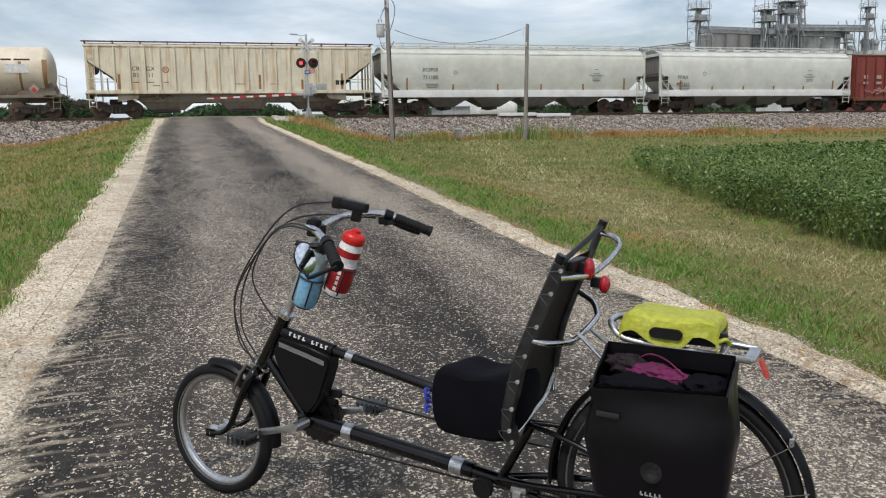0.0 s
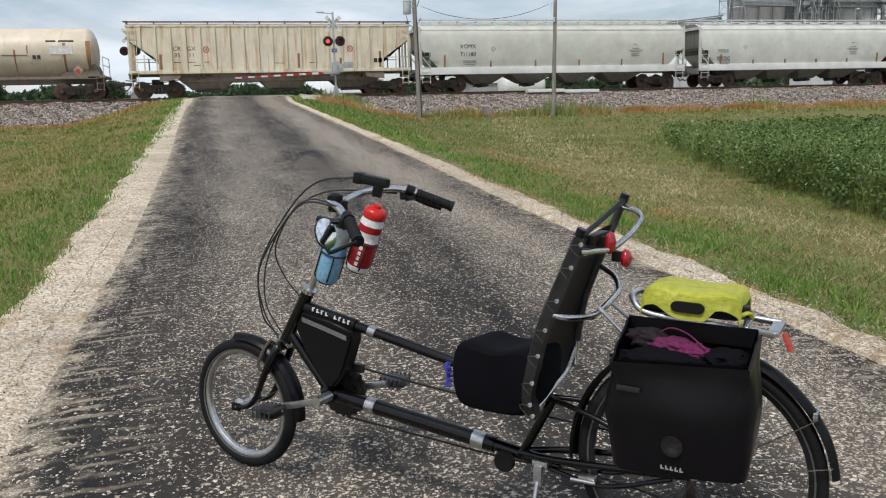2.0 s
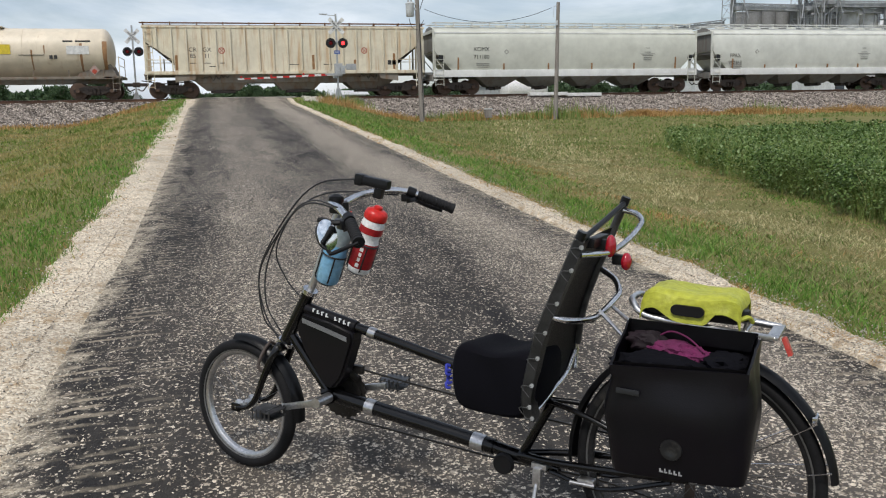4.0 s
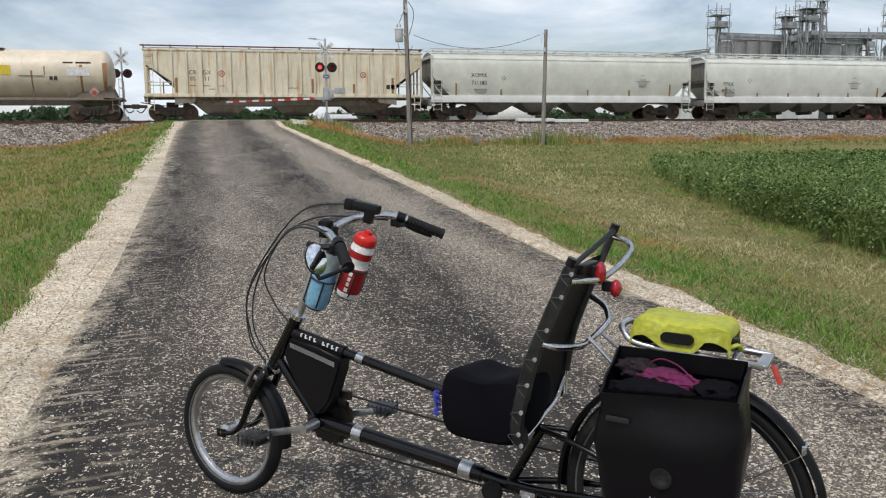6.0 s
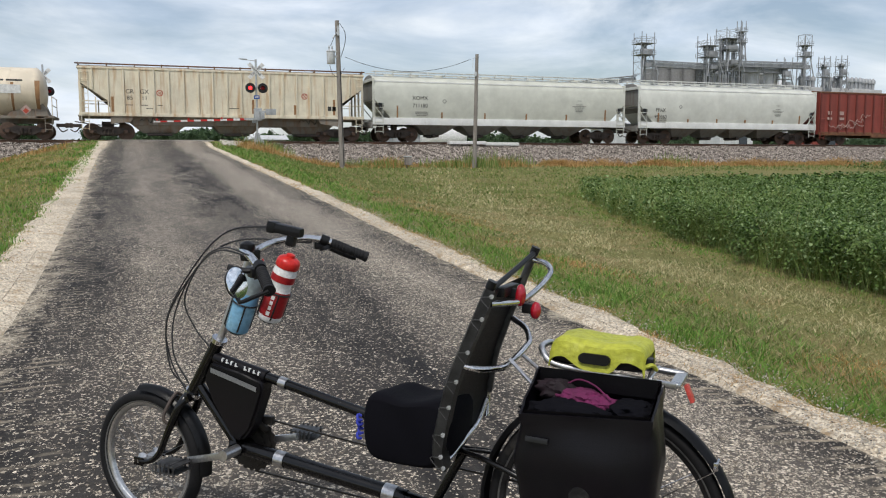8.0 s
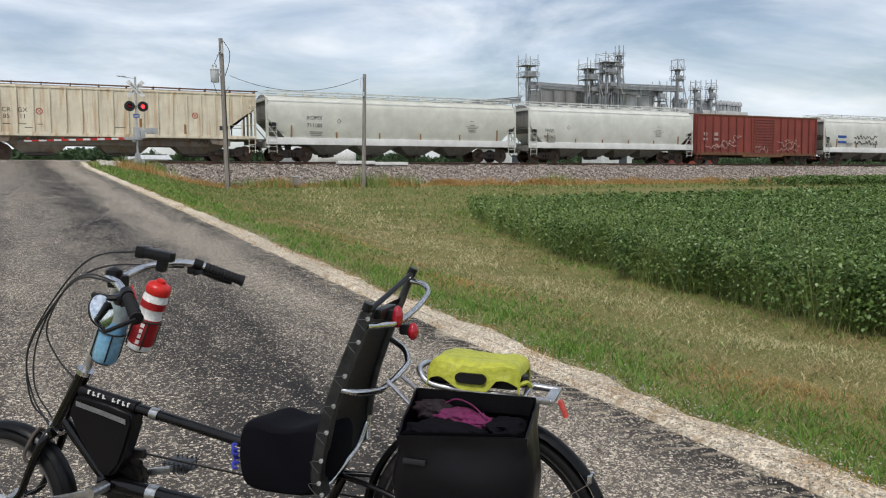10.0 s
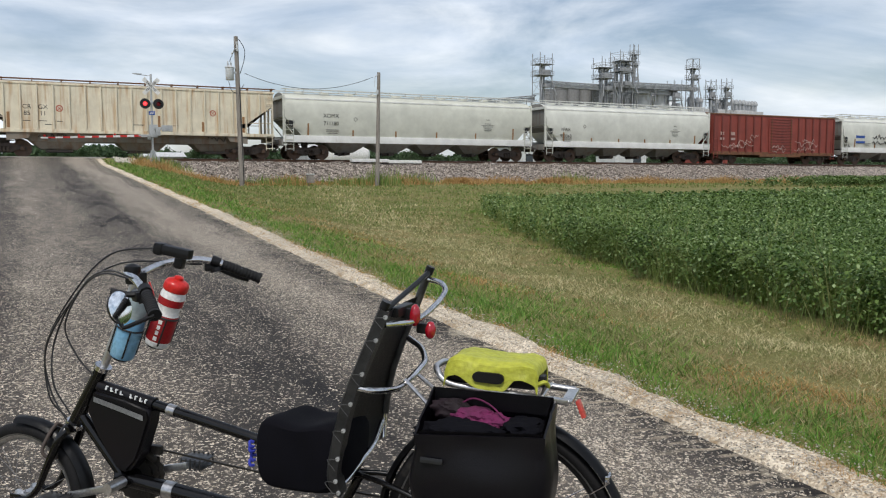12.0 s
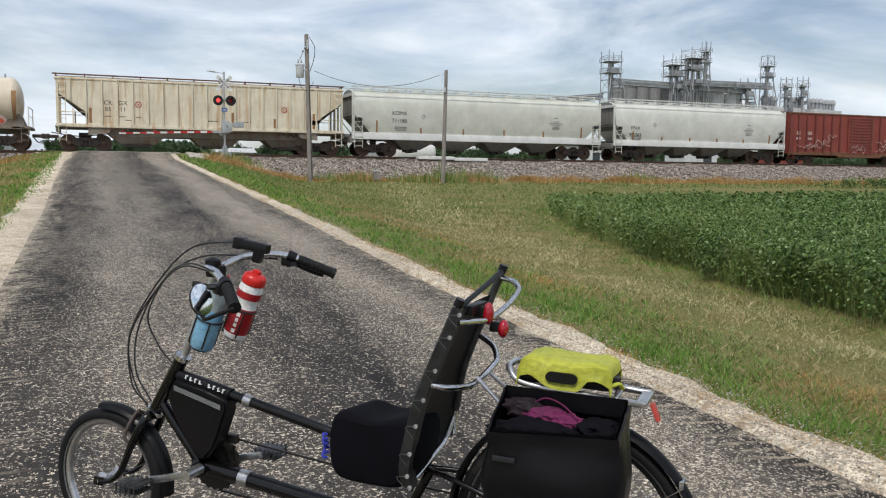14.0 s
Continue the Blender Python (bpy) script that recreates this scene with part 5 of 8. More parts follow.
rod(bm, (0.06, -0.13, 0.0), (0.06, -0.13, 5.2), 0.02, seg=6)
part("drop_wire", bm, M["black"], P1)
bm = B()
rod(bm, (0, 0, 6.3), (-0.28, -0.1, 6.15), 0.02), rod(bm, (-0.28, -0.1, 6.15), (-0.28, -0.1, 5.6), 0.012)
box(bm, (-0.1, -0.1, 5.3), (0.1, 0.08, 0.25))
part("bracket", bm, M["galv"], P2)
bm = B()
a0, a1 = Vector((10.3, 45.15, 6.72)), Vector((17.45, 44.9, 6.85))
pipe(bm, [a0.lerp(a1, k / 10) - Vector((0, 0, 3.6 * (k / 10) * (1 - k / 10) * 0.8)) for k in range(11)], 0.013, 6, 3)
tagged(part("overhead_wire", bm, M["black"]), "slack black service wire strung between two poles", "cable")



# ---------------------------------------------------------------- the recumbent bicycle and what it carries
# Bicycle space: x forward from under the rear axle, y to its left, z up from the road.
M["frame_black"] = material("black_frame_paint", (0.003, 0.003, 0.0035), 0.20, 0.0, fine=120, bump=0.02, coat=0.0)
M["tyre"] = material("tyre_rubber", (0.010, 0.010, 0.011), 0.70, spec=0.2, fine=140, bump=0.3, grime=(0.05, 0.047, 0.042), grime_at=0.68, scale=14)
M["fender"] = material("black_fender_plastic", (0.012, 0.0125, 0.014), 0.33, fine=90, bump=0.03, grime=(0.10, 0.095, 0.085), grime_at=0.68, scale=9)
M["alu"] = material("brushed_aluminium", (0.62, 0.62, 0.63), 0.32, 0.95, scale=10, fine=120, bump=0.04)
M["chrome"] = material("polished_steel", (0.72, 0.72, 0.73), 0.16, 1.0, scale=10, fine=120, bump=0.0)
M["black_plastic"] = material("black_plastic", (0.006, 0.006, 0.007), 0.42, spec=0.3, fine=120, bump=0.08)
M["grip"] = material("rubber_grip", (0.009, 0.009, 0.010), 0.65, spec=0.3, fine=200, bump=0.5)
M["pedal"] = material("worn_black_pedal_metal", (0.030, 0.030, 0.032), 0.4, 0.6, other=(0.10, 0.10, 0.10), scale=30, fine=160, bump=0.1)
M["webbing"] = material("dark_grey_webbing", (0.060, 0.060, 0.058), 0.40, spec=0.45, other=(0.022, 0.022, 0.023), scale=25, fine=300, bump=0.5)
M["lycra"] = material("black_stretch_cloth", (0.004, 0.004, 0.0065), 0.9, spec=0.10, scale=12, fine=300, bump=0.25)
M["sling"] = material("black_mesh_sling", (0.016, 0.016, 0.017), 0.40, spec=0.5, scale=9, fine=420, bump=0.6)
M["nylon"] = material("black_nylon", (0.0035, 0.0035, 0.0045), 0.36, spec=0.22, other=(0.005, 0.004, 0.006), scale=7, fine=260, bump=0.18, grime=(0.012, 0.010, 0.012), grime_at=0.72)
M["purple_nylon"] = material("faded_nylon", (0.018, 0.008, 0.013), 0.72, spec=0.25, other=(0.008, 0.006, 0.007), scale=8, fine=260, bump=0.3)
M["magenta"] = material("magenta_cloth", (0.17, 0.014, 0.085), 0.85, other=(0.075, 0.007, 0.04), scale=14, fine=220, bump=0.4)
M["lime"] = material("lime_rain_cover", (0.42, 0.43, 0.045), 0.55, other=(0.34, 0.36, 0.035), scale=9, fine=60, bump=0.4, bump_scale=0.01)
M["red_plastic"] = material("red_bottle_plastic", (0.60, 0.022, 0.016), 0.35, other=(0.50, 0.018, 0.014), scale=6, fine=90, bump=0.02)
M["red_dark"] = material("deep_red_print", (0.36, 0.012, 0.016), 0.38, fine=90, bump=0.0)
M["white_plastic"] = material("white_bottle_plastic", (0.76, 0.77, 0.76), 0.35, other=(0.68, 0.69, 0.69), fine=90, bump=0.02)
M["blue_plastic"] = material("milky_blue_plastic", (0.10, 0.29, 0.50), 0.3, other=(0.22, 0.42, 0.56), scale=16, fine=60, bump=0.03, coat=0.3)
M["clear_plastic"] = material("milky_clear_plastic", (0.33, 0.38, 0.38), 0.22, other=(0.24, 0.30, 0.31), scale=14, fine=60, bump=0.03, coat=0.3)
M["mirror"] = material("mirror_glass", (0.88, 0.9, 0.92), 0.03, 1.0, other=(0.88, 0.9, 0.92), fine=10, bump=0.0)
M["red_lens"] = material("red_lamp_lens", (0.36, 0.008, 0.02), 0.15, fine=160, bump=0.2, coat=0.6)
M["orange_reflect"] = material("red_reflector", (0.55, 0.075, 0.06), 0.3, fine=160, bump=0.2)
M["blue_tie"] = material("blue_ribbon", (0.035, 0.05, 0.42), 0.7, fine=160, bump=0.2)
M["grey_trim"] = material("grey_reflective_tape", (0.40, 0.41, 0.42), 0.4, 0.2, fine=160, bump=0.05)
M["spoke"] = material("dull_spoke_steel", (0.20, 0.20, 0.20), 0.45, 0.8, fine=100, bump=0)
M["dark_rim"] = material("dark_rim", (0.03, 0.03, 0.032), 0.35, 0.5, fine=100, bump=0.02)
M["chain"] = material("oily_chain", (0.055, 0.05, 0.045), 0.5, 0.7, fine=200, bump=0.4)

BIKE = Matrix(((-0.73729, -0.67440, 0.03980, 1.1961), (0.67496, -0.73785, 0.00101, 2.0112), (0.02869, 0.02761, 0.99921, -0.0182), (0, 0, 0, 1)))
bike = thing("recumbent_bicycle", "black long-wheelbase recumbent bicycle parked across the road", "bicycle", BIKE)
WB, RF, RR = 1.65, 0.245, 0.345


def bp_(name, bm, mat, label="", parent=None, smooth=True):
    return part(name, bm, mat, parent or bike, label, smooth)


def bicycle_frame():
    bm = B()
    rod(bm, (1.285, 0, 0.352), (0.62, 0, 0.288), 0.0255, seg=20)
    rod(bm, (0.62, 0, 0.288), (0.40, 0, 0.262), 0.021, seg=16)
    main = bp_("main_tube", bm, M["frame_black"], "thick black lower frame tube")
    bm = B()
    rod(bm, (1.375, 0, 0.648), (0.44, 0, 0.475), 0.0165, seg=16)
    bp_("upper_tube", bm, M["frame_black"])
    bm = B()
    rod(bm, (1.352, 0, 0.705), (1.457, 0, 0.512), 0.023, seg=18)
    head = bp_("head_tube", bm, M["frame_black"])
    for a, b_, r in (((1.353, 0, 0.702), (1.346, 0, 0.716), 0.028), ((1.455, 0, 0.516), (1.464, 0, 0.500), 0.029)):
        bp_("headset_ring", rod(B(), a, b_, r, seg=20), M["chrome"], "chrome headset ring", head)
    bm = B()
    rod(bm, (1.437, 0, 0.548), (1.262, 0, 0.352), 0.018, seg=16)
    bp_("down_tube", bm, M["frame_black"])
    bm = B()
    rod(bm, (1.250, -0.045, 0.345), (1.250, 0.045, 0.345), 0.024, seg=18)
    bp_("bottom_bracket", bm, M["frame_black"])
    bm = B()
    rod(bm, (0.428, 0, 0.478), (0.525, 0, 0.285), 0.014, seg=14)
    bp_("seat_strut", bm, M["frame_black"])
    for s in (-1, 1):
        bm = B()
        pipe(bm, [(0.53, s * 0.012, 0.285), (0.40, s * 0.045, 0.300), (0.20, s * 0.062, 0.322), (0.0, s * 0.068, 0.345)], 0.0115, 10)
        bp_("chain_stay", bm, M["frame_black"])
        bm = B()
        pipe(bm, [(0.44, s * 0.012, 0.475), (0.34, s * 0.04, 0.468), (0.20, s * 0.058, 0.43), (0.0, s * 0.068, 0.352)], 0.0085, 10)
        bp_("seat_stay", bm, M["frame_black"])
        bm = B()
        pipe(bm, [(0.42, s * 0.03, 0.262), (0.25, s * 0.055, 0.255), (0.05, s * 0.066, 0.325)], 0.0075, 8)
        bp_("lower_stay", bm, M["frame_black"])
    for x0, z0, x1, z1, r in ((1.105, 0.333, 1.068, 0.3305, 0.0285), (0.697, 0.295, 0.655, 0.2905, 0.0285), (1.098, 0.5965, 1.070, 0.5913, 0.0195)):
        bp_("coupling", rod(B(), (x0, 0, z0), (x1, 0, z1), r, seg=20), M["alu"], "bright metal coupling sleeve", main)
    bm = B()
    for s in (-1, 1):
        pipe(bm, [(1.462, s * 0.022, 0.505), (1.475, s * 0.05, 0.470), (1.520, s * 0.054, 0.375), (1.558, s * 0.054, 0.292), (1.600, s * 0.054, 0.254), (1.648, s * 0.054, 0.245)], 0.0125, 10, radii=(0.0155, 0.008))
        box(bm, (WB, s * 0.056, RF), (0.04, 0.008, 0.03), bevel=0.004)
    box(bm, (1.466, 0, 0.492), (0.05, 0.09, 0.03), pose(0, 0, 0, 0, 28, 0), bevel=0.01)
    bp_("fork", bm, M["frame_black"])
    bm = B()
    for s in (-1, 1):
        rod(bm, (1.515, s * 0.03, 0.43), (1.500, s * 0.045, 0.395), 0.011)
        box(bm, (1.512, s * 0.028, 0.43), (0.05, 0.014, 0.02), pose(0, 0, 0, 0, 60, 0), bevel=0.004)
        pipe(bm, [(1.505, s * 0.05, 0.395), (1.535, s * 0.062, 0.42), (1.530, s * 0.035, 0.475), (1.530, 0, 0.50)], 0.006, 8)
    bp_("front_brake", bm, M["dark_steel"])
    bm = B()
    rod(bm, (1.351, 0, 0.70), (1.318, 0, 0.775), 0.0135)
    rod(bm, (1.318, 0, 0.775), (1.222, 0, 1.005), 0.0165, seg=16)
    bp_("stem_riser", bm, M["alu"], "tall metal handlebar riser")


def wheel(name, cx, r, tyre_r, rim_r, spokes, grey, label, rim):
    w = thing(name, label, "wheel")
    del w["category"], w["label"]
    w["label"] = label
    w.parent, w.matrix_basis = bike, pose(cx, 0, r, 90, 0, 0)
    t = bp_("tyre", torus(B(), r - tyre_r, tyre_r, None, 72, 14), M["tyre"], "", w)
    for s in (-1, 1):
        bp_("sidewall_band", torus(B(), r - tyre_r * 1.62, tyre_r * 0.24, Matrix.Translation((0, 0, s * tyre_r * 0.72)), 72, 8, flat=0.35), grey, "pale reflective sidewall band", t)
    bm = B()
    lathe(bm, [(rim_r - 0.016, -0.007), (rim_r - 0.012, -0.011), (rim_r + 0.004, -0.0125), (rim_r + 0.004, 0.0125), (rim_r - 0.012, 0.011), (rim_r - 0.016, 0.007), (rim_r - 0.016, -0.007)], None, 72, 0, False)
    bp_("rim", bm, rim, "", w)
    bm = B()
    lathe(bm, [(0.006, -0.06), (0.006, -0.045), (0.024, -0.036), (0.024, -0.031), (0.013, -0.024), (0.013, 0.024), (0.024, 0.031), (0.024, 0.036), (0.006, 0.045), (0.006, 0.06)], None, 24)
    bp_("hub", bm, M["alu"], "", w)
    bm = B()
    rod(bm, (0, 0, 0), (0, 0, 1), 0.0009, seg=5)
    me = finish("spoke", bm, M["spoke"], True)
    for k in range(spokes):
        u = 2 * math.pi * k / spokes
        v = u + (0.9 if k % 4 < 2 else -0.9)
        s = 1 if k % 2 else -1
        p0 = Vector((0.022 * math.cos(v), 0.022 * math.sin(v), s * 0.033))
        p1 = Vector(((rim_r - 0.012) * math.cos(u), (rim_r - 0.012) * math.sin(u), 0))
        d = p1 - p0
        o = new("spoke", me)
        o.parent = w
        o.matrix_basis = Matrix.Translation(p0) @ d.to_track_quat("Z", "Y").to_matrix().to_4x4() @ Matrix.Diagonal((1, 1, d.length, 1))
    return w


def fender(cx, cz, r, width, a0, a1, label):
    """An arched mudguard with rolled sides; angles from the forward direction, upward."""
    bm = B()
    n, m = 44, 9
    rows = []
    for i in range(n + 1):
        u = radians(a0 + (a1 - a0) * i / n)
        row = []
        for k in range(m):
            q = -1 + 2 * k / (m - 1)
            rr = r - 0.018 * q * q * abs(q)
            row.append(bm.verts.new((cx + rr * math.cos(u), width * q, cz + rr * math.sin(u))))
        rows.append(row)
    for u, v in zip(rows, rows[1:]):
        for k in range(m - 1):
            bm.faces.new((u[k], u[k + 1], v[k + 1], v[k]))
    bmesh.ops.solidify(bm, geom=bm.faces, thickness=0.0025)
    return bp_("fender", bm, M["fender"], label)


bicycle_frame()
fw = wheel("front_wheel", WB, RF, 0.0225, 0.2035, 28, M["spoke"], "small spoked front wheel with bright rim", M["alu"])
fw.matrix_basis = Matrix.Translation((WB, 0, RF)) @ pose(0, 0, 0, 0, 0, -3.5) @ pose(0, 0, 0, 90, 0, 0)
rw = wheel("rear_wheel", 0.0, RR, 0.019, 0.311, 36, M["spoke"], "large spoked rear wheel with black tyre", M["dark_rim"])
ff = fender(WB, RF, 0.268, 0.030, 82, 185, "dark plastic front mudguard")
rf = fender(0, RR, 0.372, 0.029, -6, 172, "dark plastic rear mudguard")
bm = B()
for s in (-1, 1):
    rod(bm, (-0.305, s * 0.034, 0.555), (-0.005, s * 0.075, RR), 0.002, seg=6)
    rod(bm, (-0.35, s * 0.032, 0.43), (-0.005, s * 0.075, RR), 0.002, seg=6)
pipe(bm, [(-0.295, 0.045, 0.560), (-0.302, 0, 0.572), (-0.295, -0.045, 0.560)], 0.003, 6)
box(bm, (-0.298, 0.034, 0.562), (0.012, 0.012, 0.02), bevel=0.002)
bp_("fender_stay", bm, M["chrome"], "thin steel mudguard stay")


def drivetrain():
    bm = B()
    box(bm, (1.310, 0.108, 0.332), (0.172, 0.014, 0.024), pose(0, 0, 0, 0, 16, 0), bevel=0.006)
    rod(bm, (1.238, 0.04, 0.353), (1.238, 0.118, 0.353), 0.018, seg=16)
    lc = bp_("crank_arm", bm, M["alu"], "silver crank arm")
    bm = B()
    for dz in (-0.012, 0.012):
        box(bm, (1.405, 0.165, 0.305 + dz), (0.09, 0.085, 0.004), bevel=0.001)
    for k in range(5):
        for dy in (-0.04, 0.04):
            rod(bm, (1.368 + 0.018 * k, 0.165 + dy, 0.285), (1.368 + 0.018 * k, 0.165 + dy, 0.325), 0.0032, seg=6)
    rod(bm, (1.390, 0.105, 0.312), (1.390, 0.2, 0.312), 0.009)
    bp_("pedal", bm, M["pedal"], "spiked dark metal platform pedal", lc)
    bm = B()
    box(bm, (1.17, -0.098, 0.362), (0.165, 0.014, 0.024), pose(0, 0, 0, 0, 14, 0), bevel=0.006)
    rc = bp_("crank_arm", bm, M["alu"], "silver crank arm")
    bm = B()
    for dz in (-0.012, 0.012):
        box(bm, (1.09, -0.155, 0.38 + dz), (0.09, 0.085, 0.004), bevel=0.001)
    for k in range(5):
        for dy in (-0.04, 0.04):
            rod(bm, (1.054 + 0.018 * k, -0.155 + dy, 0.36), (1.054 + 0.018 * k, -0.155 + dy, 0.40), 0.0032, seg=6)
    bp_("pedal", bm, M["pedal"], "spiked dark metal platform pedal", rc)
    for r, y in ((0.098, -0.062), (0.082, -0.055), (0.06, -0.048)):
        bm = B()
        n = 44
        out = [((r + (0.004 if k % 2 else -0.004)) * math.cos(2 * math.pi * k / n), (r + (0.004 if k % 2 else -0.004)) * math.sin(2 * math.pi * k / n)) for k in range(n)]
        prism(bm, out, "y", y - 0.0015, y + 0.0015)
        bmesh.ops.translate(bm, vec=(1.250, 0, 0.345), verts=bm.verts)
        bp_("chainring", bm, M["chain"], "", None, False)
    bm = B()
    box(bm, (1.19, -0.05, 0.44), (0.07, 0.02, 0.03), bevel=0.006), rod(bm, (1.205, -0.02, 0.44), (1.19, -0.06, 0.40), 0.012)
    bp_("front_derailleur", bm, M["chain"])
    for name, pts in (("chain", [(1.235, -0.062, 0.443), (0.9, -0.065, 0.415), (0.5, -0.06, 0.392), (0.02, -0.05, 0.382)]), ("chain", [(1.235, -0.062, 0.247), (0.9, -0.06, 0.235), (0.60, -0.055, 0.226), (0.3, -0.055, 0.232), (0.02, -0.05, 0.20)])):
        bm = B()
        path = smooth_path(pts, 24)
        for i, (p, q) in enumerate(zip(path, path[1:])):
            T, l = axes(p, q)
            box(bm, (0, 0, 0), (0.0065 if i % 2 else 0.0045, 0.006, l * 1.05))
            bmesh.ops.transform(bm, matrix=T, verts=bm.verts[-8:])
        bp_(name, bm, M["chain"], "long oily chain")
    bm = B()
    lathe(bm, [(0.008, -0.012), (0.03, -0.012), (0.034, -0.006), (0.028, 0), (0.034, 0.006), (0.03, 0.012), (0.008, 0.012)], pose(0.575, 0.028, 0.252, 90, 0, 0), 24)
    box(bm, (0.575, 0.012, 0.27), (0.02, 0.008, 0.05))
    bp_("idler_wheel", bm, M["black_plastic"])
    bm = B()
    for k, r in enumerate((0.055, 0.05, 0.044, 0.038, 0.032)):
        lathe(bm, [(0.015, -0.001), (r, -0.001), (r, 0.001), (0.015, 0.001)], pose(0, -0.036 - 0.005 * k, RR, 90, 0, 0), 28)
    bp_("cassette", bm, M["dark_steel"])
    bm = B()
    box(bm, (0.02, -0.06, 0.265), (0.03, 0.01, 0.11), bevel=0.004)
    for z in (0.30, 0.225):
        rod(bm, (0.02, -0.07, z), (0.02, -0.055, z), 0.02, seg=14)
    bp_("rear_derailleur", bm, M["dark_steel"])
    bm = B()
    box(bm, (0.45, 0.025, 0.277), (0.05, 0.05, 0.018), bevel=0.004)
    box(bm, (0.452, 0.052, 0.245), (0.028, 0.02, 0.06), bevel=0.008)
    pipe(bm, [(0.452, 0.056, 0.225), (0.455, 0.085, 0.14), (0.47, 0.125, 0.055), (0.49, 0.15, 0.008)], 0.0075, 10)
    box(bm, (0.493, 0.153, 0.004), (0.035, 0.03, 0.012), bevel=0.004)
    bp_("kickstand", bm, M["alu"], "cast aluminium kickstand holding the bicycle")
    bm = B()
    box(bm, (0.30, 0.04, 0.262), (0.05, 0.03, 0.02), bevel=0.004), rod(bm, (0.27, 0.06, 0.26), (0.345, 0.06, 0.258), 0.006)
    bp_("stay_clamp", bm, M["alu"])


drivetrain()


MIRROR = Matrix.Translation((1.052, 0.31, 0.967)) @ Vector((-0.96, 0.06, 0.26)).to_track_quat("Z", "X").to_matrix().to_4x4() @ Matrix.Diagonal((0.97, 0.92, 1, 1))


def handlebar():
    bm = B()
    for s, q in ((-1, 0.0), (1, 1.0)):     # the bar is turned and leans a little to the stand
        pipe(bm, [(1.222, s * 0.02, 1.025), (1.195, s * 0.09, 1.050 - 0.012 * q), (1.125 - 0.012 * q, s * 0.16, 1.066 - 0.034 * q), (1.065 - 0.026 * q, s * 0.215, 1.056 - 0.05 * q), (0.99 - 0.014 * q, s * 0.262, 1.028 - 0.05 * q)], 0.0125, 12)
    rod(bm, (1.222, -0.03, 1.018), (1.222, 0.03, 1.018), 0.011, seg=12)
    bar = bp_("handlebar", bm, M["chrome"], "bright swept-back handlebar")
    bm = B()
    box(bm, (1.225, 0, 1.012), (0.05, 0.05, 0.04), bevel=0.01), rod(bm, (1.225, 0, 1.0), (1.255, 0, 1.03), 0.012)
    bp_("stem_clamp", bm, M["black_plastic"], "", bar)
    for s, q in ((-1, 0.0), (1, 1.0)):
        g0, g1 = Vector((1.050 - 0.028 * q, s * 0.226, 1.051 - 0.052 * q)), Vector((0.942, s * 0.298, 1.002 - 0.05 * q))
        bm = B()
        d = g1 - g0
        prof = [(0.0, 0.0), (0.0165, 0.0)]
        for k in range(22):
            prof += [(0.0182 if k % 2 else 0.0166, d.length * (0.03 + 0.92 * (k + q_) / 22)) for q_ in (0.15, 0.85)]
        prof += [(0.0195, d.length * 0.96), (0.0195, d.length), (0.0, d.length)]
        lathe(bm, prof, Matrix.Translation(g0) @ d.to_track_quat("Z", "Y").to_matrix().to_4x4(), 18)
        bp_("grip", bm, M["grip"], "ribbed black rubber grip", bar)
        c = g0 - d * 0.16
        bm = B()
        rod(bm, c - d * 0.12, c + d * 0.10, 0.019, seg=14)
        box(bm, c + Vector((0.018, 0, -0.018)), (0.045, 0.036, 0.030), pose(0, 0, 0, 0, 0, s * -35), bevel=0.008)
        rod(bm, c + Vector((0.0, s * 0.0, -0.020)), c + Vector((-0.004, 0, -0.034)), 0.021, seg=16)
        if q:
            pipe(bm, [c + Vector((0.0, 0.0, -0.006)), c + Vector((0.040, 0.020, -0.012)), c + Vector((0.085, 0.045, -0.002))], 0.0095, 8, radii=None)
        else:
            pipe(bm, [c + Vector((0.040, s * 0.01, -0.012)), c + Vector((0.030, s * 0.030, -0.020)), c + d * 0.55 + Vector((0.022, s * 0.020, -0.024)), c + d * 0.95 + Vector((0.028, s * 0.022, -0.020))], 0.0075, 8)
        bp_("brake_lever", bm, M["black_plastic"], "black brake lever with shifter", bar)
    bm = B()
    box(bm, (1.100, -0.02, 1.104), (0.120, 0.042, 0.034), pose(0, 0, 0, 0, -9, 8), bevel=0.014)
    box(bm, (1.146, -0.013, 1.111), (0.030, 0.046, 0.040), pose(0, 0, 0, 0, -9, 8), bevel=0.010)
    box(bm, (1.082, -0.028, 1.074), (0.030, 0.030, 0.050), pose(0, 0, 0, 0, -12, 8), bevel=0.008)
    bp_("headlamp", bm, M["black_plastic"], "black clip-on lamp", bar)
    bm = B()
    lathe(bm, [(0.0, 0.0), (0.02, 0.0), (0.026, 0.012), (0.024, 0.026), (0.012, 0.034), (0.0, 0.036)], pose(1.165, 0.10, 1.035), 18)
    box(bm, (1.163, 0.10, 1.028), (0.03, 0.03, 0.02), bevel=0.005)
    bp_("bell", bm, M["black_plastic"], "", bar)
    # left-hand mirror on a bent arm
    bm = B()
    pipe(bm, [(0.942, 0.300, 0.952), (0.958, 0.306, 0.945), (1.018, 0.317, 0.917), (1.030, 0.318, 0.913), (1.038, 0.317, 0.922), (1.056, 0.312, 0.958)], 0.0065, 8, 1)
    lathe(bm, [(0.0, -0.012), (0.03, -0.010), (0.048, -0.002), (0.050, 0.004), (0.046, 0.006)], MIRROR, 28)
    mr = bp_("mirror", bm, M["black_plastic"], "oval rear-view mirror on a bent arm", bar)
    bm = B()
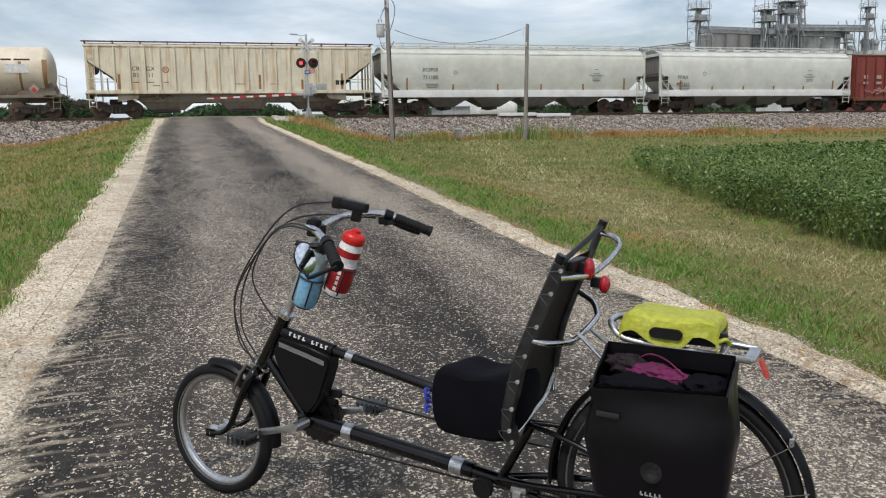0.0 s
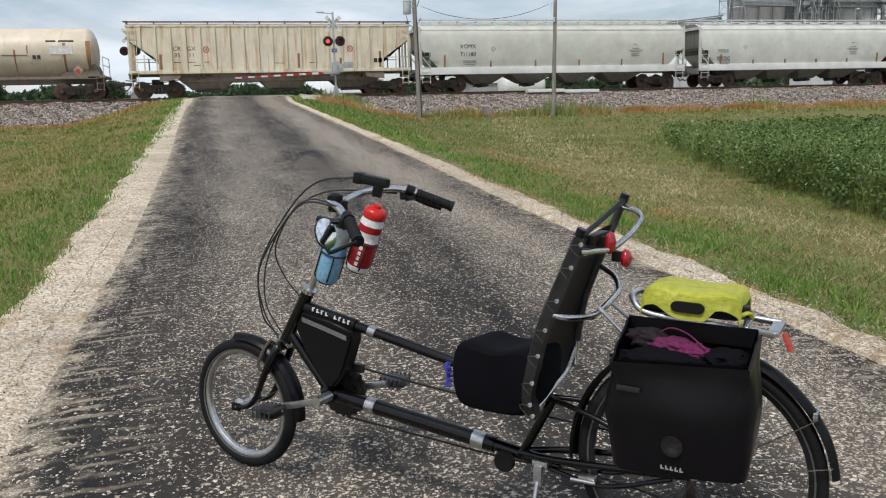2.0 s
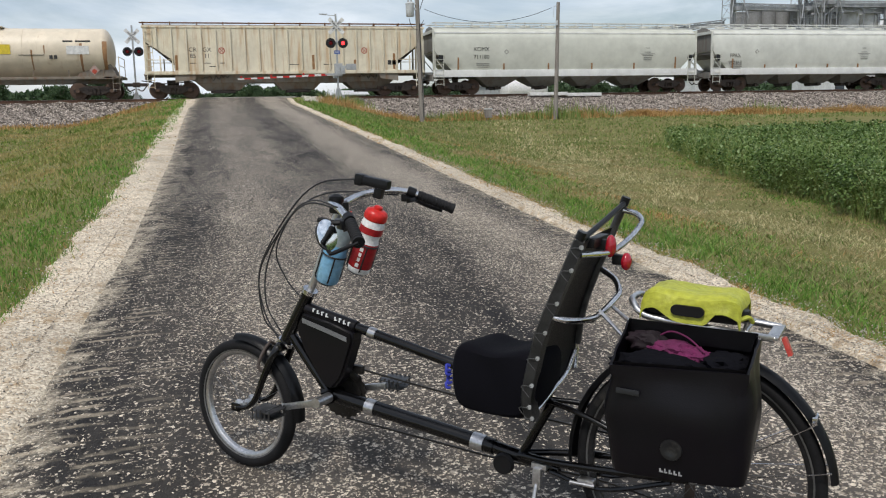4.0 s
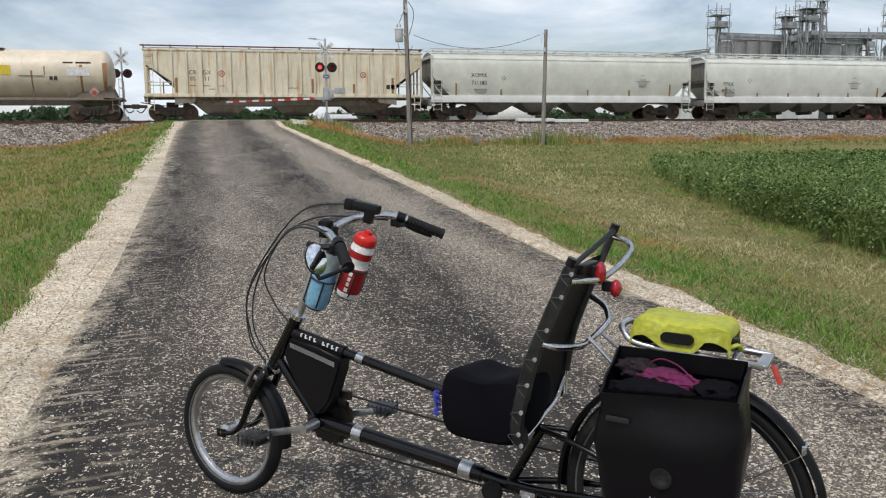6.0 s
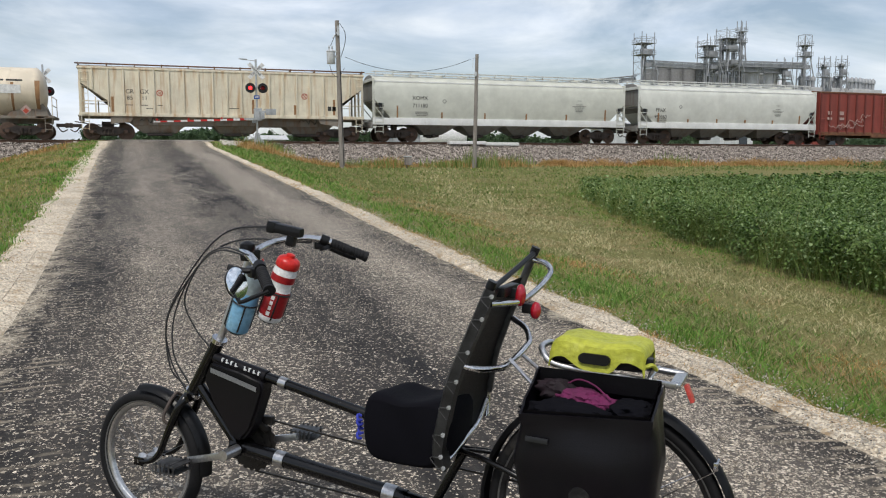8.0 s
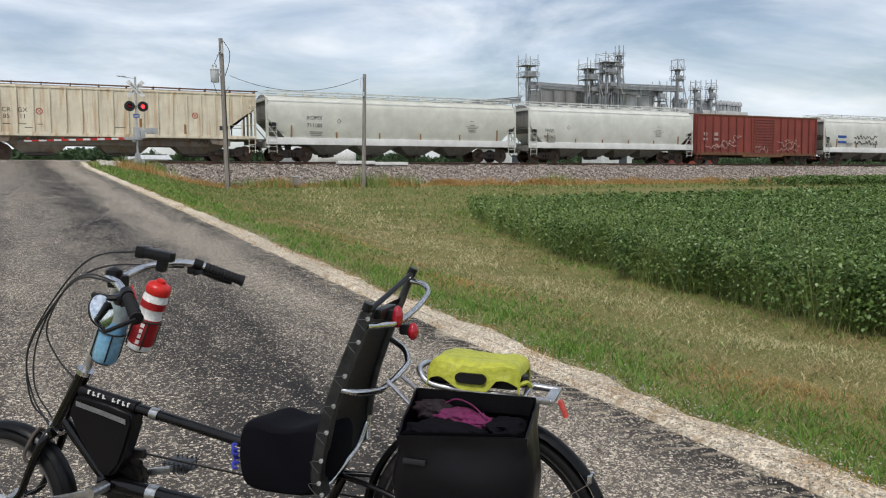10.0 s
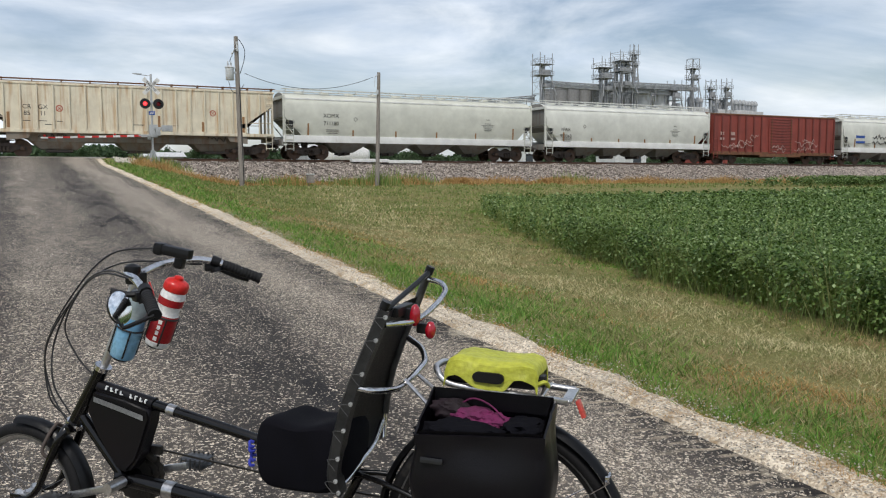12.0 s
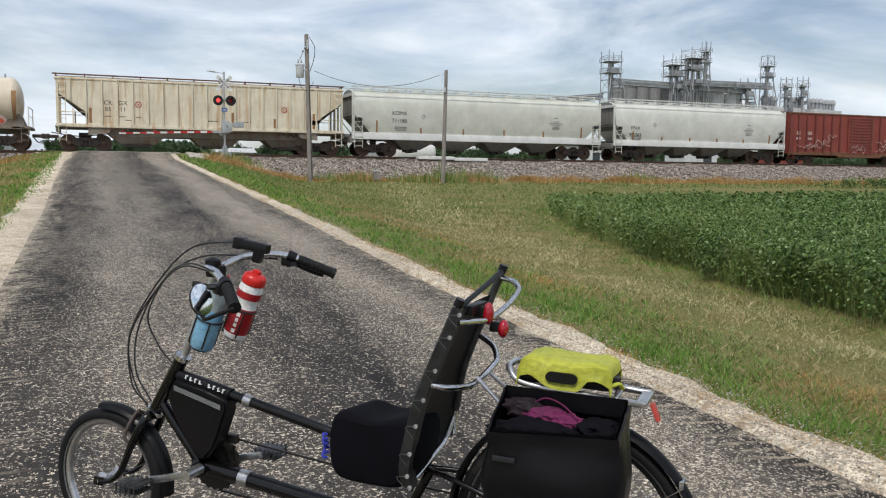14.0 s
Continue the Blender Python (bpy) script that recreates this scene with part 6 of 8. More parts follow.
    lathe(bm, [(0.0485, 0.0), (0.0485, 0.0066), (0.047, 0.0072), (0.0, 0.0072)], MIRROR, 28)
    bp_("mirror_glass", bm, M["mirror"], "bright mirror glass", bar)
    for pts in ([(1.16, -0.03, 1.112), (1.32, 0.0, 1.085), (1.46, 0.0, 0.955), (1.575, 0.0, 0.765), (1.55, 0.01, 0.62), (1.475, 0.015, 0.515)],
                [(1.10, -0.18, 1.05), (1.30, -0.05, 1.055), (1.43, 0.0, 0.97), (1.535, 0.0, 0.80), (1.53, 0.02, 0.65), (1.46, 0.02, 0.545)],
                [(1.12, 0.16, 1.03), (1.28, 0.10, 1.03), (1.42, 0.04, 0.95), (1.555, 0.02, 0.77), (1.545, 0.02, 0.60), (1.49, 0.0, 0.525)],
                [(1.10, 0.18, 1.035), (1.24, 0.12, 1.045), (1.38, 0.05, 0.99), (1.465, 0.04, 0.85), (1.43, 0.03, 0.75), (1.372, 0.02, 0.685)]):
        bp_("cable", pipe(B(), pts, 0.0030, 8, 8), M["black"], "looping black control cable")
    bm = B()
    pipe(bm, [(1.19, -0.02, 1.0), (1.17, -0.015, 0.94), (1.21, 0.0, 0.87)], 0.003, 6)
    bp_("cable", bm, M["red_plastic"], "thin red lead")


handlebar()


def seat():
    """Cushion in stretch cover, mesh sling back laced to a bent tube frame, support hoop."""
    bm = B()
    prof = [(0.662, 0.640), (0.690, 0.615), (0.690, 0.500), (0.672, 0.455), (0.63, 0.445), (0.53, 0.445), (0.45, 0.455), (0.435, 0.54), (0.44, 0.640), (0.50, 0.636), (0.55, 0.622), (0.605, 0.624)]
    rings = []
    for y, k in ((-0.100, 0.74), (-0.090, 0.86), (-0.06, 0.93), (0.02, 0.985), (0.12, 1.0), (0.150, 0.95), (0.160, 0.84)):
        cx, cz = 0.58, 0.53
        rings.append([bm.verts.new((cx + (u - cx) * k, y, cz + (v - cz) * k + (0.012 * abs(y) / 0.15))) for u, v in prof])
    n = len(prof)
    for u, v in zip(rings, rings[1:]):
        for k in range(n):
            bm.faces.new((u[k], u[(k + 1) % n], v[(k + 1) % n], v[k]))
    bm.faces.new(rings[0][::-1]), bm.faces.new(rings[-1])
    bmesh.ops.recalc_face_normals(bm, faces=bm.faces)
    bmesh.ops.subdivide_edges(bm, edges=bm.edges, cuts=2, smooth=0.6, use_grid_fill=True)
    for _ in range(5):
        bmesh.ops.smooth_vert(bm, verts=bm.verts, factor=0.5, use_axis_x=True, use_axis_y=True, use_axis_z=True)
    bmesh.ops.transform(bm, matrix=Matrix.Translation((0.565, 0.03, 0.54)) @ Matrix.Diagonal((1.07, 1.05, 1.08, 1)) @ Matrix.Translation((-0.565, -0.03, -0.54)), verts=bm.verts)
    bp_("seat_cushion", bm, M["lycra"], "black padded seat base in a stretch cover")
    left = [(0.440, 0.165, 0.470), (0.452, 0.168, 0.53), (0.432, 0.168, 0.66), (0.405, 0.168, 0.76), (0.345, 0.165, 0.92), (0.315, 0.162, 1.0)]
    right = [(0.417, -0.150, 0.545), (0.420, -0.165, 0.62), (0.405, -0.168, 0.74), (0.375, -0.168, 0.84), (0.325, -0.166, 0.98), (0.292, -0.164, 1.072)]
    bm = B()
    pipe(bm, [(0.42, -0.15, 0.60), (0.43, -0.10, 0.535), (0.437, 0.0, 0.505), (0.44, 0.12, 0.474)] + left, 0.0095, 10)
    pipe(bm, right, 0.0095, 10)
    fr = bp_("seat_frame", bm, M["chrome"], "bent bright steel seat tube")
    for p, q in ((left[-1], (0.306, 0.162, 1.022)), (right[-1], (0.284, -0.164, 1.094))):
        bp_("end_cap", rod(B(), p, q, 0.014, seg=14), M["black_plastic"], "black rubber end cap", fr)
    bm = B()
    Lp, Rp = smooth_path(left, 5), smooth_path(right, 5)
    rows = []
    for a_, b_ in list(zip(Lp, Rp))[:-4]:
        rows.append([bm.verts.new(a_.lerp(b_, k / 10) + Vector((0.022, 0, 0.004)) * (1 - (2 * k / 10 - 1) ** 2)) for k in range(11)])
    for u, v in zip(rows, rows[1:]):
        for k in range(10):
            bm.faces.new((u[k], u[k + 1], v[k + 1], v[k]))
    bmesh.ops.solidify(bm, geom=bm.faces, thickness=0.004)
    bp_("sling", bm, M["sling"], "black mesh sling laced to the frame")
    bm = B()
    rows = []
    for a_, b_ in zip(Lp, Rp):
        c = a_.lerp(b_, 0.12)
        rows.append([bm.verts.new(a_ + Vector(q)) for q in ((0.013, 0.004, 0.002), (0.007, 0.0125, 0.0), (-0.007, 0.0135, -0.002), (-0.021, 0.012, -0.006))] + [bm.verts.new(c + Vector((-0.016, 0.0, -0.006)))])
    for u, v in zip(rows, rows[1:]):
        for k in range(4):
            bm.faces.new((u[k], u[k + 1], v[k + 1], v[k]))
    bmesh.ops.solidify(bm, geom=bm.faces, thickness=0.003)
    bp_("sling_edge", bm, M["webbing"], "dark grey webbing edge of the sling")
    bp_("sling_edge", pipe(B(), right[1:], 0.0125, 10), M["webbing"], "dark grey webbing edge of the sling")
    for k in range(8):
        p = Lp[1 + int((len(Lp) - 3) * k / 7)]
        bm = B()
        rod(bm, p + Vector((-0.018, 0.012, -0.005)), p + Vector((-0.018, 0.0175, -0.005)), 0.0062, seg=12)
        bp_("grommet", bm, M["silver"], "bright grommet", fr)
    for k in range(8):
        p = Lp[1 + int((len(Lp) - 3) * k / 7)]
        bm = B()
        pipe(bm, [p + Vector((-0.018, 0.02, -0.005)), p + Vector((0.014, 0.014, -0.012)), p + Vector((-0.012, 0.016, -0.04))], 0.0011, 5, 4)
        bp_("lacing", bm, M["spoke"], "thin lacing cord", fr)
    bm = B()
    pipe(bm, [(0.385, 0.166, 0.775), (0.345, 0.15, 0.768), (0.304, 0.095, 0.764), (0.288, 0.055, 0.768), (0.270, -0.065, 0.804), (0.274, -0.10, 0.822), (0.300, -0.138, 0.845), (0.35, -0.166, 0.865)], 0.0095, 10, 4)
    bp_("support_hoop", bm, M["chrome"], "bent steel support hoop behind the seat")
    bm = B()
    pipe(bm, [(0.297, -0.164, 1.055), (0.250, -0.152, 1.048), (0.226, -0.128, 1.034), (0.220, -0.095, 1.018), (0.232, -0.02, 0.985), (0.262, 0.05, 0.956), (0.315, 0.15, 0.955)], 0.0085, 10, 4)
    bp_("top_loop", bm, M["chrome"], "bent steel loop at the top of the seat")
    for s in (-1, 1):
        bm = B()
        rod(bm, (0.285, s * 0.05, 0.785), (0.165, s * 0.07, 0.690), 0.006, seg=8)
        rod(bm, (0.165, s * 0.07, 0.690), (0.03, s * 0.072, 0.40), 0.006, seg=8)
        box(bm, (0.168, s * 0.07, 0.695), (0.03, 0.02, 0.03), bevel=0.004)
        bp_("seat_stay_rod", bm, M["alu"], "thin adjustable seat stay")
    bm = B()
    box(bm, (0.30, 0.05, 0.985), (0.03, 0.14, 0.028), bevel=0.008)
    pipe(bm, [(0.31, 0.15, 1.0), (0.30, 0.0, 1.035), (0.288, -0.15, 1.075)], 0.008, 8)
    bp_("top_pad", bm, M["black_plastic"])
    for p, sz, face_ in (((0.262, 0.045, 0.972), 0.024, 0.35), ((0.228, 0.0, 0.925), 0.026, 0.0)):
        bm = B()
        box(bm, (p[0] + 0.02, p[1], p[2] + 0.004), (0.04, 0.028, 0.03), bevel=0.008)
        tl = bp_("tail_lamp", bm, M["black_plastic"], "small clip-on tail lamp")
        bm = B()
        bmesh.ops.create_uvsphere(bm, u_segments=18, v_segments=12, radius=1.0)
        bmesh.ops.transform(bm, matrix=Matrix.Translation(p) @ Matrix.Diagonal((0.016, sz * 0.8, sz * (1.35 if face_ else 1.0), 1)), verts=bm.verts)
        bp_("lens", bm, M["red_lens"], "red plastic lens", tl)
    bm = B()
    r = random.Random(2)
    for k in range(5):
        c = Vector((0.738, 0.125 + r.uniform(-0.006, 0.006), 0.572 - 0.014 * k))
        pipe(bm, [c, c + Vector((0.008, 0.008, 0.004)), c + Vector((0.004, 0.013, -0.009)), c + Vector((-0.003, 0.003, -0.012))], 0.0045, 6, 4)
    bmesh.ops.translate(bm, vec=(-0.026, 0.012, 0.004), verts=bm.verts)
    bp_("ribbon", bm, M["blue_tie"], "knotted blue ribbon")


seat()


def rack():
    bm = B()
    pipe(bm, [(-0.19, 0.075, 0.775), (0.0, 0.082, 0.785), (0.14, 0.082, 0.795), (0.188, 0.055, 0.825), (0.195, 0.0, 0.83), (0.188, -0.055, 0.825), (0.14, -0.082, 0.795), (0.0, -0.082, 0.785), (-0.19, -0.075, 0.775)], 0.0095, 10)
    for y in (-0.075, 0.075):
        rod(bm, (0.09, y, 0.79), (0.01, y * 0.95, 0.37), 0.005, seg=8)
        rod(bm, (-0.10, y, 0.78), (0.0, y * 0.95, 0.37), 0.005, seg=8)
    for x in (0.12, 0.0, -0.12):
        rod(bm, (x, -0.08, 0.787), (x, 0.08, 0.787), 0.004, seg=6)
    box(bm, (-0.185, 0, 0.776), (0.03, 0.16, 0.010), bevel=0.004)
    box(bm, (-0.03, 0.086, 0.782), (0.32, 0.010, 0.015), pose(0, 0, 0, 0, -1.5, 0), bevel=0.004)
    rk = bp_("rear_rack", bm, M["alu"], "silver rear carrier rack")
    bm = B()
    box(bm, (-0.215, 0.0, 0.742), (0.012, 0.030, 0.050), pose(0, 0, 0, 0, 24, 0), bevel=0.004)
    bp_("reflector", bm, M["orange_reflect"], "small red rear reflector", rk)


rack()


def on_bike(name, label, category):
    return thing(name, label, category, BIKE)


def bulge(bm, amount, r):
    for v in bm.verts:
        v.co += Vector((r.uniform(-1, 1), r.uniform(-1, 1), r.uniform(-1, 1))) * amount


def pannier():
    p = on_bike("pannier", "open black nylon pannier hanging from the rear rack", "bag")
    r = random.Random(11)
    top = [(0.186, 0.088, 0.776), (-0.152, 0.088, 0.780), (-0.156, 0.272, 0.728), (0.172, 0.272, 0.700)]
    bot = [(0.160, 0.095, 0.412), (-0.150, 0.095, 0.430), (-0.162, 0.262, 0.432), (0.158, 0.262, 0.405)]
    top, bot = [Vector(q) for q in top], [Vector(q) for q in bot]
    bm = B()
    levels, per = 15, 11
    rings = []
    for i in range(levels):
        f = i / (levels - 1)
        ring = []
        for k in range(4):
            for j in range(per):
                q = top[k].lerp(top[(k + 1) % 4], j / per).lerp(bot[k].lerp(bot[(k + 1) % 4], j / per), f)
                c = sum(top, Vector()) / 4 * (1 - f) + sum(bot, Vector()) / 4 * f
                d = q - c
                d.z = 0
                belly = 0.020 * math.sin(math.pi * f) * sstep(0.0, 0.4, f) * (1 if j else 0.2)
                ring.append(bm.verts.new(q + d.normalized() * (belly + (0.014 * noise.noise(q * 9.0 + Vector((3, 0, 0))) + 0.007 * noise.noise(q * 24.0)) * math.sin(math.pi * min(1.0, f + 0.12)) + r.uniform(-0.0012, 0.0012))))
        rings.append(ring)
    n = 4 * per
    for u, v in zip(rings, rings[1:]):
        for k in range(n):
            bm.faces.new((u[k], v[k], v[(k + 1) % n], u[(k + 1) % n]))
    bm.faces.new(rings[-1][::-1])
    bmesh.ops.recalc_face_normals(bm, faces=bm.faces)
    soft = [v for ring in rings[2:] for v in ring]
    for _ in range(4):
        bmesh.ops.smooth_vert(bm, verts=soft, factor=0.5, use_axis_x=True, use_axis_y=True, use_axis_z=True)
    bmesh.ops.solidify(bm, geom=bm.faces, thickness=0.006)
    part("bag_body", bm, M["nylon"], p, "soft black nylon bag with creases")
    bm = B()
    for k in range(4):
        a_, b_ = top[k], top[(k + 1) % 4]
        T, l = axes(a_, b_)
        d = (b_ - a_).normalized()
        nrm = Vector((d.y, -d.x, 0)).normalized() * 0.004
        v = [bm.verts.new(q) for q in (a_ + nrm + Vector((0, 0, 0.008)), b_ + nrm + Vector((0, 0, 0.008)), b_ + nrm * 2.2 - Vector((0, 0, 0.042)), a_ + nrm * 2.2 - Vector((0, 0, 0.042)))]
        bm.faces.new(v)
    bmesh.ops.solidify(bm, geom=bm.faces, thickness=0.006)
    part("rim_band", bm, M["nylon"], p, "stiff black rim binding")
    bm = B()
    box(bm, (0.125, 0.290, 0.640), (0.060, 0.003, 0.014), pose(0, 0, 0, 8, 0, 0), bevel=0.001)
    part("reflective_patch", bm, M["fender"], p, "dull dark reflective patch")
    bm = B()
    lathe(bm, [(0.028, 0.0), (0.027, 0.003), (0.016, 0.003), (0.013, 0.0015), (0.0, 0.0015)], pose(0.008, 0.286, 0.508, -90, 0, 0), 20)
    part("worn_emblem", bm, M["fender"], p, "worn round rubber emblem")
    bm = B()
    for k in range(5):
        box(bm, (0.034 - 0.012 * k, 0.2765, 0.446), (0.0035, 0.003, 0.010)), box(bm, (0.031 - 0.012 * k, 0.2765, 0.4425), (0.007, 0.003, 0.003))
    part("print_bar", bm, M["grey_trim"], p, "small pale printed mark")
    c = on_bike("folded_cloth", "crumpled magenta and black cloth stuffed in the pannier", "cloth")
    for nm, mt, cx, cy, cz, sx, sy, sz, sd in (("magenta_fold", M["magenta"], 0.045, 0.150, 0.728, 0.060, 0.045, 0.024, 1), ("magenta_fold", M["magenta"], -0.005, 0.165, 0.722, 0.045, 0.042, 0.022, 2),
                                               ("black_fold", M["lycra"], 0.06, 0.215, 0.695, 0.11, 0.05, 0.035, 3), ("black_fold", M["lycra"], -0.09, 0.17, 0.715, 0.06, 0.07, 0.026, 4), ("black_fold", M["lycra"], 0.02, 0.18, 0.66, 0.14, 0.075, 0.05, 5),
                                               ("purple_fold", M["purple_nylon"], 0.12, 0.13, 0.735, 0.05, 0.035, 0.03, 6)):
        bm = B()
        bmesh.ops.create_icosphere(bm, subdivisions=4, radius=1.0)
        for v in bm.verts:
            q = v.co * 2.2 + Vector((sd * 3.1, 0, 0))
            v.co *= 1 + 0.34 * noise.noise(q) + 0.22 * abs(noise.noise(q * 2.3))
            v.co = Vector((v.co.x * sx + cx, v.co.y * sy + cy, v.co.z * sz + cz))
        part(nm, bm, mt, c)
    bm = B()
    pipe(bm, [(0.10, 0.12, 0.75), (0.06, 0.13, 0.772), (0.01, 0.15, 0.765), (-0.04, 0.19, 0.742)], 0.0025, 6)
    part("drawcord", bm, M["magenta"], c)


pannier()


def trunk_bag():
    t = on_bike("rack_bag", "black rack-top bag under a lime rain cover", "bag")
    bm = B()
    box(bm, (0.028, 0.0, 0.822), (0.262, 0.15, 0.055), bevel=0.018)
    part("bag_base", bm, M["nylon"], t, "black bag underneath the cover")
    bm = B()
    r = random.Random(5)
    nx, ny = 26, 17
    rows = []
    for i in range(nx + 1):
        u = i / nx
        x = 0.152 - 0.252 * u
        row = []
        for k in range(ny + 1):
            q = -1 + 2 * k / ny
            y = 0.092 * math.copysign(min(1, abs(q) * 1.55), q)
            endf = min(1.0, min(u, 1 - u) * 7) ** 0.5
            hang = max(0.0, abs(q) - 0.58) / 0.42
            low = 0.0
            if q > 0:
                # the flap hangs lower in the middle of the near side
                low = 0.034 * sstep(0.10, 0.40, u) * (1 - sstep(0.66, 0.78, u))
            z = 0.862 + 0.008 * endf - (0.044 + low) * hang + 0.004 * math.sin(7 * u + 0.6) * (1 - hang) - 0.008 * (1 - endf)
            wob = 0.005 * noise.noise(Vector((x * 26, y * 26, z * 40)))
            row.append(bm.verts.new((x, y * (0.86 + 0.14 * endf) + wob + 0.010 * hang * (1 if q > 0 else -1), z + wob)))
        rows.append(row)
    for u, v in zip(rows, rows[1:]):
        for k in range(ny):
            bm.faces.new((u[k], u[k + 1], v[k + 1], v[k]))
    for row in (rows[0], rows[-1]):
        s = 1 if row is rows[0] else -1
        ext = [bm.verts.new(v.co + Vector((s * 0.006, 0, -0.022))) for v in row]
        for k in range(ny):
            bm.faces.new((row[k], row[k + 1], ext[k + 1], ext[k]))
    bmesh.ops.recalc_face_normals(bm, faces=bm.faces)
    bmesh.ops.solidify(bm, geom=bm.faces, thickness=0.004)
    cover = part("rain_cover", bm, M["lime"], t, "lime yellow fabric rain cover")
    bm = B()
    n = 28
    out = []
    for k in range(n):
        a_ = 2 * math.pi * k / n
        cx = 0.026 if math.cos(a_) > 0 else -0.026
        out.append((0.028 + cx + 0.018 * math.cos(a_), 0.826 + 0.0145 * math.sin(a_)))
    prism(bm, out, "y", 0.090, 0.1065)
    part("handle_opening", bm, M["black_plastic"], cover, "oval dark handle opening", smooth=False)
    bm = B()
    box(bm, (-0.112, 0.05, 0.822), (0.022, 0.035, 0.03), bevel=0.008)
    part("buckle", bm, M["black_plastic"], t)
    bm = B()
    pipe(bm, [(-0.10, 0.075, 0.812), (-0.122, 0.07, 0.822), (-0.130, 0.05, 0.806)], 0.006, 6)
    part("strap_end", bm, M["lime"], t)


trunk_bag()


def frame_bag():
    f = on_bike("frame_bag", "black triangular frame bag with grey tape", "bag")
    bm = B()
    out = [(1.358, 0.640), (1.245, 0.622), (1.148, 0.598), (1.142, 0.565), (1.172, 0.470), (1.192, 0.420), (1.230, 0.378), (1.268, 0.385), (1.352, 0.500), (1.388, 0.575)]
    prism(bm, out, "y", -0.030, 0.036)
    bmesh.ops.bevel(bm, geom=bm.edges, offset=0.010, segments=3, affect="EDGES")
    part("bag_body", bm, M["nylon"], f, "black nylon body")
    bm = B()
    pts = [(1.352, 0.041, 0.612), (1.25, 0.042, 0.590), (1.165, 0.041, 0.569)]
    for a_, b_ in zip(pts, pts[1:]):
        d = Vector((0, 0, 0.0085))
        v = [bm.verts.new(Vector(q) + e) for q, e in ((a_, d), (b_, d), (b_, -d), (a_, -d))]
        bm.faces.new(v)
    bmesh.ops.solidify(bm, geom=bm.faces, thickness=0.002)
    part("zip_tape", bm, M["grey_trim"], f, "grey reflective zip tape")
    bm = B()
    for k in range(9):
        x = 1.318 - 0.0185 * k
        if k == 4:
            continue
        box(bm, (x, 0.0222, 0.648 - 0.0036 * k), (0.0050, 0.003, 0.013), pose(0, 0, 0, 0, -10, 0)), box(bm, (x - 0.004, 0.0222, 0.6535 - 0.0036 * k - 0.010 * (k % 2)), (0.0075, 0.003, 0.0032), pose(0, 0, 0, 0, -10, 0))
    part("print_bar", bm, M["white_plastic"], f, "row of pale printed bars")
    bm = B()
    rod(bm, (1.360, 0, 0.6455), (1.150, 0, 0.6065), 0.0215, seg=18)
    part("tube_sleeve", bm, M["nylon"], f, "padded sleeve round the tube")


frame_bag()


def bottle(name, label, top, bottom, r, bands, y, cap):
    """bands: (share from the base, radius share, material)."""
    p0, p1 = Vector((bottom[0], y, bottom[1])), Vector((top[0], y, top[1]))
    l = (p1 - p0).length
    b_ = thing(name, label, "bottle", BIKE @ Matrix.Translation(p0) @ (p1 - p0).to_track_quat("Z", "Y").to_matrix().to_4x4())
    for nm, f0, f1, prof, mt in bands:
        bm = B()
        lathe(bm, [(r * q, l * (f0 + (f1 - f0) * k)) for k, q in prof], None, 30)
        part(nm, bm, mt, b_)
    return b_


straight = [(0, 0.97), (0.03, 1.0), (0.97, 1.0), (1, 0.97)]
bt = bottle("water_bottle", "red and white sports water bottle in a wire cage", (1.064, 1.028), (1.148, 0.804), 0.0400, [
    ("base", 0.0, 0.08, [(0, 0.86), (0.3, 0.97), (1, 1.0)], M["white_plastic"]),
    ("label_sleeve", 0.08, 0.46, straight, M["red_dark"]),
    ("waist", 0.46, 0.60, [(0, 0.98), (0.35, 0.90), (0.65, 0.90), (1, 0.98)], M["white_plastic"]),
    ("label_band", 0.60, 0.70, straight, M["red_dark"]),
    ("shoulder", 0.70, 0.80, [(0, 0.99), (0.5, 0.97), (1, 0.88)], M["white_plastic"]),
    ("cap", 0.80, 1.0, [(0, 0.94), (0.08, 0.99), (0.45, 0.97), (0.62, 0.86), (0.74, 0.62), (0.78, 0.38), (0.95, 0.36), (1, 0.24), (1, 0.0)], M["red_plastic"])], 0.0, None)
bm = B()
for k, (w_, z_) in enumerate(((0.012, 0.022), (0.010, 0.042), (0.010, 0.060), (0.012, 0.079))):
    box(bm, (0.0, 0.0, 0), (0.003, w_, 0.013), pose(0, 0, 0, 0, 0, 0))
    bmesh.ops.transform(bm, matrix=pose(0, 0, 0, 0, 0, 196) @ Matrix.Translation((0.0393, 0, z_ + 0.01)), verts=bm.verts[-8:])
part("print_bar", bm, M["white_plastic"], bt, "pale printed bars")
bl = bottle("water_bottle", "milky blue water bottle in a wire cage", (1.174, 0.978), (1.250, 0.762), 0.0400, [
    ("base", 0.0, 0.62, [(0, 0.86), (0.04, 0.97), (0.3, 1.0), (0.94, 1.0), (1, 0.97)], M["blue_plastic"]),
    ("shoulder", 0.62, 0.88, [(0, 0.97), (0.3, 0.98), (0.8, 0.94), (1, 0.8)], M["clear_plastic"]),
    ("cap", 0.88, 1.05, [(0, 0.8), (0.1, 0.86), (0.5, 0.8), (0.7, 0.45), (1, 0.4), (1, 0.0)], M["grey_trim"])], 0.038, None)


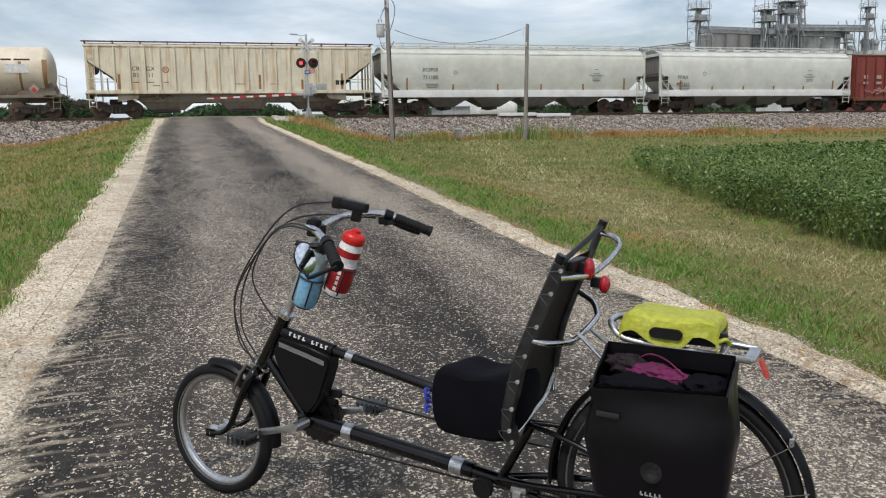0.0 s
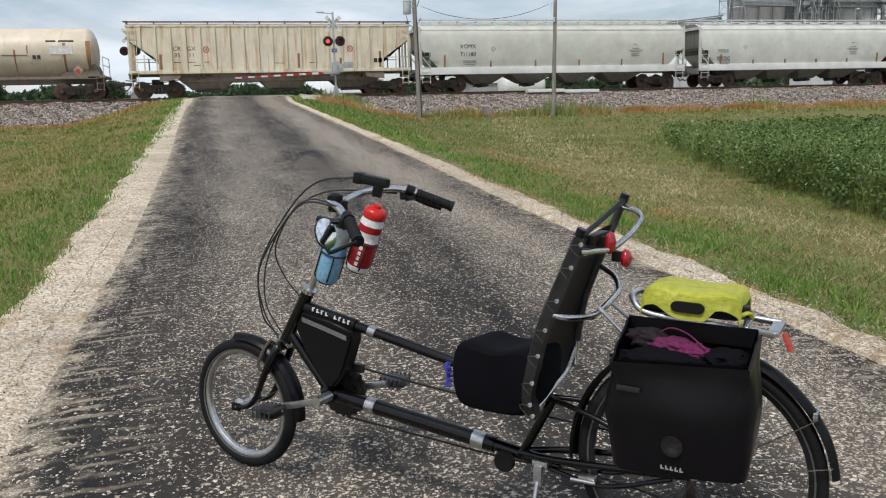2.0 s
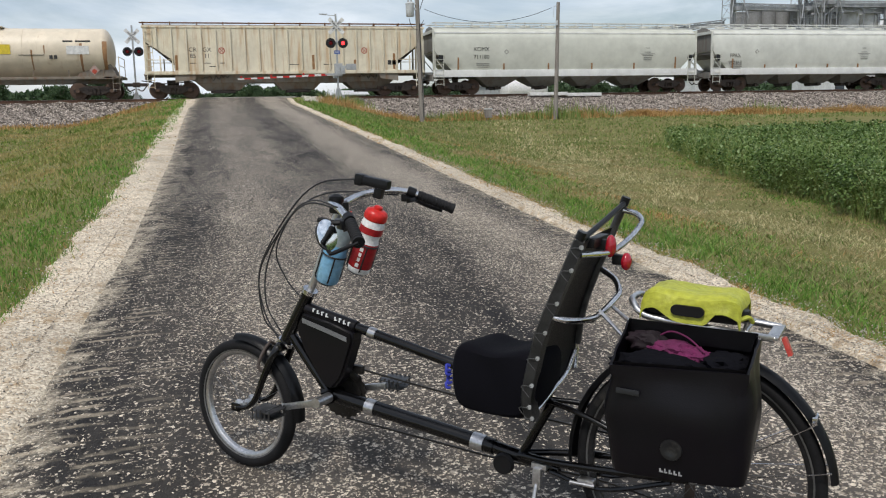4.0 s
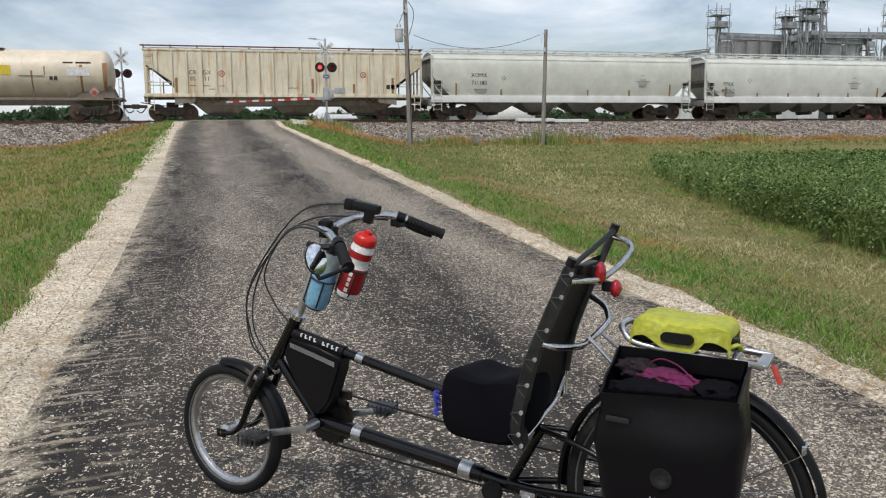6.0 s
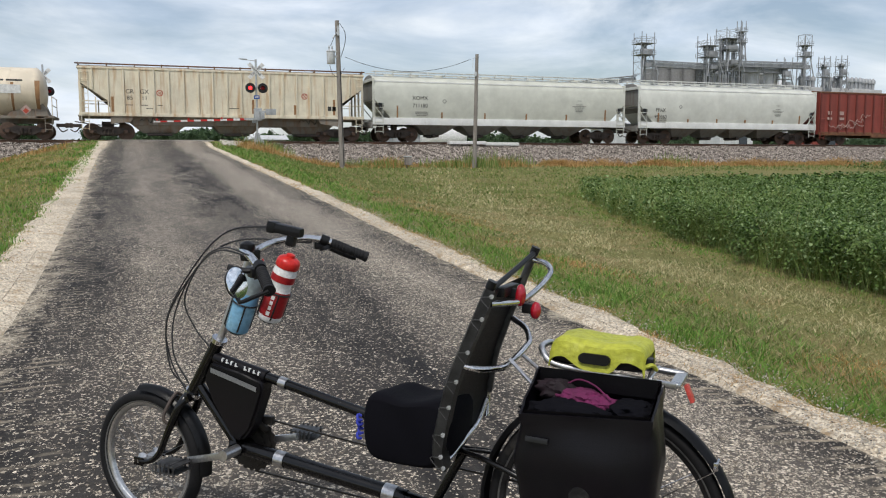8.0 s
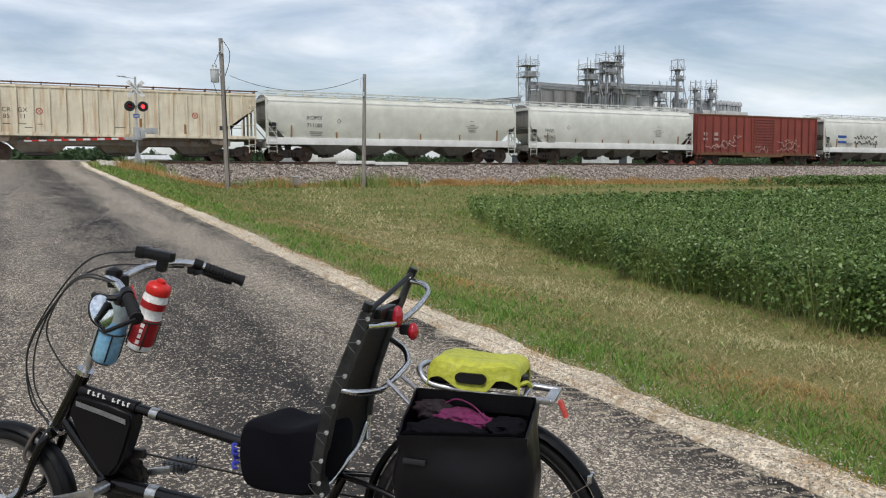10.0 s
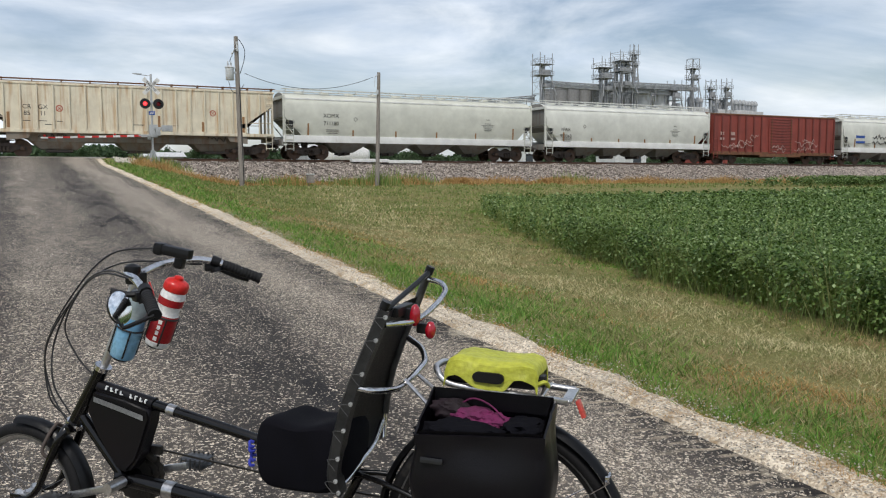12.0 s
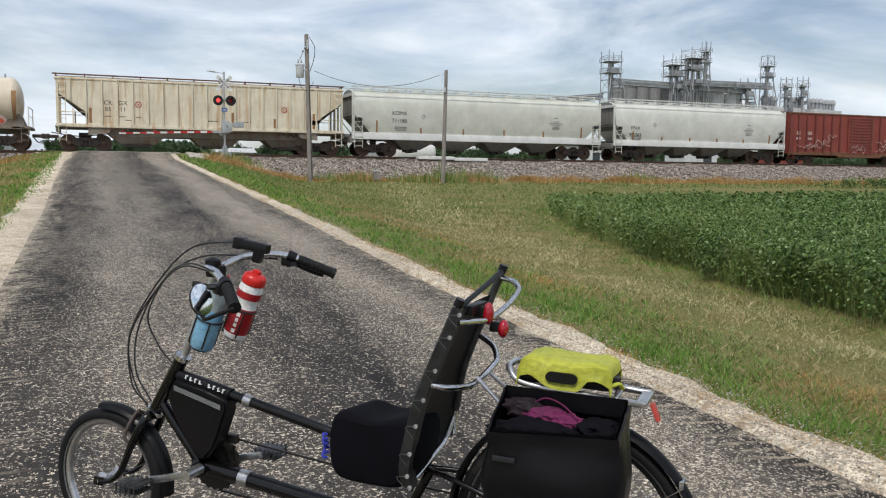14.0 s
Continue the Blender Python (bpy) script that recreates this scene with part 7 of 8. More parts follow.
def cage(p0, p1, y, r):
    bm = B()
    a_, b_ = Vector((p0[0], y, p0[1])), Vector((p1[0], y, p1[1]))
    T = Matrix.Translation(a_) @ (b_ - a_).to_track_quat("Z", "Y").to_matrix().to_4x4()
    for u in (40, 140, 220, 320):
        x_, y_ = r * math.cos(radians(u)), r * math.sin(radians(u))
        rod(bm, T @ Vector((x_ * 0.6, y_ * 0.6, -0.008)), T @ Vector((x_, y_, 0.012)), 0.003, seg=6)
        rod(bm, T @ Vector((x_, y_, 0.012)), T @ Vector((x_, y_, 0.10)), 0.003, seg=6)
    torus(bm, r, 0.003, T @ Matrix.Translation((0, 0, 0.10)), 24, 6)
    torus(bm, r * 0.6, 0.003, T @ Matrix.Translation((0, 0, -0.008)), 18, 6)
    bp_("bottle_cage", bm, M["black"], "thin black wire bottle cage")


cage((1.148, 0.808), (1.064, 1.028), 0.0, 0.0435)
cage((1.250, 0.765), (1.174, 0.978), 0.038, 0.0435)
bm = B()
pipe(bm, [(1.235, 0.0, 0.97), (1.18, 0.0, 0.93), (1.150, 0.0, 0.90)], 0.006, 8)
bp_("cage_bracket", bm, M["black_plastic"])


# ---------------------------------------------------------------- grain elevator beyond the track
def ring_wall(r, h, n, deep):
    """A corrugated or slip-formed shell: profile with shallow horizontal courses."""
    out = []
    for k in range(n + 1):
        z = h * k / n
        out.append((r + (deep if k % 2 else 0.0), z))
    return out


def grain_bin(x, y, z, r, h, cone, mat, label):
    b_ = thing("grain_bin", label, "grain bin", pose(x, y, z), "bins of the grain elevator")
    part("shell", lathe(B(), [(0.0, 0.0)] + ring_wall(r, h, 18, 0.05), None, 40), mat, b_)
    if cone:
        part("roof", lathe(B(), [(r + 0.15, h), (r + 0.15, h + 0.15), (0.7, h + cone), (0.7, h + cone + 0.5), (0.0, h + cone + 0.55)], None, 32), M["bin"], b_, "conical sheet-metal roof")
    else:
        part("roof", lathe(B(), [(r + 0.1, h), (r + 0.1, h + 0.5), (0.0, h + 0.6)], None, 32), M["bin_dark"], b_, "flat concrete roof")
    return b_


def lattice(bm, x, y, z0, z1, w, step, r):
    """Four posts with level rings and crossed braces."""
    c = [(x - w / 2, y - w / 2), (x + w / 2, y - w / 2), (x + w / 2, y + w / 2), (x - w / 2, y + w / 2)]
    for px, py in c:
        box(bm, (px, py, (z0 + z1) / 2), (r * 2, r * 2, z1 - z0))
    z, k = z0, 0
    while z + step <= z1 + 0.01:
        for i in range(4):
            p, q = c[i], c[(i + 1) % 4]
            rod(bm, (*p, z + step), (*q, z + step), r * 0.7, seg=5)
            rod(bm, (*(p if k % 2 else q), z), (*(q if k % 2 else p), z + step), r * 0.55, seg=5)
        z, k = z + step, k + 1


def elevator_tower(x, y, top, w, legs, label, deck=6.0, head=2.2):
    t = thing("elevator_leg_tower", label, "elevator tower", pose(x, y, 1.3), "towers of the grain elevator")
    bm = B()
    lattice(bm, 0, 0, 0, top, w, 3.2, 0.075)
    part("lattice_frame", bm, M["old_galv"], t, "galvanised lattice frame")
    for k in range(legs):
        u = (k - (legs - 1) / 2) * w * 0.42
        bm = B()
        for s in (-0.35, 0.35):
            box(bm, (u + s, 0, top * 0.46), (0.30, 0.5, top * 0.92))
        part("leg_casing", bm, M["old_galv"], t, "twin bucket-elevator casing")
        bm = B()
        rod(bm, (u - 0.5, 0, top * 0.90), (u + 0.5, 0, top * 0.90), 0.7, seg=18)
        box(bm, (u, 0.2, top * 0.90 - 0.6), (1.2, 1.0, 0.7), bevel=0.1)
        part("leg_head", bm, M["grey_paint"], t, "rounded elevator head")
    for z in (top - deck, top - deck / 2):
        bm = B()
        box(bm, (0, 0, z), (w + 0.8, w + 0.8, 0.10))
        for sx, sy, lx, ly in ((0, -1, 1, 0), (0, 1, 1, 0), (-1, 0, 0, 1), (1, 0, 0, 1)):
            for h in (0.55, 1.1):
                a_ = (w + 0.7) / 2
                rod(bm, (sx * a_ - lx * a_, sy * a_ - ly * a_, z + h), (sx * a_ + lx * a_, sy * a_ + ly * a_, z + h), 0.035, seg=5)
        for sx in (-1, 0, 1):
            for sy in (-1, 0, 1):
                if sx or sy:
                    rod(bm, (sx * (w + 0.7) / 2, sy * (w + 0.7) / 2, z), (sx * (w + 0.7) / 2, sy * (w + 0.7) / 2, z + 1.1), 0.05, seg=5)
        part("service_deck", bm, M["old_galv"], t, "railed service deck")
    bm = B()
    rod(bm, (w * 0.3, -w * 0.4, top * 0.86), (w * 0.75, -w * 0.7, top * 0.66), 0.16, seg=10)
    rod(bm, (-w * 0.2, -w * 0.4, top * 0.84), (-w * 0.6, -w * 0.8, top * 0.66), 0.14, seg=10)
    box(bm, (0, -w * 0.3, top * 0.84), (w * 0.7, w * 0.5, 1.6), bevel=0.2)
    box(bm, (w * 0.2, -w * 0.2, top * 0.74), (w * 0.5, w * 0.5, 1.2), bevel=0.2)
    part("spout", bm, M["old_galv"], t, "sloping grain spout")
    return t


def conveyor(x0, y0, z0, x1, y1, z1, label):
    c = thing("conveyor_bridge", label, "conveyor", pose(x0, y0, z0), "conveyors of the grain elevator")
    d = Vector((x1 - x0, y1 - y0, z1 - z0))
    bm = B()
    n = max(4, int(d.length / 3))
    for s in (-0.9, 0.9):
        for h in (0.0, 1.5):
            rod(bm, (0, s, h), (d.x, d.y + s, d.z + h), 0.12, seg=6)
        for k in range(n):
            p, q = d * (k / n), d * ((k + 1) / n)
            rod(bm, (p.x, p.y + s, p.z), (q.x, q.y + s, q.z + 1.5), 0.08, seg=5)
            rod(bm, (p.x, p.y + s, p.z), (p.x, p.y + s, p.z + 1.5), 0.08, seg=5)
    part("truss", bm, M["old_galv"], c, "galvanised truss")
    bm = B()
    for k in (0.08, 0.5, 0.92):
        p = d * k
        leg = B()
        for q in (-0.8, 0.8):
            rod(leg, (p.x + q, p.y, p.z), (p.x + 2 * q, p.y, 1.2 - z0), 0.12, seg=6)
        rod(leg, (p.x - 1.2, p.y, (p.z + 1.2 - z0) / 2), (p.x + 1.2, p.y, (p.z + 1.2 - z0) / 2), 0.08, seg=6)
        part("trestle_leg", leg, M["old_galv"], c)
    T, l = axes((0, 0, 0.7), (d.x, d.y, d.z + 0.7))
    box(bm, (0, 0, 0), (0.9, 0.9, l))
    bmesh.ops.transform(bm, matrix=T, verts=bm.verts)
    part("casing", bm, M["grey_paint"], c, "enclosed conveyor casing")


for k in range(6):
    grain_bin(136.5 + 3.5 * k, 210 - 1.2 * k, 1.3, 2.1, 24.6 + 0.35 * k, 0, M["bin_dark"], "old grey concrete grain silo")
for k, (x, r, h) in enumerate(((154.8, 2.5, 23.4), (160.0, 2.5, 23.5), (165.4, 2.8, 24.2), (171.4, 3.0, 23.8))):
    grain_bin(x, 203, 1.3, r, h, 1.9, M["bin"], "galvanised corrugated grain bin with conical roof")
grain_bin(179.0, 214, 1.3, 3.4, 22.5, 2.0, M["bin"], "galvanised corrugated grain bin with conical roof")
grain_bin(188.5, 216, 1.3, 3.4, 22.0, 2.0, M["bin"], "galvanised corrugated grain bin with conical roof")
for x, y, top, w, legs in ((127.3, 199, 33.4, 3.9, 1), (148.0, 199, 33.6, 4.2, 2), (154.4, 199, 35.8, 4.6, 3), (159.6, 200, 38.2, 1.7, 1), (174.2, 199, 28.4, 3.0, 1), (181.2, 199, 35.2, 2.6, 1), (188.6, 199, 29.4, 2.2, 1), (195.0, 199, 29.9, 2.2, 1)):
    elevator_tower(x, y, top, w, legs, "galvanised lattice tower carrying bucket elevator legs")
conveyor(127, 199, 25.8, 176, 200, 25.4, "long enclosed conveyor on a galvanised truss")
conveyor(110, 212, 20.6, 128, 204, 22.2, "sloping gallery over the concrete silos")
conveyor(150, 198.5, 26.6, 182, 199, 27.0, "enclosed conveyor between elevator towers")


def load_out(x, y, w, n):
    t = thing("load_out_house", "sheet-metal grain load-out house with roof vents", "industrial building", pose(x, y, 1.3), "load-out houses")
    bm = B()
    box(bm, (0, 0, 10.2), (w, 6, 20.4), bevel=0.1)
    for k in range(8):
        box(bm, (-w / 2 + w * (k + 0.5) / 8, -3.02, 10.2), (0.12, 0.08, 20.2))
    part("wall", bm, M["bin"], t, "pale ribbed sheet-metal wall")
    for k in range(n):
        u = -w / 2 + w * (k + 0.5) / n
        bm = B()
        rod(bm, (u, 0, 20.3), (u, 0, 22.6), 0.55, seg=14)
        lathe(bm, [(0.8, 22.5), (0.8, 23.3), (0.2, 24.0), (0.0, 24.0)], Matrix.Translation((u, 0, 0)), 14)
        part("roof_vent", bm, M["old_galv"], t, "round metal roof vent")


for x in (184.2, 193.6, 202.0):
    load_out(x, 201, 6.2, 4)
load_out(209.5, 203, 5.2, 4)


# ---------------------------------------------------------------- sheds, tank and trees seen under the wagons
def shed(x, y, z, w, d, h, mat, label, roof):
    s = thing("farm_shed", label, "shed", pose(x, y, z), "sheds beyond the track")
    bm = B()
    box(bm, (0, 0, h / 2), (w, d, h))
    wall = part("wall", bm, mat, s, smooth=False)
    for k in range(int(w / 0.6)):
        part("wall_rib", box(B(), (-w / 2 + 0.3 + 0.6 * k, -d / 2 - 0.02, h / 2), (0.06, 0.05, h)), mat, wall)
    bm = B()
    prism(bm, [(-d / 2 - 0.3, h), (d / 2 + 0.3, h), (0, h + roof)], "x", -w / 2 - 0.3, w / 2 + 0.3)
    part("roof", bm, M["bin"], s, smooth=False)
    bm = B()
    box(bm, (w * 0.2, -d / 2 - 0.04, h * 0.45), (w * 0.25, 0.06, h * 0.6))
    part("door", bm, M["glass_dark"], s)


shed(12.2, 92, 1.3, 3.6, 4.0, 1.9, M["grey_paint"], "low grey sheet-metal shed", 0.5)
shed(62.0, 104, 1.3, 4.6, 5.0, 4.0, M["shed"], "white sheet-metal shed with dark doorway", 1.0)
shed(84.0, 108, 1.3, 6.0, 5.0, 4.4, M["shed"], "white sheet-metal shed with dark doorway", 1.2)
shed(38.0, 120, 1.3, 9.0, 6.0, 3.4, M["grey_paint"], "long grey sheet-metal shed", 1.0)
shed(108.0, 116, 1.3, 7.0, 6.0, 4.0, M["box_red"], "red farm shed with grey roof", 1.2)
tk = thing("storage_tank", "white horizontal storage tank on cradles", "tank", pose(31.0, 88, 1.3))
bm = B()
lathe(bm, [(0.0, -2.6)] + [(1.35 * math.sin(u), -2.0 - 0.6 * math.cos(u)) for u in np.linspace(0.2, 1.57, 6)] + [(1.35 * math.sin(u), 2.0 + 0.6 * math.cos(u)) for u in np.linspace(1.57, 0.2, 6)] + [(0.0, 2.6)], pose(0, 0, 2.2, 0, 90, 0), 32)
part("shell", bm, M["white"], tk)
for u in (-1.4, 1.4):
    part("cradle", box(B(), (u, 0, 0.5), (0.4, 2.2, 1.2)), M["concrete"], tk)
for x, w, z in ((20.85, 2.7, 2.40), (23.45, 2.5, 2.33)):
    bm = B()
    box(bm, (0, 0, 0), (w, 0.5, 0.2), bevel=0.02)
    box(bm, (0, 0.02, 0.1), (w - 0.1, 0.4, 0.04))
    tagged(part("crossing_slab", bm, M["white"], at=pose(x, 54.35, z - 0.06)), "pale concrete slab lying along the ballast shoulder", "concrete slab", "slabs by the track")
jb = thing("junction_box", "small grey cabinet on a post by the ballast", "utility box", pose(13.95, 45.6, 0.80))
part("cabinet", box(B(), (0, 0, 0.34), (0.36, 0.26, 0.46), bevel=0.02), M["pole"], jb)
part("cap", box(B(), (0, 0, 0.60), (0.42, 0.32, 0.05), bevel=0.01), M["galv"], jb)
part("post", rod(B(), (-0.05, 0.1, -0.3), (-0.05, 0.1, 0.95), 0.03), M["pole"], jb)


def tree(x, y, z, h, seed):
    t = thing("tree", "dense green deciduous tree standing beyond the track", "tree", pose(x, y, z), "trees beyond the track")
    r = np.random.default_rng(seed)
    bm = B()
    pipe(bm, [(0, 0, -0.2), (0.1, 0.05, h * 0.25), (-0.05, 0.1, h * 0.5), (0.1, 0, h * 0.8)], 0.2, 8, 4, radii=(h * 0.03, h * 0.006))
    for k in range(6):
        a_ = k * 1.05 + r.uniform(0, 0.5)
        zz = h * (0.25 + 0.09 * k)
        pipe(bm, [(0, 0, zz), (math.cos(a_) * h * 0.14, math.sin(a_) * h * 0.14, zz + h * 0.1), (math.cos(a_) * h * 0.27, math.sin(a_) * h * 0.27, zz + h * 0.22)], 0.1, 6, 4, radii=(h * 0.013, h * 0.003))
    part("trunk", bm, M["bark"], t)
    n = 3600
    cl = r.normal(0, 1, (26, 3))
    cl /= np.linalg.norm(cl, axis=1)[:, None]
    cl = cl * r.uniform(0.45, 1.0, (26, 1)) * np.array([0.33, 0.33, 0.36]) * h + np.array([0, 0, h * 0.60])
    c = cl[r.integers(0, 26, n)] + r.normal(0, 0.065 * h, (n, 3))
    s = r.uniform(0.013, 0.028, (n, 1, 1)) * h
    u, v = r.normal(0, 1, (n, 3)), r.normal(0, 1, (n, 3))
    u /= np.linalg.norm(u, axis=1)[:, None]
    v -= u * (u * v).sum(1)[:, None]
    v /= np.linalg.norm(v, axis=1)[:, None]
    q = np.stack([-u - 0.6 * v, u * 0.2 - v, u * 1.1, 0.1 * u + v], 1) * s + c[:, None, :]
    o = new("crown", raw_mesh("crown", q.reshape(-1, 3), np.arange(4 * n), 4, M["tree"]))
    o.parent = t


for k in range(40):
    x = -70 + 6.0 * k + 1.8 * math.sin(k * 2.7)
    tree(x, 150 + 9 * math.sin(k * 1.9), 1.3, (6.0 if x < -17 else 3.3 if x < -9 else 4.8) + 0.6 * math.sin(k * 3.3), 40 + k)
for k, (x, h) in enumerate(((2.2, 1.9), (3.4, 1.5), (-7.4, 1.7))):
    tree(x, 70 + k, 1.3, h, 80 + k)


# ---------------------------------------------------------------- grass, weeds and soybeans
def verge_l(y):
    return -1.36 - 0.0085 * np.clip(y - 8, 0, 22) * 1.6 - 0.036 * np.clip(y - 28, 0, 24) + edge_wander(y, 3.0, 0.09)


def verge_r(y):
    return 3.33 + 0.005 * np.clip(y - 8, 0, 30) + edge_wander(y, 4.0, 0.08)


def field_edge(y):
    """The soybeans begin at this x."""
    y = np.asarray(y, float)
    return np.interp(y, (-20, 2, 4.7, 5.3, 6.4, 9.3, 11.9, 16.7, 20.2, 24, 27.4), (8.5, 6.9, 6.62, 6.5, 6.6, 7.44, 8.2, 10.0, 11.5, 13.2, 15.3)) + 0.10 * np.sin(y * 2.1)


def in_field(x, y):
    return (x > field_edge(y)) & (y < 27.4 + 0.24 * np.clip(x - 15, 0, 34))


def blades(name, x, y, h, w, mat, label, category, seed, lean=0.55, lift=None):
    """Bent blades, three triangles each, joined in one mesh."""
    r = np.random.default_rng(seed)
    n = len(x)
    z = land_z(x, y) if lift is None else lift(x, y)
    cell = 0.05 + 0.012 * np.clip(np.hypot(x, y), 0, 20)
    tuft = np.modf(np.abs(np.sin(np.floor((x + 0.3 * y) / cell) * 12.9898 + np.floor((y - 0.2 * x) / cell) * 78.233) * 43758.5453))[0]
    h, w = np.broadcast_to(h, n) * (0.55 + 0.95 * tuft) * r.uniform(0.55, 1.25, n), np.broadcast_to(w, n) * r.uniform(0.7, 1.3, n)
    a_, b_ = r.uniform(0, 2 * np.pi, n), r.uniform(0, 2 * np.pi, n)
    l = r.uniform(0.1, lean, n) * h
    base = np.stack([x, y, z - 0.01], 1)
    side = np.stack([np.cos(a_), np.sin(a_), 0 * a_], 1) * w[:, None] / 2
    tilt = np.stack([np.cos(b_) * l, np.sin(b_) * l, 0 * l], 1)
    up = np.stack([0 * h, 0 * h, h], 1)
    v = np.stack([base - side, base + side, base + up * 0.55 + tilt * 0.35 - side * 0.75, base + up * 0.55 + tilt * 0.35 + side * 0.75, base + up + tilt], 1)
    f = (np.array([(0, 1, 3), (0, 3, 2), (2, 3, 4)])[None] + 5 * np.arange(n)[:, None, None]).ravel()
    return tagged(new(name, raw_mesh(name, v.reshape(-1, 3), f, 3, mat)), label, category, kind="stuff")


def scatter(seed, x0, x1, y0, y1, cover, keep):
    """Points whose density falls with the distance from where the bicycle stands; returns x, y and the distance."""
    r = np.random.default_rng(seed)
    out = []
    ys = [y0]
    while ys[-1] < y1:
        ys.append(min(y1, ys[-1] + 0.6 + 0.10 * abs(ys[-1])))
    xs = np.arange(x0, x1, 1.0)
    for a_, b_ in zip(ys, ys[1:]):
        for c in xs:
            d = max(4.0, math.hypot(c + 0.5, (a_ + b_) / 2))
            n = r.poisson((b_ - a_) * min(1.0, x1 - c) * cover / d ** 2)
            if n:
                out.append(np.stack([r.uniform(c, min(c + 1, x1), n), r.uniform(a_, b_, n)], 1))
    p = np.concatenate(out)
    x, y = p[:, 0], p[:, 1]
    k = keep(x, y, r)
    x, y = x[k], y[k]
    return x, y, np.maximum(4.0, np.hypot(x, y))


x, y, d = scatter(21, 3.0, 9.5, 0.5, 52, 90000, lambda x, y, r: (x > verge_r(y) + 0.10 * np.abs(r.normal(0, 1, len(x)))) & (x < verge_r(y) + 0.75 + 0.03 * y + 0.40 * r.normal(0, 1, len(x)) + 0.35 * np.sin(y * 1.1) + 0.2 * np.sin(y * 2.9)))
blades("verge_grass", x, y, 0.058 + 0.0010 * d, 0.0010 * d + 0.001, M["grass"], "lush green grass along the road edge", "grass", 1, 1.8)


def lane(x, y):
    """0 where the green verge ends, 1 at the crop."""
    a_ = verge_r(y) + 0.5 + 0.02 * y
    return (x - a_) / (field_edge(y) - a_)


x, y, d = scatter(22, 3.2, 16, 0.5, 27, 110000, lambda x, y, r: (x > verge_r(y) + 0.30 + 0.03 * y) & (x < field_edge(y) + 0.3) & ~in_field(x, y))
t_ = lane(x, y) + np.random.default_rng(31).normal(0, 0.07, len(x)) + 0.05 * np.sin(y * 0.8)
track = np.exp(-((t_ - 0.62) / 0.09) ** 2) + 0.5 * np.exp(-((t_ - 0.36) / 0.05) ** 2)
brown = np.random.default_rng(35).uniform(0, 1, len(x)) < 0.95 * np.exp(-((t_ - 0.18) / 0.12) ** 2) * np.clip(0.35 + np.sin(y * 1.9 + x) * np.sin(y * 0.83 + 1), 0, 1)
pale = np.random.default_rng(32).uniform(0, 1, len(x)) < 1.8 * track * (0.68 + 0.32 * np.sin(y * 1.3 + 0.6) * np.sin(y * 0.47))
lush = (t_ > 0.93) & ~pale & ~brown
for k, mt, lb in ((~pale & ~lush & ~brown, M["mown"], "mown half-dry grass between the road and the field"), (brown & ~pale, M["straw"], "scorched brown patches in the mown grass"), (pale, M["pale_grass"], "bleached grass in the wheel tracks of the lane"), (lush, M["grass"], "green grass along the foot of the crop")):
    blades("mown_grass", x[k], y[k], 0.034 + 0.0009 * d[k], 0.0010 * d[k] + 0.001, mt, lb, "grass", 2, 2.0)
x, y, d = scatter(23, 3.2, 95, 20, 49, 60000, lambda x, y, r: ~in_field(x, y) & (x > verge_r(y) + 1.0) & ~((x > 30) & (y > 37) & (y < 41)))
track = np.exp(-(((x - 9.5 - 0.28 * (y - 24)) / (0.5 + 0.02 * y)) ** 2)) + np.exp(-(((y - 31.0 - 0.16 * (x - 14)) / 0.8) ** 2)) * (x > 12)
pale = np.random.default_rng(34).uniform(0, 1, len(x)) < 0.45 * track
for k, mt, lb in ((~pale, M["meadow"], "mown green and straw-coloured grass"), (pale, M["pale_grass"], "bleached grass where wheels turn round the field")):
    blades("meadow_grass", x[k], y[k], 0.05 + 0.0010 * d[k], 0.0015 * d[k], mt, lb, "grass", 3, 0.8)
x, y, d = scatter(24, -30, -1.3, 3, 52, 80000, lambda x, y, r: (x < verge_l(y) - 0.08 * np.abs(r.normal(0, 1, len(x)))) & (x > -2 - 0.55 * y))
edge = (verge_l(y) - x) < 0.9 + 0.5 * np.sin(y * 0.9) + 0.35 * np.random.default_rng(33).normal(0, 1, len(x))
for k, mt, lb in ((edge, M["grass"], "green roadside grass beside the shoulder"), (~edge, M["half_dry"], "roadside grass with dry yellow-brown patches")):
    blades("verge_grass", x[k], y[k], 0.042 + 0.0012 * d[k], 0.0013 * d[k], mt, lb, "grass", 4, 0.9)
r_ = np.random.default_rng(8)
x, y = r_.uniform(6, 95, 70000), r_.normal(47.8, 1.0, 70000)
x = x + 1.5 * np.sin(x * 0.9)
k = y < 51.0
x, y = x[k], y[k]
blades("dry_weeds", x, y, 0.30 + 0.20 * np.sin(x * 1.3) * np.sin(x * 0.37), 0.03, M["straw"], "rust-coloured dry weeds along the foot of the ballast", "weeds", 5, 1.3, lambda x, y: np.maximum(land_z(x, y), ballast_z(x, y)))
x, y = r_.uniform(-26, -4, 2400), r_.normal(49.0, 1.1, 2400)
blades("dry_weeds", x, y, 0.22, 0.05, M["straw"], "rust-coloured dry weeds along the foot of the ballast", "weeds", 6, 0.6, lambda x, y: np.maximum(land_z(x, y), ballast_z(x, y)))
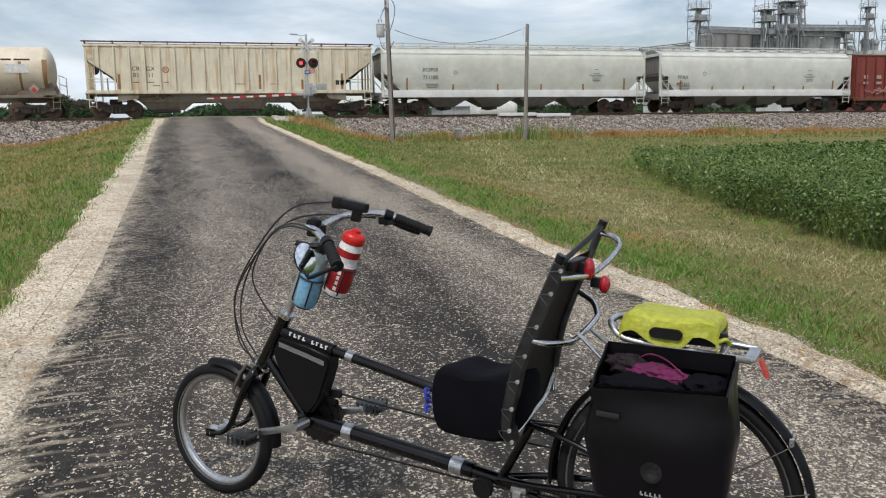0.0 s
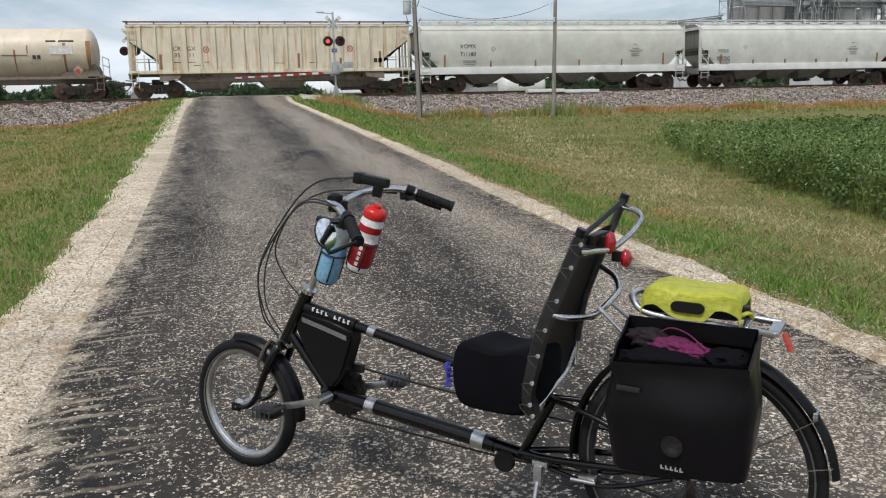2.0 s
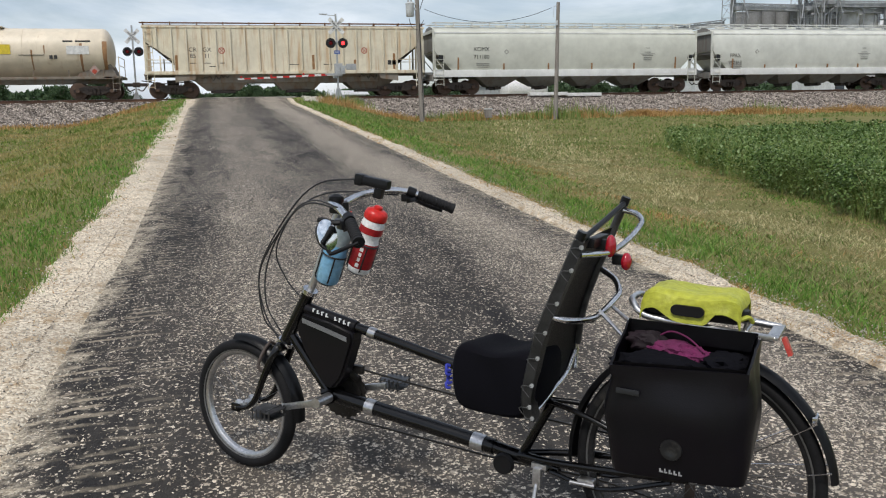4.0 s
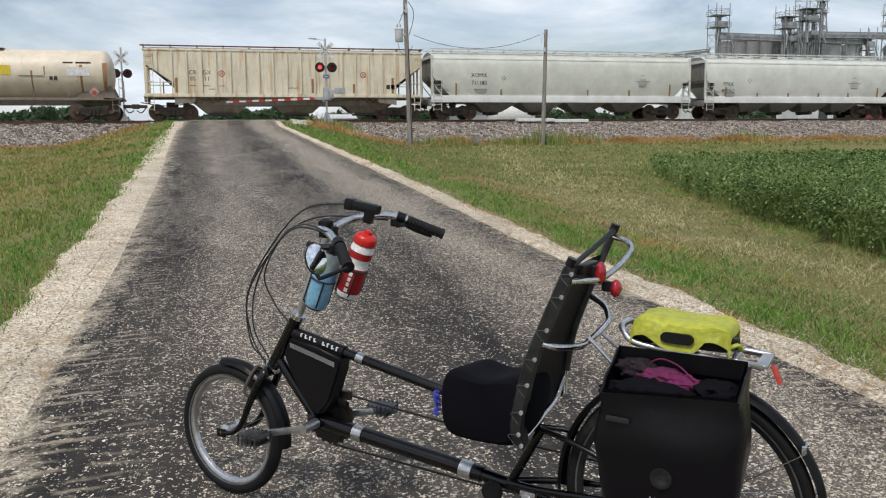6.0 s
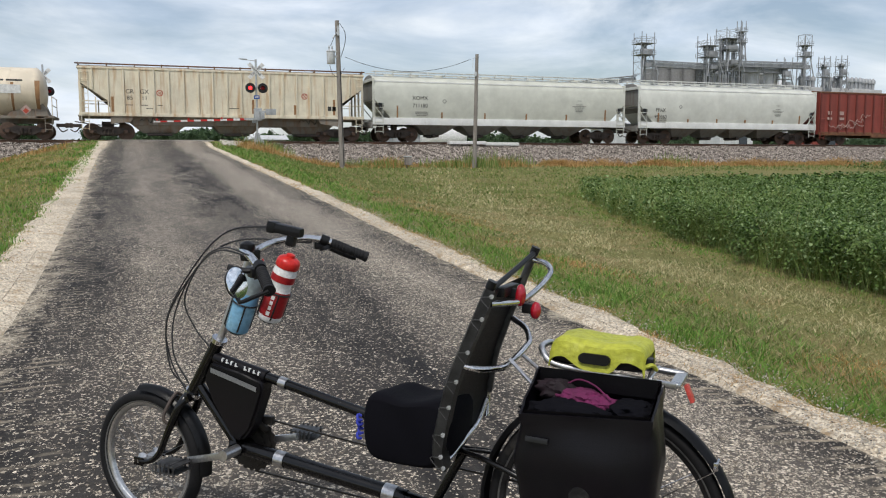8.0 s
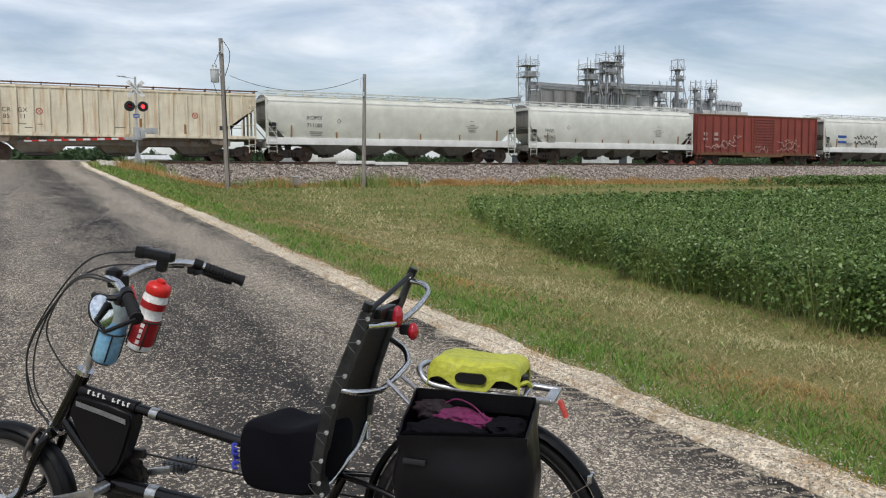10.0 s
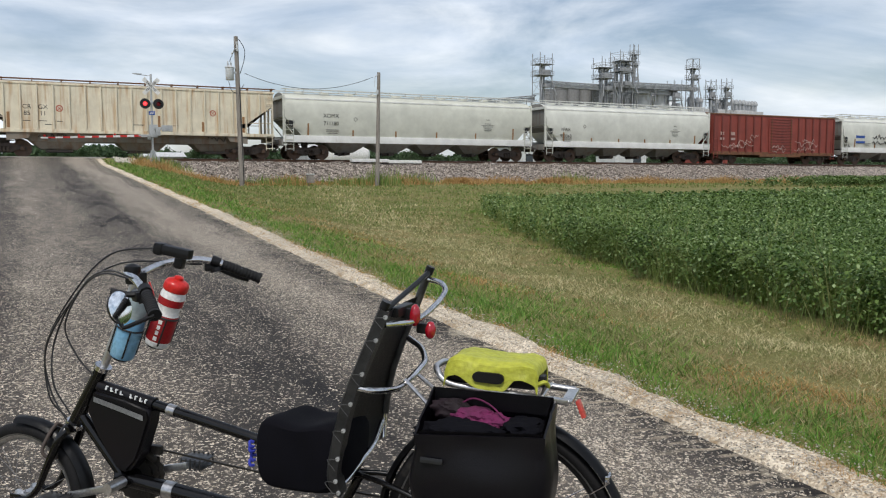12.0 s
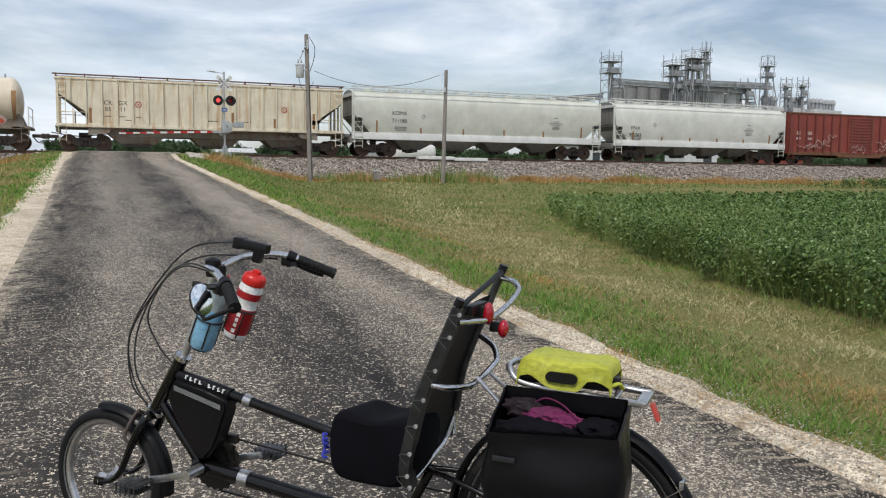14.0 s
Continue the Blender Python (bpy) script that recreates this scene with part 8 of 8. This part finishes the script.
for cx, cy, n, hh in ((18.1, 45.4, 150, 0.85), (18.9, 46.6, 160, 0.6), (11.5, 47.5, 160, 0.45), (13.1, 46.8, 220, 0.5), (6.9, 51.2, 320, 0.55), (21.5, 47.6, 240, 0.6), (33.0, 47.8, 260, 0.6), (16.3, 46.4, 220, 0.45)):
    x, y = r_.normal(cx, 0.75, n), r_.normal(cy, 0.5, n)
    blades("tall_weeds", x, y, hh, 0.05, M["weed"], "tall green weeds growing from the trackside", "weeds", int(cx * 10), 0.35, lambda x, y: np.maximum(land_z(x, y), ballast_z(x, y)))
# dry litter on the shoulder's grassy side
x, y, d = scatter(25, 2.9, 4.6, 1, 30, 150000, lambda x, y, r: (np.abs(x - verge_r(y) + 0.01) < (0.07 + 0.004 * y) * np.abs(r.normal(0, 1, len(x)))))
blades("dry_litter", x, y, 0.022, 0.0011 * d, M["straw"], "dry straw litter along the shoulder", "grass litter", 7, 4.0, lambda x, y: np.maximum(land_z(x, y), road_z(y)))
x, y, d = scatter(26, -3.4, -1.0, 3, 30, 20000, lambda x, y, r: (np.abs(x - verge_l(y) - 0.02) < 0.14 * np.abs(r.normal(0, 1, len(x)))))
blades("dry_litter", x, y, 0.025, 0.0013 * d, M["straw"], "dry straw litter along the shoulder", "grass litter", 8, 4.0, lambda x, y: np.maximum(land_z(x, y), road_z(y)))


def soybeans(name, x, y, per, leaf, top, seed, label):
    """Bushy plants: oval leaves held outward and tilted, densest at the top of the canopy."""
    r = np.random.default_rng(seed)
    n = len(x)
    ph = top * r.uniform(0.82, 1.12, n) * (1 + 0.10 * np.sin(x * 0.9) * np.sin(y * 0.7))
    px, py, pz, ph = (np.repeat(q, per) for q in (x, y, land_z(x, y), ph))
    m = n * per
    t = r.beta(1.5, 1.0, m)
    rad = r.uniform(0.02, 0.24, m) * (1.15 - 0.45 * t)
    az = r.uniform(0, 2 * np.pi, m)
    c = np.stack([px + rad * np.cos(az), py + rad * np.sin(az), pz + 0.06 + ph * t], 1)
    s = np.broadcast_to(leaf, n).repeat(per) * r.uniform(0.65, 1.25, m)
    tilt = r.uniform(-0.25, 0.95, m)
    o = az + r.normal(0, 0.6, m)
    out = np.stack([np.cos(o) * np.cos(tilt), np.sin(o) * np.cos(tilt), -np.sin(tilt)], 1) * s[:, None]
    side = np.stack([-np.sin(o), np.cos(o), r.normal(0, 0.25, m)], 1) * s[:, None] * 0.40
    dip = np.stack([0 * s, 0 * s, -0.14 * s], 1)
    v = np.stack([c - out * 0.5, c - out * 0.12 + side + dip * -0.6, c + out * 0.25 + side * 0.8, c + out * 0.55 + dip, c + out * 0.25 - side * 0.8, c - out * 0.12 - side + dip * -0.6], 1)
    f = (np.array([(0, 5, 1), (1, 5, 4), (1, 4, 2), (2, 4, 3)])[None] + 6 * np.arange(m)[:, None, None]).ravel()
    return tagged(new(name, raw_mesh(name, v.reshape(-1, 3), f, 3, M["soy"])), label, "soybean crop", kind="stuff")


r_ = np.random.default_rng(12)
x, y = r_.uniform(6.2, 18, 9000), r_.uniform(-2, 17, 9000)
k = in_field(x, y) & (np.hypot(x, y) < 15)
soybeans("soybean_field", x[k], y[k], 110, 0.037, 0.56, 13, "dense dark green soybean plants at the field's edge")
x, y = r_.uniform(8, 34, 9000), r_.uniform(0, 30, 9000)
k = in_field(x, y) & (np.hypot(x, y) >= 14.5) & (np.hypot(x, y) < 30)
soybeans("soybean_field", x[k], y[k], 50, 0.062, 0.55, 14, "dense green soybean canopy")
x, y = r_.uniform(14, 92, 12000), r_.uniform(2, 36, 12000)
k = in_field(x, y) & (np.hypot(x, y) >= 29) & (y > 0.3 * x)
soybeans("soybean_field", x[k], y[k], 24, 0.125, 0.52, 15, "dense green soybean canopy")
x, y = r_.uniform(40, 96, 1800), r_.uniform(41.5, 45.5, 1800)
x = x + 6 * (y - 41.5) * (x < 52)
soybeans("weed_strip", x, y, 18, 0.13, 0.55, 16, "strip of bushy green weeds near the ballast")
# tall light weeds standing along and in the field's edge
y = r_.uniform(1.5, 27, 5500)
x = field_edge(y) + np.abs(r_.normal(0, 0.50, 5500)) + 0.06
blades("edge_weeds", x, y, 0.52, 0.0055, M["weed"], "tall pale green grass weeds along the crop edge", "weeds", 17, 0.9)
px_, py_ = r_.uniform(0, 1, 190), r_.uniform(2.5, 20, 190)
x = np.repeat(field_edge(py_) + 0.15 + 3.2 * px_ ** 2, 26) + r_.normal(0, 0.11, 190 * 26)
y = np.repeat(py_, 26) + r_.normal(0, 0.11, 190 * 26)
blades("edge_weeds", x, y, 0.66, 0.0065, M["weed"], "tall pale green grass weeds among the crop", "weeds", 18, 0.8)
y = r_.uniform(1.5, 24, 3000)
x = field_edge(y) - np.abs(r_.normal(0, 0.14, 3000)) + 0.05
blades("field_fringe", x, y, 0.075, 0.005, M["half_dry"], "uncut grass fringe below the crop", "grass", 19, 0.5)

# broad-leaved weeds at the shoulder's edge
for cx, cy, n in ((-1.50, 7.6, 46), (-1.62, 9.6, 40), (-1.55, 12.4, 40), (3.55, 6.1, 34), (3.60, 9.0, 40), (3.45, 4.2, 30), (-1.9, 16.5, 50), (3.9, 14.0, 46)):
    x, y = r_.normal(cx, 0.12, n), r_.normal(cy, 0.14, n)
    blades("shoulder_weed", x, y, 0.075, 0.014, M["weed"], "low broad-leaved weed at the shoulder edge", "weeds", int(abs(cy) * 10), 1.4)


def far_woods():
    """An unbroken hedge and wood along the far fields."""
    r = np.random.default_rng(77)
    n = 90000
    x, y = r.uniform(-150, 290, n), r.normal(172, 4, n)
    h = np.where(x < -20, 5.6, np.where(x < -11, 3.3, 4.8)) + 0.6 * np.sin(x * 0.21) + 0.4 * np.sin(x * 0.57 + 1)
    z = 1.3 + h * r.beta(1.3, 1.1, n)
    c = np.stack([x, y, z], 1)
    u, v = r.normal(0, 1, (n, 3)), r.normal(0, 1, (n, 3))
    s = r.uniform(0.25, 0.55, (n, 1, 1))
    u /= np.linalg.norm(u, axis=1)[:, None]
    v /= np.linalg.norm(v, axis=1)[:, None]
    q = np.stack([-u - 0.5 * v, 0.2 * u - v, u, 0.1 * u + v], 1) * s + c[:, None, :]
    tagged(new("far_woods", raw_mesh("far_woods", q.reshape(-1, 3), np.arange(4 * n), 4, M["tree"])), "dark green hedge and wood beyond the fields", "woods", kind="stuff")


far_woods()


# ---------------------------------------------------------------- motion
TRAIN = [(0.0, -1.97), (0.5, -1.79), (1.0, -1.61), (1.5, -1.43), (2.0, -1.25), (3.0, -0.88), (3.8, -0.58), (4.5, -0.31), (5.0, -0.14), (5.5, 0.0), (6.0, 0.155),
         (6.5, 0.31), (7.0, 0.465), (7.5, 0.63), (8.0, 0.79), (8.5, 0.94), (9.2, 1.12), (10.0, 1.25), (11.0, 1.35), (12.0, 1.43), (13.0, 1.49), (14.0, 1.52)]


def motions():
    for car in CARS:
        x, y, z = car.matrix_basis.translation
        walk(car, [(t, pose(x + d, y, z)) for t, d in TRAIN])
    for w in WHEELSETS:
        x, y, z = w.matrix_basis.translation
        walk(w, [(t, pose(x, y, z, 0, math.degrees(d / WHEEL_R), 0)) for t, d in TRAIN])
    # the two lamps of a signal glow in turn: each lens carries a lit and a dark face and swings round
    period = 1.51
    for lens, k, gate in LAMPS:
        x, y, z = lens.matrix_basis.translation
        rows, ang = [(0.0, 0.0 if k < 0 else 180.0)], 0.0 if k < 0 else 180.0
        t = 0.57
        while t < 13.8:
            for q in range(1, 4):
                rows.append((t + 0.034 * (q - 1), ang + 60.0 * (q - 1)))
            ang += 180.0
            rows.append((t + 0.102, ang))
            t += period / 2
        rows.append((14.0, ang))
        walk(lens, [(tt, pose(x, y, z, 0, 0, a_)) for tt, a_ in rows])


motions()
